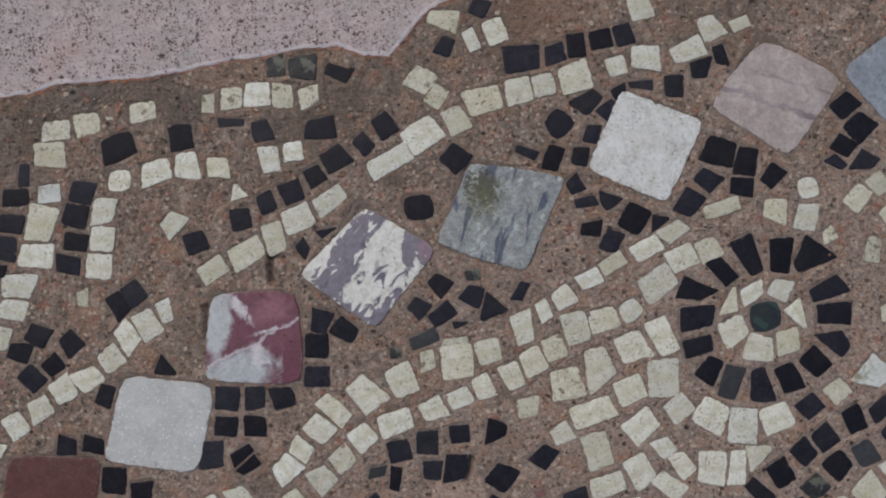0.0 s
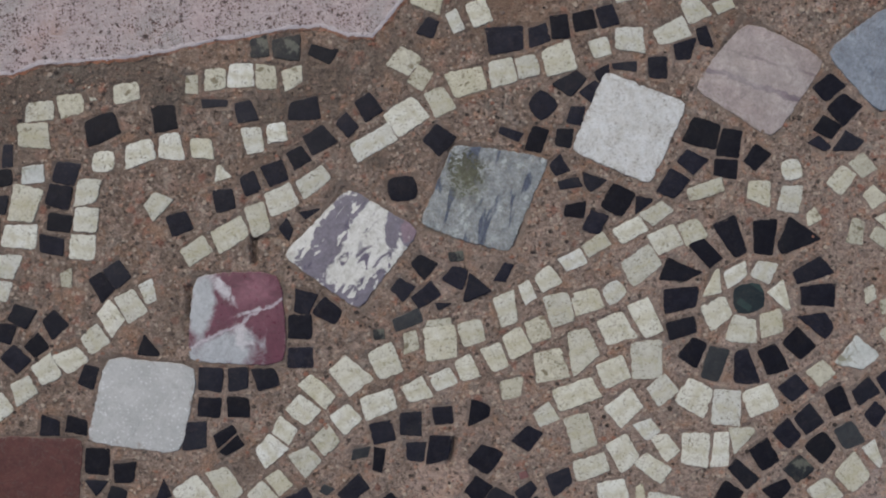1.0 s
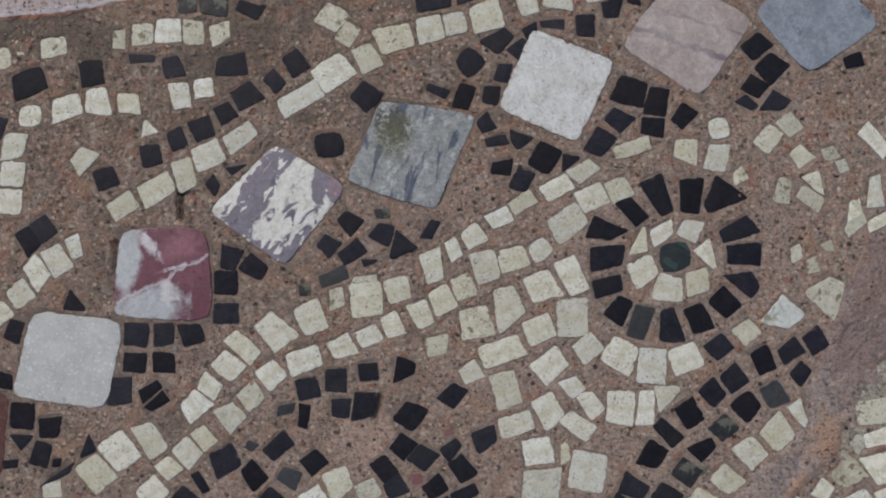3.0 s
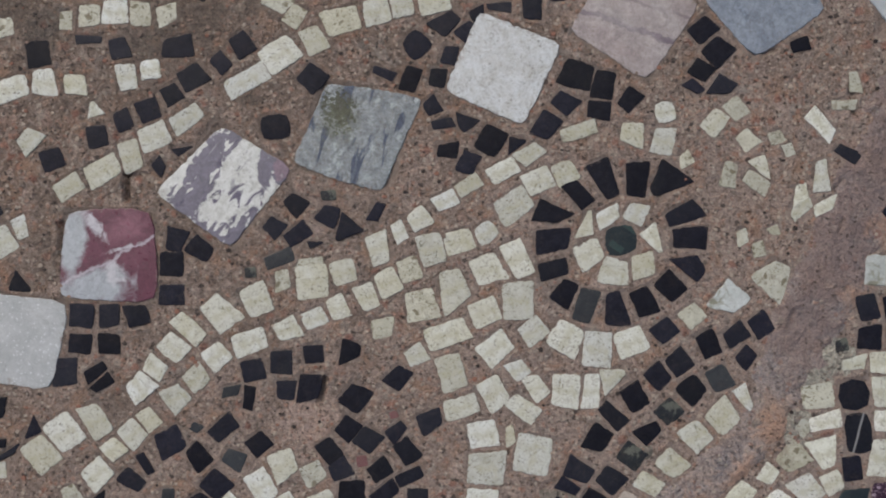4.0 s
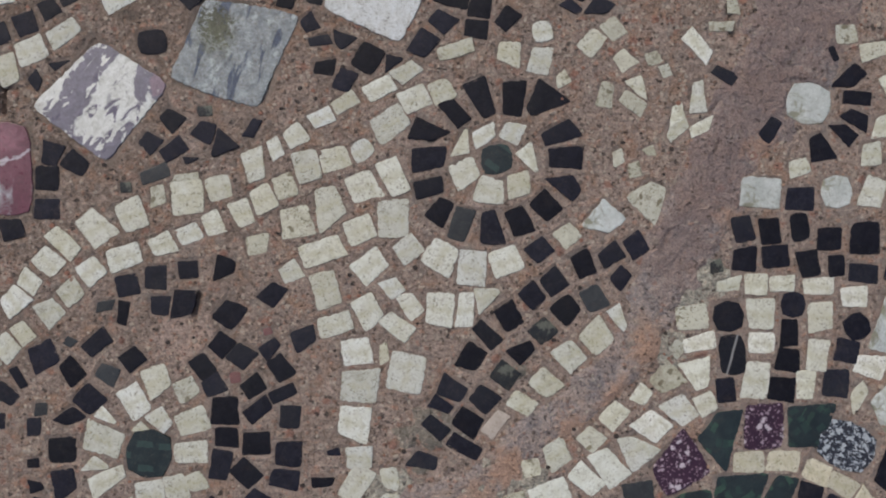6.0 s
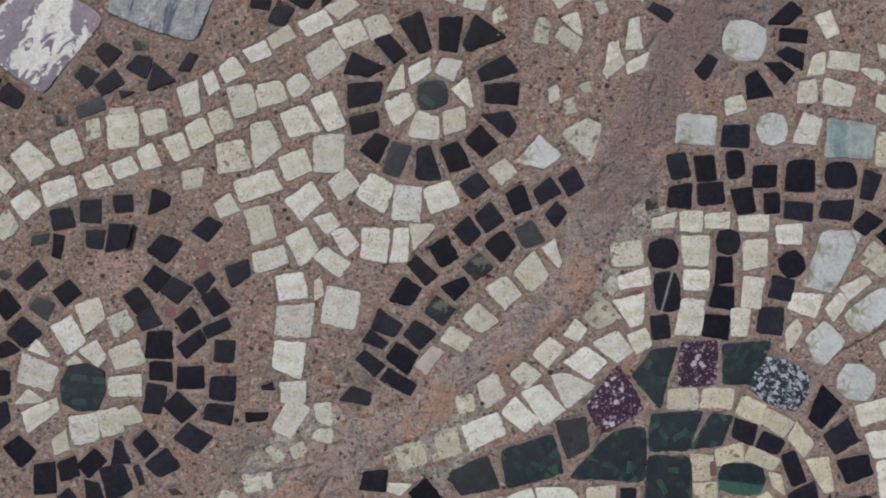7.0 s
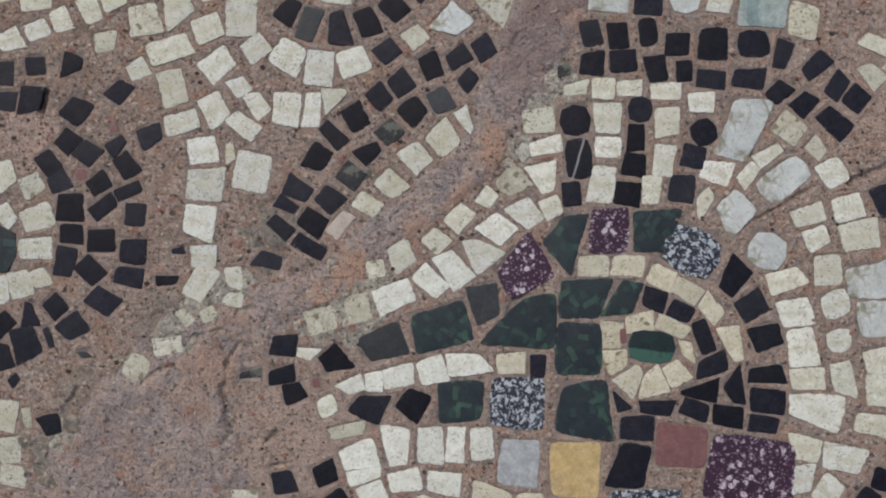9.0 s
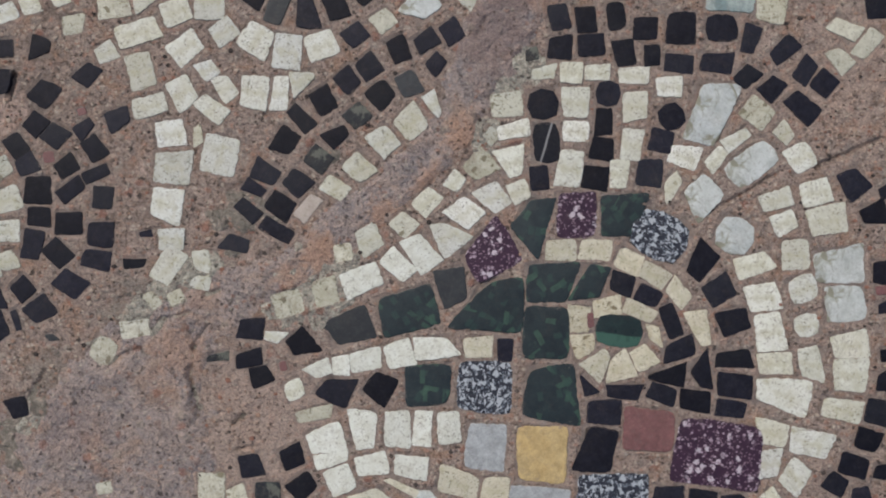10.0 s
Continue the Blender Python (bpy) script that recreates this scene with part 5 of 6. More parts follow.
stone(SLATE, 44.9, -276.8, 5.2, 4.8, 9, 39, -0.4, 0.1)
stone(BLACK, -33.9, -303.3, 6.1, 10.1, -16, 3, 1.6, -0.8)
stone(WHITE, 1.0, -314.5, 11, 17.5, -6, 4, 1.2, 0.5)
stone(WORN, 12.6, -315, 4, 11, 8, 3, 0.2, 0)
stone(WORN, -17.2, -318.5, 9, 9, 5, -4, 0.2, 0.4)
stone(WORN, 3.5, -334.5, 12, 15, 10, -4, 0.4, 0.3)
stone(WORN, 6, -349.5, 15, 11, -10, 5, 0.3, 0.2)
stone(WORN, 75.6, -283.2, 14.5, 13.5, 63, 0, 0, 0, rounding=0.45)
stone(WORN, 93.6, -269.6, 16.8, 10, 12, 0, 0, 0)
stone(WORN, 103.2, -252.6, 6.7, 10.1, 37, 10, -0.1, -0.6)
stone(BLACK, 26.7, -318.7, 11.5, 12, 17, 8, 1.1, -0)
stone(OLDROSE, 38.9, -171.2, 6, 6, 8, 0, 0, -0, name="pebble", label="reddish brick pebble")
stone(OLDROSE, 57.3, -143.7, 4.5, 3.6, 17, 1, -0.2, -0, name="pebble", label="reddish brick pebble")

motif("leaf_spray", 215, -142, "black double row edged in cream beside the reddish repair")
stone(BLACK, 185.9, -142.6, 8.7, 17.6, 45, 1, -0.7, 0.4)
stone(BLACK, 198.7, -131.7, 12.8, 15.2, 34, -4, 0.2, 0.2)
stone(BLACK, 212.2, -119.1, 11.8, 13.3, 47, -7, 0.4, -0.3)
stone(BLACK, 224.4, -110.9, 13, 13.3, 39, -1, 0.1, 0.4)
stone(BLACK, 241.7, -100, 11.1, 14.6, 28, -5, 0.2, 0.4)
stone(BLACK, 257.5, -94.2, 13.9, 10.5, 37, -6, -0.3, 0.7)
stone(BLACK, 272.1, -88.2, 11.8, 13.1, 37, -6, 0, 0.3)
stone(BLACK, 263.6, -107.3, 11.1, 9.6, 53, -10, -0.2, -0.3)
stone(SLATE, 248.1, -120, 12.5, 14.3, 26, 6, -0.3, 0.4)
stone(BLACK, 232.1, -127, 14.2, 14, 46, -4, 0.4, -0.9)
stone(MOTTLED, 218.8, -139.8, 13.3, 12.1, 40, 8, 0, 0.2)
stone(BLACK, 207.1, -152.1, 14, 8.8, 35, 6, 0.8, -1.5)
stone(MOTTLED, 197.4, -166.2, 12.4, 14.1, 55, 1, -0, 0.1)
stone(BLACK, 177.3, -156.2, 15, 13, 60, 6, 1.2, 0.1)
stone(BLACK, 166.3, -175.2, 11.2, 15.7, 66, -3, 1.1, 0.6)
stone(BLACK, 160.2, -184.7, 6.9, 13.2, 56, 7, 0.9, 0.2)
stone(BLACK, 185.1, -180.6, 12.7, 14.2, 49, 5, -0.7, 0.3)
stone(BLACK, 175.8, -194.3, 12.8, 16, 60, -3, -0.3, -0.5)
stone(BLACK, 157, -197.7, 8.8, 15.4, 49, 3, -0.3, 0.2)
stone(BLACK, 174.5, -208.6, 8.3, 19.9, 59, 4, 0.3, -0.1)
stone(BLACK, 150.7, -217.5, 9.3, 15.2, 65, 13, 0.9, -1.3)
stone(BLACK, 215.6, -92.3, 13, 11.6, 37, 8, 0.3, -0.1)
stone(STRAW, 231.8, -83.5, 12.2, 11.8, 38, 7, 0.1, -0.5)
stone(MARBLE, 253.8, -73.3, 16.6, 16.8, 47, 17, 1.9, 1.1, name="marble_stone", label="greyish white marble")
stone(WORN, 279.6, -60.5, 18.6, 16.8, 57, -4, -1.5, -4.1)
stone(WHITE, 263.3, -131.1, 5.8, 14, 43, -12, 1.3, -0.8)
stone(WHITE, 250.6, -142.6, 16.2, 16.1, 46, -8, 0.6, 0.4)
stone(WHITE, 234.8, -154.1, 13.5, 15.7, 39, 4, 0.3, -0.7)
stone(WHITE, 220.8, -170.4, 12.9, 15.3, 43, 8, 0.1, 0.8)
stone(WHITE, 207.5, -182.7, 9.9, 14.6, 55, 7, 0.2, 0.3)
stone(ROSE, 192, -195.1, 16.5, 8.4, 52, 7, -0.6, -0.2)

motif("small_flower", 355, -3, "small flower of black petals round a white marble disc")
stone(SKYGREY, 270.5, 101, 49.3, 50.5, 36, 9, -1.5, 0.5, name="square_stone", label="blue-grey marble")
stone(FADED, 355.8, 95.5, 34, 30.4, -5, 17, 7.8, 2.4, name="square_stone", label="faded white marble")
stone(BLACK, 293.2, 76.2, 10.7, 7.3, 17, 2, -0, 0.5)
stone(WORN, 325.5, 54.9, 5.3, 11.6, -1, 12, -0.7, 0.4)
stone(WORN, 319.4, 41.4, 13.8, 5, 2, -7, 0.6, 0.2)
stone(STRAW, 256.1, 38.1, 10.4, 12.1, 35, 7, 0.2, 0.3)
stone(IVORY, 243.6, 30.1, 14.4, 10.4, 53, -1, -0.4, -0.4)
stone(WORN, 252.4, -0.4, 8, 14, -14, 4, -0.7, -0.3)
stone(IVORY, 294.7, -10.6, 7.5, 10.1, 29, -28, -1.2, -0.2)
stone(IVORY, 305.9, 29.8, 19.5, 8.6, -47, 16, -0.6, -0.4)
stone(STRAW, 263, 20, 10, 11, 38, 6, -0.8, 0.5)
stone(WORN, 279.9, 21.9, 7.8, 7.1, 18, 13, -0.6, -0.1)
stone(STRAW, 268.6, -4.7, 15.5, 8.2, -34, 8, -0.2, 0.3)
stone(IVORY, 271.2, 4.1, 6.7, 11.9, 7, 21, 1.5, 1.5)
stone(WORN, 287.1, 14.6, 5.4, 6.9, 19, 6, 0.2, -0.2)
stone(IVORY, 306.6, -0.6, 7.6, 17.8, 10, -8, -1.2, 0.6)
stone(IVORY, 294.4, -18.6, 15.9, 9.1, 58, -32, 1.6, 2.1)
stone(IVORY, 308.7, -18.4, 12.7, 7.2, 27, -32, 1.2, 0.1)
stone(BLACK, 322, 13, 6.6, 14.6, 55, 7, -0.7, -0.1)
stone(WORN, 260.6, -37.1, 6, 7.9, 29, -18, -0.4, -0.1)
stone(WORN, 270.4, -43.9, 6.3, 8.1, 14, -2, -0.2, 0.2)
stone(WORN, 279.1, -33.1, 5.4, 5.1, 12, 21, 0.5, 0.8)
stone(MARBLE, 371.4, -2.7, 22, 24.3, 78, 0, 0, 0, rounding=0.45, name="marble_stone", label="greyish white marble")
stone(BLACK, 396.4, 13.2, 15.7, 11.2, 46, 29, 2.6, 0.1)
stone(BLACK, 399.9, 1.2, 7.6, 16.4, 87, 0, 0, 0)
stone(BLACK, 399.6, -10.7, 8, 14.4, 62, 1, -0.5, -2.2)
stone(BLACK, 393.4, -19.5, 8.9, 13.7, 26, 21, 0.4, -2.2)
stone(BLACK, 378.6, -28.6, 11.5, 15.4, 16, 7, -2.1, 0.8)
stone(BLACK, 349.2, -18.5, 14.7, 8.3, 57, -7, -1.3, -0.7)
stone(BLACK, 385.3, 26.9, 3.7, 9, 22, 7, 0.4, -0.1)
stone(MARBLE, 344.6, -55.6, 17.1, 22.9, 87, 0, 0, 0, name="marble_stone", label="greyish white marble")
stone(BLACK, 367.8, -58.7, 16.2, 13.1, 1, -4, -0.2, 0.4)
stone(MARBLE, 389.1, -54.1, 16.2, 17.4, 6, 0, 0, 0, rounding=0.45, name="marble_stone", label="greyish white marble")
stone(IVORY, 410.5, -53.9, 11.9, 16.8, -12, -4, -0.6, -0.9)
stone(IVORY, 366.9, -40.3, 11.1, 8.7, 18, -3, -0.8, -0.2)
stone(IVORY, 409.2, -31.5, 10.4, 12.6, 9, -9, -0.5, 0.4)
stone(IVORY, 414.6, -15.3, 8.5, 12.1, 15, -23, -0.8, 0.4)
stone(IVORY, 419.9, 7.9, 8.5, 14.6, 25, 2, 0.5, -0.2)
stone(WORN, 409.2, 29.2, 15.3, 8.5, 14, -1, -0.2, -0.8)
stone(WORN, 392.5, 38.5, 11.9, 10.5, 3, 9, -0.2, -0.2)
stone(IVORY, 427.2, -32.1, 17.5, 13.2, -11, 5, 0.6, -0.8)
stone(IVORY, 429.9, -13, 9.7, 17.8, 84, 0, 0, 0)
stone(WORN, 449.3, -21.2, 9.2, 11.1, 8, 36, 1.5, -0.7)
stone(WORN, 467.3, -22.9, 14.3, 16.1, -16, 1, 0.1, 0.3)
stone(WORN, 458.5, -38.7, 18.2, 9.7, -22, 4, 0.7, 1.7)
stone(SEAGREEN, 435, -59.3, 28, 21.3, -4, 0, 0.1, -0.7, name="marble_stone", label="sea-green marble")
stone(WORN, 459.2, -65.4, 16.8, 19.5, -14, 9, 0.2, -0.2)
stone(IVORY, 472.3, -5.8, 11, 10.5, -9, 7, -0.5, 0.2)
stone(STRAW, 456.2, -7.1, 11.8, 7, -8, 10, 0.9, -0.5)

motif("striped_crest", 407, -128, "fan of black, cream and grey marble stones in rows")
stone(IVORY, 315.4, -180.5, 11, 11.6, 27, -1, 0.2, -0.4)
stone(IVORY, 327, -110.2, 13.7, 6.8, 12, -17, 0.9, 0.8)
stone(IVORY, 343.1, -109.5, 12.6, 11.3, 1, 0, 0.3, 0.3)
stone(IVORY, 358.4, -108.8, 13.9, 8.6, 4, -3, 0.3, 0.3)
stone(IVORY, 379.9, -109.7, 17.2, 9, 3, -1, 0.3, 0.5)
stone(IVORY, 400.8, -115.5, 14.3, 10.9, 3, 0, 0.5, 0.5)
stone(BLACK, 327.3, -128.8, 17, 16.7, 9, 0, 0, 0, rounding=0.45)
stone(BLACKVEIN, 330.1, -151, 13.9, 22.1, 4, 2, -0.3, 0.1, rounding=0.36)
stone(BLACK, 326.8, -171.9, 10.7, 14, 9, -2, 0, -0)
stone(IVORY, 346.4, -126.7, 14.9, 17.2, -1, 4, 0.5, 0.4)
stone(IVORY, 347.2, -143.6, 14.3, 11.3, 1, -2, 0.2, -0)
stone(IVORY, 344.2, -165.7, 14, 21.1, -3, -5, -0.3, -0.2)
stone(BLACK, 365.2, -120.9, 14, 13.4, 87, 0, 0, 0, rounding=0.45)
stone(BLACK, 363.2, -137.5, 9.6, 15.9, 5, -5, -0.5, -0.3)
stone(BLACK, 362.8, -153.4, 13.4, 13.3, -7, 3, -0.7, 0.2)
stone(BLACK, 359.8, -170.6, 15, 13.7, -5, -1, -0.2, 0.5)
stone(IVORY, 381.3, -127.5, 13.9, 16.1, 9, -7, 0.2, -0.6)
stone(IVORY, 380.2, -150.2, 11.6, 17.7, -3, -3, 0.2, 0.2)
stone(IVORY, 373.4, -167.9, 9.8, 15.6, 0, -2, 0.6, -0.1)
stone(BLACK, 402.9, -132.9, 14.1, 14.7, 30, 0, 0, 0, rounding=0.45)
stone(BLACK, 397.4, -147.4, 13.8, 13.2, -11, 2, -0.2, -0.2)
stone(BLACK, 391.2, -166.4, 14.9, 16.2, 0, -6, -0.2, 0.6)
stone(IVORY, 411.1, -155.9, 17.2, 11.7, -9, -8, 0.3, 1.2)
stone(IVORY, 405.1, -173.1, 12.5, 9.8, 52, -39, -1.4, -0.7)
stone(IVORY, 430.1, -156.6, 14.3, 7.4, 53, -9, -0.9, -0.5)
stone(PURPLE, 349.6, -192.7, 21.9, 26.2, 4, -4, -0.3, 0.2, name="porphyry_stone", label="purple porphyry with white flecks")
stone(GREEN, 375.9, -191.8, 23.6, 24.4, 4, -12, 2.5, 0.3, name="serpentine_stone", label="dark green serpentine")
stone(BLACK, 334.6, -77.2, 11.6, 15.1, 11, 5, -0.1, -0.3)
stone(BLACK, 350.5, -78, 11.8, 15.2, 6, 3, 0.1, -0.1)
stone(BLACK, 368.1, -75.2, 10.1, 15.4, 13, -4, -0.1, -0.5, rounding=0.36)
stone(BLACK, 385.5, -81.9, 13.9, 12.6, 4, -6, 0, -0)
stone(BLACK, 406.5, -81, 16.9, 18.6, 1, -1, -0.5, 0.3)
stone(BLACK, 430.1, -79.7, 17.1, 14.4, 5, 4, -0.6, 0, rounding=0.36)
stone(BLACK, 336.1, -95.1, 13.9, 13.3, 4, -6, 0, 1)
stone(BLACK, 354.1, -92.9, 15.7, 12.5, 7, -1, -0.2, -0.1)
stone(BLACK, 374, -96.6, 12, 15.3, 9, 5, 0.4, 0.1)
stone(BLACK, 390.1, -97.5, 9, 12.3, 8, -5, 0.1, -0.2)
stone(BLACK, 405.9, -101.7, 16.7, 10.3, -4, 2, -0, 0.2)
stone(BLACK, 428.1, -100.3, 18.6, 11.4, -1, -8, -0, 1)
stone(MOTTLED, 319.6, -99.6, 6.9, 6.8, 17, -10, -0.2, 0.5)
stone(IVORY, 466, -179.2, 18.3, 9.8, 19, 3, 0.2, 0.6)
stone(IVORY, 489, -174.2, 17.1, 13.7, 17, -1, -0.5, 0.1)
stone(BLACK, 511.2, -167.8, 14.4, 16.6, 33, 3, -1.2, -1.2)
stone(BLACK, 530, -172.2, 6.9, 7.1, 19, -3, 0.2, 0.6)
stone(BLACK, 447.2, -85.7, 9, 16.4, -14, 0, 0.8, -0.5)
stone(BLACK, 467.3, -91.1, 17.4, 9.6, 44, -1, -0.7, 0.7)
stone(BLACK, 480.1, -103, 15.3, 10.3, 59, -10, 0.4, -0.2)
stone(BLACK, 491.6, -109.9, 13.4, 12.7, 52, 1, 0.3, -0.1)
stone(BLACK, 446, -107.7, 13.3, 10.6, 43, 15, -0.4, 0.4)
stone(BLACK, 461.1, -114, 13.9, 11.4, 47, 7, -0.6, -0.6)
stone(BLACK, 479.4, -124.3, 11.9, 19.7, 46, 4, -0.5, -0.7)
stone(BLACK, 520.9, -63.4, 13.6, 14.7, 3, 1, 0.7, -0.4)
stone(MARBLE, 425.6, -130, 20.6, 36.8, -4, -18, 1.2, 1.2, name="marble_stone", label="greyish white marble")
stone(MARBLE, 450.9, -158.9, 28.5, 15.6, 39, 4, -0, -0.3, rounding=0.36, name="marble_stone", label="greyish white marble")
stone(MARBLE, 423.1, -178.6, 19.1, 18.5, 48, -11, -1.9, -0.2, name="marble_stone", label="greyish white marble")
stone(IVORY, 441.4, -144.7, 16.2, 6.5, 34, 4, 0.1, -0.9)
stone(WORN, 453.1, -128.7, 13.6, 16.6, 54, -1, 0.2, -0.2)
stone(IVORY, 469.3, -140.1, 8.7, 10.8, 53, -12, 0.7, -0.2)
stone(IVORY, 479.6, -154, 14.1, 15.3, 29, 6, 0.4, -0)
stone(STRAW, 502.4, -77.6, 9.5, 18.3, 51, 19, -0.3, -0.5)
stone(STRAW, 515.8, -85.8, 18.5, 9.4, 53, 10, 0.5, 0.4)
stone(STRAW, 500.5, -95.7, 10.1, 14.6, 37, 8, -0.7, -1)

motif("eye_roundel", 376, -261, "oval green stone ringed by cream and black wedges")
stone(GREEN, 360.1, -231.8, 14.9, 21.3, 2, -28, -1.7, -1.2, name="serpentine_stone", label="dark green serpentine")
stone(BLACK, 377.7, -231.8, 13.6, 12.3, -18, 7, 0.1, 0.4)
stone(BLACK, 393.5, -238.4, 14.5, 10.4, -21, -5, 0.2, -0.4)
stone(BLACK, 407.3, -252.7, 8.9, 20, 24, -2, 0, -0)
stone(PITTED, 369.7, -245.9, 16.2, 10, 14, -8, 0.1, 0.5)
stone(CREAM, 388.6, -247.8, 18.7, 7.8, -22, -5, 0.8, -0.3)
stone(PITTED, 353.3, -253.7, 11.9, 15.1, -2, 3, 0.7, -0.4)
stone(PITTED, 356.7, -268.6, 12.5, 11.9, 19, -4, 0.5, -1.7)
stone(CREAM, 365.7, -279.1, 15.8, 10.8, 52, -6, 0.3, -2.8)
stone(CREAM, 378.3, -280.7, 14.2, 14.6, 25, -14, -2.3, 1.6)
stone(CREAM, 391.9, -274.9, 11.9, 12.9, 31, 4, -1.1, 0.2)
stone(PITTED, 397.8, -261, 7.7, 10.1, -23, 37, -0.5, 0.7)
stone(EYEGREEN, 376.9, -259.6, 26, 17.2, -4, 0, 0, 0, rounding=0.45, name="serpentine_stone", label="dark green serpentine")
stone(BLACK, 381.2, -295, 20, 8.1, 0, -9, 1.2, 0.7)
stone(BLACK, 359.3, -292.1, 12.8, 5.1, -55, -17, 0.6, 2)
stone(OLDROSE, 360.2, -254, 3.2, 8, 14, -8, -0.1, 0, name="pebble", label="reddish brick pebble")

motif("cream_edging", 498, -271, "curving cream limestone rows beside black and marble stones")
stone(IVORY, 471.3, -192.5, 13.3, 11.7, 28, -3, -0, -0.8)
stone(IVORY, 496.7, -190, 21.9, 16.1, 13, 1, 1, 0.6)
stone(IVORY, 478.7, -210.9, 15.3, 16.7, 7, -3, -0.2, 0.1)
stone(IVORY, 454.3, -217.7, 21.1, 11.6, 19, 12, -1.4, -0.5)
stone(IVORY, 460.5, -236.7, 18.4, 15.2, 11, 10, 0, 0.2)
stone(IVORY, 483.9, -230.8, 15.2, 14.1, 23, -7, 0.1, 0.2, rounding=0.36)
stone(IVORY, 465.4, -256.8, 16, 21.6, 9, 3, -0.8, 0.4)
stone(IVORY, 486.8, -252, 13, 12, 18, -3, 0.9, 0.2, rounding=0.36)
stone(IVORY, 469.3, -275.1, 19.2, 11.5, 3, 6, 0.3, 0.4)
stone(IVORY, 489.9, -274.4, 12.1, 19.1, -3, 17, -0.8, 1.8)
stone(MARBLE, 504.5, -216.1, 28.5, 19.2, 9, -4, 0.6, 1.9, name="marble_stone", label="greyish white marble")
stone(MARBLE, 508.8, -238.2, 22.7, 20.2, 5, 5, -0.3, -0.2, name="marble_stone", label="greyish white marble")
stone(IVORY, 512.8, -262.5, 20.7, 14.2, 10, 3, 0.2, 1.3)
stone(IVORY, 513.5, -280, 19.2, 18.9, 0, 0, 1, 0.5)
stone(IVORY, 474.7, -293, 31.3, 16.7, -10, 4, 0.6, 3)
stone(IVORY, 509.5, -300.6, 23.1, 11.6, -7, -6, 0.1, 0.7)
stone(IVORY, 469.3, -316.1, 17, 13.9, -11, 16, 1.8, -0.4)
stone(IVORY, 491.8, -320.9, 24, 14.7, -9, -5, 1.2, -0.2)
stone(IVORY, 468.2, -333.9, 12.2, 15.9, 11, -16, 0.6, -0.2)
stone(IVORY, 483.5, -340.6, 13.9, 16.8, -40, 12, -0.3, 0.1)
stone(IVORY, 471.5, -353.4, 10.5, 5.3, 146, -16, 0.6, 2.1)
stone(BLACK, 529.3, -219.3, 9.9, 13.2, 2, 0, 0, 0.8)
stone(BLACK, 533.9, -282.9, 9.2, 11.6, 13, -14, -0.1, 1.7)
stone(BLACK, 530.6, -301.2, 14.3, 15, -11, 7, -1, 0.6)
stone(BLACK, 525.2, -317.6, 14.3, 12.3, -14, -5, 0.6, 0.1)
stone(BLACK, 517.6, -333, 16.7, 12.4, -16, 3, 0.1, -0.2)
stone(BLACK, 507.5, -344, 11.4, 12.5, 60, -1, 0.3, -0.7)
stone(BLACK, 534.4, -336, 9.1, 8, 0, -4, -0.4, 0.6)
stone(BLACK, 522.5, -350, 10.8, 9.1, 7, 1, -1.2, 0.5)
stone(BLACK, 524, -185.1, 15.8, 11.7, 17, 8, -0.1, 2.2)
stone(BLACK, 532.2, -239.9, 7.6, 6.7, 15, -5, -0.2, 0.9)
stone(BLACK, 534.4, -267.8, 7, 7, 5, 0, 0.2, 0.2)
stone(MARBLE, 442.7, -201.2, 19.8, 20.7, 72, 0, 0, 0, rounding=0.45, name="marble_stone", label="greyish white marble")
stone(OLDROSE, 530.7, -229.6, 8, 4.8, 8, -2, 0.2, 0.1, name="pebble", label="reddish brick pebble")

motif("pointed_figure", 287, -278, "pointed inlay of green, purple, yellow and cream stones")
stone(IVORY, 261.6, -188.5, 14.7, 11, 49, 4, -0.4, -0.4)
stone(WORN, 248.5, -202.4, 11.4, 12.6, 45, 9, -0.2, -0.2)
stone(IVORY, 228.6, -211.7, 13.3, 15, 35, -12, -0.3, -0.2)
stone(CHALK, 246.2, -226.4, 11.4, 18.9, 46, 4, 0.5, 0.4)
stone(CHALK, 259.2, -218.6, 14.1, 21.7, 31, 9, -0.7, -0.9)
stone(IVORY, 274.7, -208.1, 14.6, 18.8, 32, 12, -3.4, -1.9)
stone(CHALK, 225, -236, 22.4, 14.2, 25, -4, -0.2, -0.4)
stone(IVORY, 284.3, -194.1, 14.8, 16.9, 42, 15, 0.4, -0.6)
stone(IVORY, 300.8, -184.4, 13.5, 16.4, 32, 14, 1.1, -0.5)
stone(WORN, 291.5, -166.1, 15.8, 14.3, 39, 7, -0.1, 2)
stone(IVORY, 277.7, -176, 10, 9.1, 57, 1, 0.7, -0.1)
stone(IVORY, 310.4, -163.3, 13, 17.1, 16, 2, 3.1, -0)
stone(WORN, 297.8, -147.8, 8.7, 8.7, 51, -9, -0.1, 0.1)
stone(IVORY, 310.6, -144.7, 18.6, 8.4, 15, -5, 0.3, 0.8)
stone(WORN, 306, -129.8, 17.7, 13.5, 7, 1, -0.1, 0.4)
stone(PURPLE, 299.8, -217.4, 30.1, 25, 43, -11, 0.2, 3.2, name="porphyry_stone", label="purple porphyry with white flecks")
stone(GREEN, 324.5, -197.4, 27.9, 18, 68, -6, -4.8, -2.7, name="serpentine_stone", label="dark green serpentine")
stone(GRANITE, 398.7, -203.1, 25.5, 31.9, 66, 0, 0, 0, rounding=0.45, name="granite_stone", label="black and white speckled granite")
stone(SLATE, 278.3, -237.6, 16.2, 20.8, 18, -4, 1.1, -1.4)
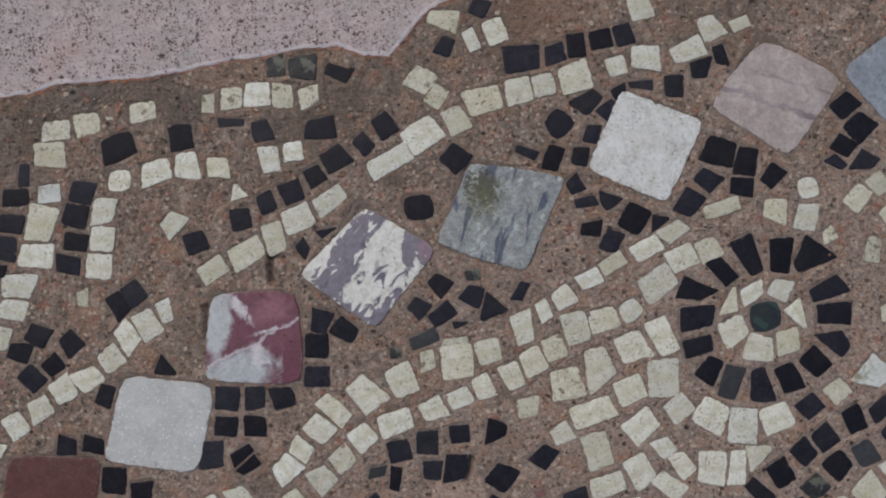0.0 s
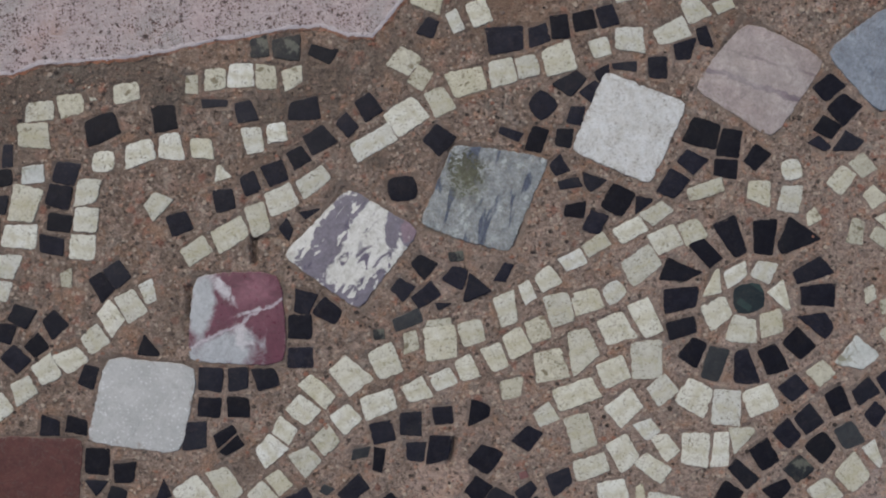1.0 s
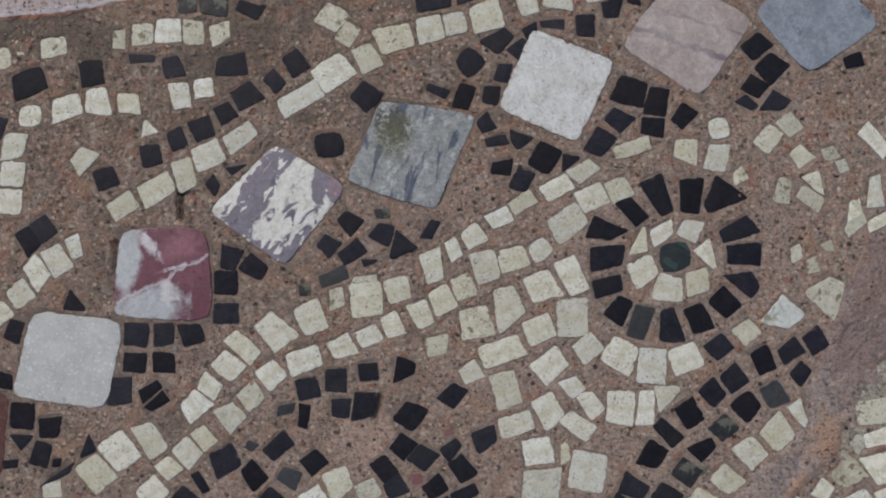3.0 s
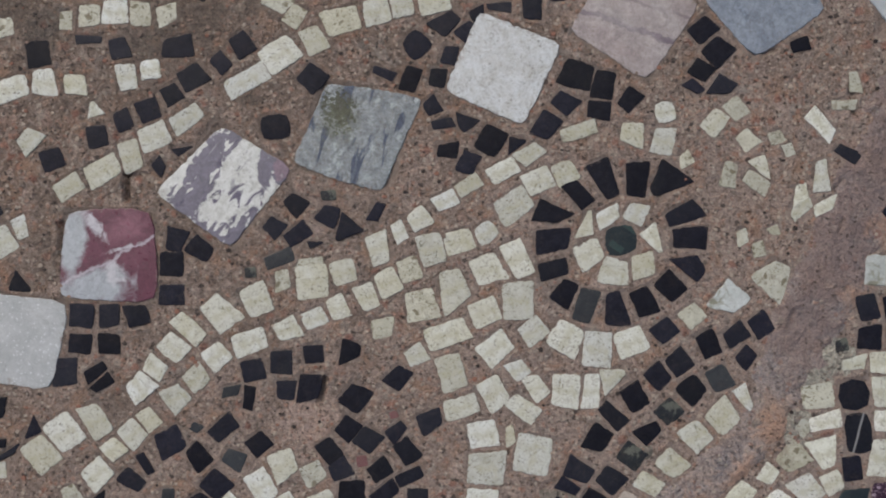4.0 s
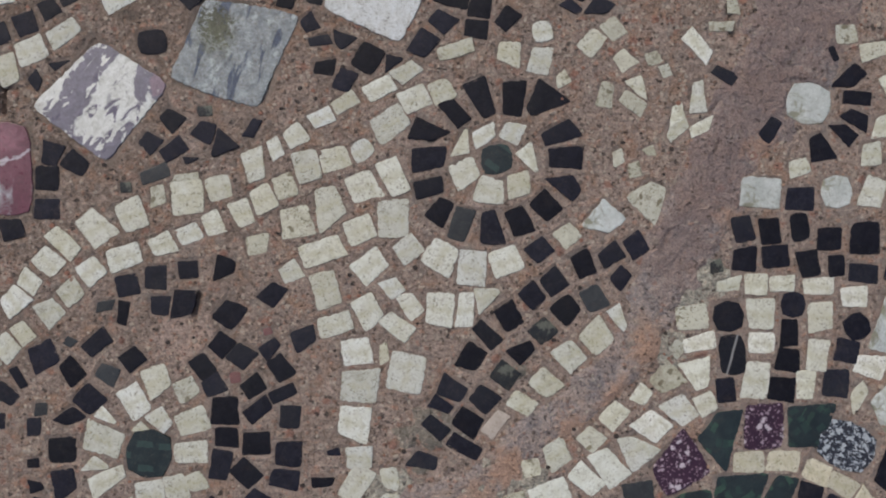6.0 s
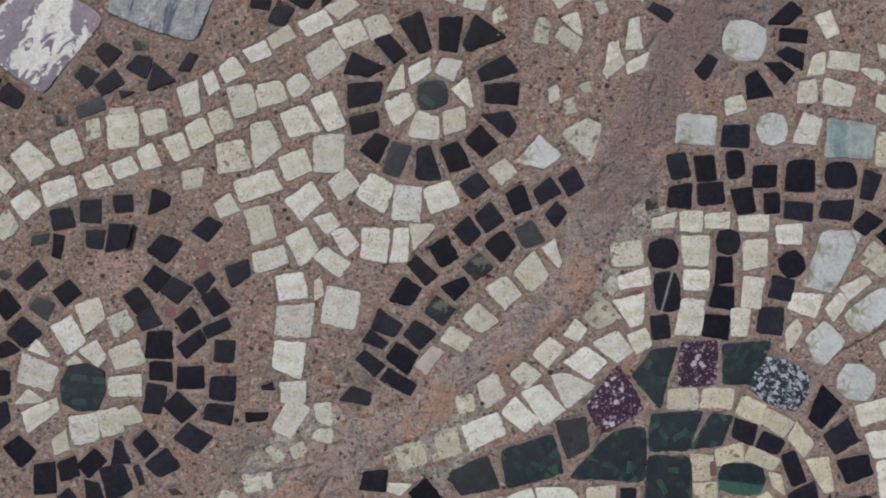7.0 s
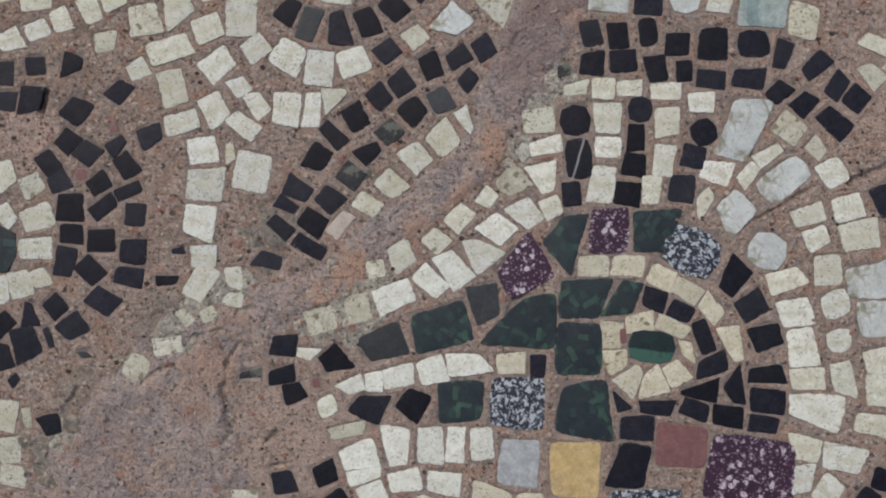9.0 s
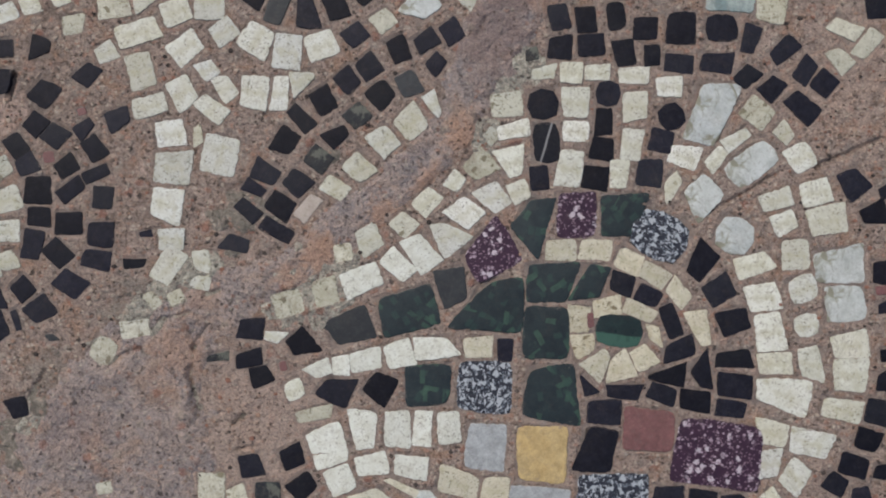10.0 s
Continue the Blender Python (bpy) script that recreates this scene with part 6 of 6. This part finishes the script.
stone(WORN, 142.2, -360, 15.1, 15, 3, 0, 0, 0)
stone(WORN, 156.8, -364.3, 10.9, 8.6, 20, -3, 0, 0.9)
stone(WORN, 79.4, -363.7, 8.5, 6.7, 15, 2, 0.1, 0.4)
stone(BLACK, 164.5, -347.1, 13.1, 13.1, 11, 7, -0.5, 0.1)
stone(BLACK, 188.7, -341.1, 12.9, 12.4, 27, -8, 0.2, 0.3)
stone(BLACK, 195.2, -358.1, 12.3, 15.4, -51, 1, -0.5, -0.7)
stone(MOTTLED, 175.2, -362.3, 14, 11.2, 3, 0, 0, 0)
stone(BLACK, 161.6, -267, 15.4, 12.1, 2, -9, -0.2, 0.7)
stone(IVORY, 175, -271.2, 10.4, 6.2, -7, -27, 1.4, 0.7)
stone(BLACK, 191.4, -274.4, 15, 14.4, 24, 16, -1.2, 2.4)
stone(BLACK, 161, -284.6, 15.4, 9, 15, -9, -0.1, 0.5)
stone(BLACK, 168.3, -294.3, 12.2, 11.3, 20, 4, -1.1, -0.8)
stone(MOTTLED, 142.7, -284.5, 13, 4.5, 10, -24, -0.6, 0.6)
stone(IVORY, 188.4, -301.7, 10.2, 10.4, 29, -9, -0.1, 0, rounding=0.36)
stone(WORN, 200.6, -315.6, 20.5, 6.3, 14, -5, 1, 0.3)
stone(WORN, 183, -251.6, 17.5, 14.5, 17, 8, -0.4, 0.1)
stone(WORN, 204.2, -243.9, 14.5, 16, 18, -7, -0.2, 0.1)
stone(WORN, 213.7, -220.3, 10.1, 10.1, 12, 0, 0, -0)
stone(SLATE, 219.7, -264.1, 25.4, 18.2, 21, 11, 1.4, 1.7)
stone(GREEN, 253, -252.9, 33, 23.5, 18, -3, -0.6, 0.3, name="serpentine_stone", label="dark green serpentine")
stone(GREEN, 304.3, -247.3, 32.6, 31.5, 68, 24, 1.2, -6.7, name="serpentine_stone", label="dark green serpentine")
stone(GREEN, 335.7, -233.2, 26.7, 22.9, 4, -15, 2.1, 0.3, name="serpentine_stone", label="dark green serpentine")
stone(BLACK, 412.8, -269.1, 18.5, 11.8, 23, -21, -1, 0.8)
stone(GREEN, 334.4, -262.5, 25.7, 30.3, 1, 0, -0.4, -0.3, name="serpentine_stone", label="dark green serpentine")
stone(GREEN, 338.9, -298.1, 30.3, 31.5, 1, 0, -2.5, 2.9, name="serpentine_stone", label="dark green serpentine")
stone(CREAM, 341.3, -213.9, 17.2, 11.6, 3, -1, -0.3, 0.5)
stone(CREAM, 361.4, -213, 18.4, 11.4, -1, -9, -0.1, 0.1)
stone(CREAM, 381.1, -218.7, 16.3, 12.1, -22, 3, -0.5, -0.2)
stone(CREAM, 396.6, -226.2, 16.5, 9.7, -28, -1, 0.8, 0.3)
stone(CREAM, 411.1, -236.1, 15, 10.2, -48, 15, 0.4, -0.1)
stone(CREAM, 424.8, -256.3, 9.3, 20.5, 9, 12, 2, -0)
stone(BLACK, 423.9, -217.3, 20.2, 13.2, 62, -13, 0.6, 1.5)
stone(BLACK, 434.8, -233.5, 17.3, 14.4, 35, -4, 0.3, 0.2)
stone(BLACK, 444, -251.5, 18.1, 13.8, 17, 6, 0.6, -0.9)
stone(BLACK, 444.8, -273.6, 21, 9.8, 5, 4, -1, 0.8)
stone(BLACK, 446.2, -289, 20.4, 13.9, -5, 6, 0.2, 0)
stone(BLACK, 444.2, -302.6, 17.1, 9.3, -6, -4, 0.2, -0.4)
stone(BLACK, 427.2, -283, 10.9, 17.2, 40, -22, 3, 2.9)
stone(BLACK, 406, -284.8, 21.7, 8.4, 6, -10, 0.6, 3.4)
stone(BLACK, 403.8, -295.5, 10.1, 16.4, 74, -2, -0.3, -0.7)
stone(BLACK, 423.3, -298.6, 17.6, 11.9, -6, 5, 0, 0.3)
stone(BLACK, 370.2, -307.5, 19.9, 13.6, 1, -2, -0, 0.5)
stone(BLACK, 367.3, -329.6, 20, 26.2, -5, -11, -1.5, -1)
stone(OLDROSE, 396.7, -316.9, 29.6, 24.5, -3, 2, 0.2, -0.6, name="square_stone", label="old rose stone")
stone(PURPLE, 437.9, -329.9, 50.9, 37.7, -5, 0, -1.3, 0, name="porphyry_stone", label="purple porphyry with white flecks")
stone(OCHRE, 335, -333.6, 28.5, 32.4, -1, 3, 0.6, 0.9, name="square_stone", label="ochre yellow marble")
stone(BLUISH, 301.8, -330.7, 22.4, 26.8, -2, -2, -0.8, 0.4, name="marble_stone", label="blue-grey marble")
stone(GRANITE, 299.6, -295.3, 31.5, 29.3, -2, 3, -0.4, 1.1, name="granite_stone", label="black and white speckled granite")
stone(GREEN, 266.5, -296.1, 25.6, 23.2, 6, -6, 0.8, -0.1, name="serpentine_stone", label="dark green serpentine")
stone(BLACK, 310.8, -273.6, 8.4, 13.2, 2, -1, 0.4, -0)
stone(BLACK, 238.7, -298.2, 16.2, 15.7, 59, 4, -1.4, -0.6)
stone(BLACK, 212.8, -301.2, 15, 19.4, 62, 18, -1.9, -1.1)
stone(CHALK, 202.7, -289.2, 13.1, 8.6, 25, 17, 1.7, 0.5)
stone(CHALK, 215.1, -286.5, 9.6, 10.6, 6, -2, 0.2, 0.8)
stone(CHALK, 229.4, -282.8, 17.8, 11.3, 15, -9, -0, 0.3)
stone(CHALK, 249.1, -278.6, 15.8, 14.5, 17, 3, -0.1, 1)
stone(CHALK, 269.1, -273.9, 22.9, 12.2, 6, 19, -1.9, -0.9)
stone(CREAM, 295.1, -272.5, 16.2, 11.4, 5, -1, 0.5, 0.4)
stone(CHALK, 229.8, -323.6, 13.6, 21.9, 0, 7, 2.2, -0.9)
stone(CHALK, 249.7, -322.3, 14.2, 20.9, 1, 2, -0.2, 0.8)
stone(CHALK, 264.4, -321.4, 10.3, 20.2, 0, -2, -0.2, 0.2)
stone(CHALK, 280, -320.2, 12.5, 17.9, 8, -2, -0.1, 0)
stone(CHALK, 208.1, -330.4, 20.7, 14.2, 17, 2, 0.1, 1.9)
stone(CHALK, 211.7, -341.6, 19.2, 6.5, 15, -5, 0.5, -1.1)
stone(CHALK, 217.3, -353.6, 15.1, 15.1, 25, 0, 0, -0)
stone(CHALK, 235.5, -343.7, 18, 11.9, 12, 4, -0.1, 0.9)
stone(CHALK, 258.5, -344, 19.1, 12, -6, 3, 0.1, 0.7)
stone(CREAM, 286.6, -352.8, 23.4, 14.2, -15, 9, 0.3, -0.8)
stone(CREAM, 308.3, -355.9, 15.6, 14.7, 2, -9, -0.5, -0)
stone(CREAM, 253.6, -356.1, 3.2, 19.4, 41, 25, -0.1, -0.8)
stone(BLUISH, 334.5, -358.6, 34.8, 10.4, 0, -7, 0, -0.7, name="marble_stone", label="blue-grey marble")
stone(MARBLE, 267.1, -361.3, 12.4, 7.4, 1, 21, -2.1, -0.2, name="marble_stone", label="greyish white marble")
stone(STRAW, 233.6, -363.7, 21.8, 9.4, 11, 36, -2.3, 1.2)
stone(GRANITE, 377, -353.9, 41.4, 19.6, 3, -5, -0.3, 0.2, name="granite_stone", label="black and white speckled granite")
stone(BLACK, 410.1, -354.2, 17.4, 9.6, 3, -6, -0.4, 0.2)
stone(BLACK, 430.1, -355.5, 16.6, 8.8, -2, 0, 0, -0.6)
stone(BLACK, 447.8, -355.7, 15, 6.2, 7, 27, -1.7, -0)
stone(OLDROSE, 181.2, -288.1, 3.5, 4.9, 10, 2, -0.1, 0.1, name="pebble", label="reddish brick pebble")
stone(WORN, 116.7, -250.5, 9.3, 8.2, 27, 6, -0.2, -0.6)

# ---- the reddish repair that runs across the floor: x, y, half its width ----
BAND = [(371.9, 59.7, 23.9), (365.8, 39.7, 25.9), (354.7, 19.5, 23.9), (329.4, -27.6, 20.6), (306.3, -71.3, 18.3), (291.6, -104.9, 15.3), (275.0, -143.1, 12.0), (247.0, -175.7, 11.3), (215.6, -203.7, 11.3), (187.1, -233.0, 12.6), (156.5, -244.0, 12.6), (123.8, -271.1, 18.3), (100.2, -305.2, 34.9), (78.5, -342.6, 48.1), (59.0, -393.1, 56.4)]


def repair_height(xs, ys):
    best = np.full(xs.shape, -9.0)
    for (ax, ay, aw), (bx, by, bw) in zip(BAND, BAND[1:]):
        dx, dy = bx - ax, by - ay
        k = np.clip(((xs * 1000 - ax) * dx + (ys * 1000 - ay) * dy) / (dx * dx + dy * dy), 0, 1)
        d = np.hypot(xs * 1000 - ax - k * dx, ys * 1000 - ay - k * dy) / (aw + (bw - aw) * k)
        best = np.maximum(best, 1 - d)
    wander = 0.22 * relief(xs, ys, 0.022, 11) + 0.14 * relief(xs, ys, 0.008, 12) + 0.08 * relief(xs, ys, 0.0035, 15)
    return 0.0013 * np.clip((best + wander) * 3.2, -1.6, 0.75) + 0.0006 * relief(xs, ys, 0.03, 17) + 0.0008 * relief(xs, ys, 0.013, 13) + 0.00055 * relief(xs, ys, 0.0055, 14) + 0.00025 * np.abs(relief(xs, ys, 0.009, 16))


def clear_of_stones(xs, ys, zs, worn_too, over=0.0002):
    """Heights pressed down where stones lie, so that they show."""
    for x, y, w, h, turn, worn in LAID:
        if (worn and not worn_too) or not (xs[0, 0] * 1000 - 30 < x < xs[-1, -1] * 1000 + 30 and ys[0, 0] * 1000 - 30 < y < ys[-1, -1] * 1000 + 30):
            continue
        near = (np.abs(xs[0] * 1000 - x) < 45).nonzero()[0], (np.abs(ys[:, 0] * 1000 - y) < 45).nonzero()[0]
        if not len(near[0]) or not len(near[1]):
            continue
        part = np.s_[near[1][0]:near[1][-1] + 1, near[0][0]:near[0][-1] + 1]
        dx, dy = xs[part] * 1000 - x, ys[part] * 1000 - y
        lx, ly = dx * math.cos(turn) + dy * math.sin(turn), dy * math.cos(turn) - dx * math.sin(turn)
        beyond = np.maximum(np.abs(lx) - w / 2, np.abs(ly) - h / 2)
        zs[part] = np.minimum(zs[part], 0.0004 * beyond + over)
    return zs


def ragged(spots, xs, ys, seed, thick):
    """Heights of thin crusts round the given places (x, y, reach in millimetres), sunk elsewhere."""
    best = np.full(xs.shape, -9.0)
    for x, y, reach in spots:
        best = np.maximum(best, 1 - np.hypot(xs * 1000 - x, ys * 1000 - y) / reach)
    wander = 0.5 * relief(xs, ys, 0.011, seed) + 0.35 * relief(xs, ys, 0.005, seed + 1) + 0.2 * relief(xs, ys, 0.0027, seed + 2)
    return thick * np.clip((best - 0.25 + wander) * 2.2, -3, 0.7) + 0.0002 * relief(xs, ys, 0.004, seed + 3)


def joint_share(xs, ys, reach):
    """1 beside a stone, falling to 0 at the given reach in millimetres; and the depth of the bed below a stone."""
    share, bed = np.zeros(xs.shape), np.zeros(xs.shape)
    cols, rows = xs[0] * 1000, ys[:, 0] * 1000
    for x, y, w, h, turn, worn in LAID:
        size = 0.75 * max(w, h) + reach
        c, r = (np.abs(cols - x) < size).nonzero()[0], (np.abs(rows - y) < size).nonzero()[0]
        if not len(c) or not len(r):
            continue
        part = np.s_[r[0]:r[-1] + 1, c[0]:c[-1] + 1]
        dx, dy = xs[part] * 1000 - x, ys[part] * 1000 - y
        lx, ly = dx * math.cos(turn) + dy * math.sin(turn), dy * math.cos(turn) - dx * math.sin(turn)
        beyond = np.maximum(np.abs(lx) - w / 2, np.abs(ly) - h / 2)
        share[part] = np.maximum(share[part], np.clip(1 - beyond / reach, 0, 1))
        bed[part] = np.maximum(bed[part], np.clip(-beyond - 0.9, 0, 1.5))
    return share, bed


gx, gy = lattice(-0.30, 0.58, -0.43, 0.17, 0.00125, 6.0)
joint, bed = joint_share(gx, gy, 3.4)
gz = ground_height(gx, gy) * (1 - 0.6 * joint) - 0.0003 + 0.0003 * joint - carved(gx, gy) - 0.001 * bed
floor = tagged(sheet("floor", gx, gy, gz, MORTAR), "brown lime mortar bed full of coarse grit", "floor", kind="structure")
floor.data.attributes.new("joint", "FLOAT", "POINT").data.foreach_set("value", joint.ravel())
rx, ry = np.meshgrid(np.arange(-0.02, 0.46, 0.0013), np.arange(-0.43, 0.17, 0.0013))
tagged(sheet("mortar_repair", rx, ry, clear_of_stones(rx, ry, repair_height(rx, ry), True) - carved(rx, ry), REPAIR), "rough reddish mortar smeared along a joint", "mortar", kind="structure")
for spots, seed, material, label in (
    ([(181.0, -250.6, 19.9), (207.2, -242.9, 18.3), (211.3, -221.2, 13.3), (191.8, -231.9, 14.9), (311.6, -111.0, 16.6), (294.4, -147.9, 10.0)], 31, FILM, "pale grey lime crust over worn tesserae"),
    ([(96.9, -262.3, 15.9), (76.1, -281.3, 11.3), (123.1, -254.6, 13.3), (112.6, -241.7, 10.0), (127.6, -238.5, 16.6), (111.3, -248.9, 13.3), (30.0, -331.3, 13.3)], 41, FILM, "pale grey lime crust on the mortar"),
    ([(155, -196, 13), (164, -178, 7), (140, -203, 7), (170, -207, 8), (152, -220, 8), (205, -163, 5), (23, -333, 15), (29, -346, 10), (38, -318, 7)], 61, GREYFILM, "grey-green lime film in the joints"),
    ([(-124.1, 101.6, 13.9), (-144.0, 99.9, 8.3), (-16.3, 82.6, 8.6), (-195.5, 81.6, 8.6), (-61.1, 109.2, 9.3), (-27.9, 114.8, 8.0)], 51, CRUST, "rusty stained mortar beside the slab")):
    x0, x1 = min(p[0] - p[2] for p in spots) / 1000, max(p[0] + p[2] for p in spots) / 1000
    y0, y1 = min(p[1] - p[2] for p in spots) / 1000, max(p[1] + p[2] for p in spots) / 1000
    px, py = np.meshgrid(np.arange(x0, x1, 0.0012), np.arange(y0, y1, 0.0012))
    tagged(sheet("mortar_crust", px, py, clear_of_stones(px, py, ragged(spots, px, py, seed, 0.0008), material == FILM, 0.0004), material), label, "mortar", kind="structure")


# ---- grit in the mortar ----
# loose crumbs where the bed has broken: x, y, reach, how many, least and greatest size
CRUMBS = [(10, -148, 26, 150, 0.5, 1.5), (-195, 82, 14, 50, 0.5, 1.4), (286, 62, 22, 60, 0.5, 1.4), (500, -130, 34, 130, 0.6, 2.0), (325, -272, 14, 50, 0.5, 1.5), (277, -172, 12, 40, 0.5, 1.6), (-250, 75, 16, 40, 0.4, 1.2), (150, -325, 24, 60, 0.5, 1.5)]


def grit(count, seed):
    rng = random.Random(seed)
    verts, faces = [], []
    taken = np.array(TAKEN)
    made = 0

    def crumb(x, y, r, lift):
        z = lift + 1000 * float(ground_height(np.array([[x / 1000]]), np.array([[y / 1000]]))[0, 0])
        k, turn, flat = len(verts), rng.uniform(0, 6.3), rng.uniform(0.6, 1.0)
        for s, up in ((1.0, -0.3), (0.72, 0.22)):
            for i in range(5):
                a = turn + i * 1.2566
                q = r * s * rng.uniform(0.75, 1.2)
                verts.append(((x + q * math.cos(a)) / 1000, (y + q * flat * math.sin(a)) / 1000, (z + up * r * 1.2) / 1000))
        faces.extend([(k + i, k + (i + 1) % 5, k + 5 + (i + 1) % 5, k + 5 + i) for i in range(5)] + [tuple(range(k + 5, k + 10))])

    while made < count:
        x, y = rng.uniform(-275, 550), rng.uniform(-400, 160)
        if np.any((taken[:, 0] - x) ** 2 + (taken[:, 1] - y) ** 2 < (taken[:, 2] * 0.95) ** 2):
            continue
        if slab_side(x, y) > -2:
            continue
        crumb(x, y, 0.4 + 1.7 * rng.random() ** 3, 0.0)
        made += 1
    for cx, cy, reach, many, least, most in CRUMBS:
        for k in range(many):
            x, y = cx + rng.gauss(0, 0.45) * reach, cy + rng.gauss(0, 0.45) * reach
            if not np.any((taken[:, 0] - x) ** 2 + (taken[:, 1] - y) ** 2 < (taken[:, 2] * 0.95) ** 2):
                crumb(x, y, rng.uniform(least, most) * rng.uniform(0.6, 1.0), 0.1)
    me = bpy.data.meshes.new("grit")
    me.from_pydata(verts, [], faces)
    me.materials.append(GRIT)
    return tagged(new("grit", me), "crushed brick, sand and dark grit set in mortar", "grit", kind="stuff")


grit(8000, 5)
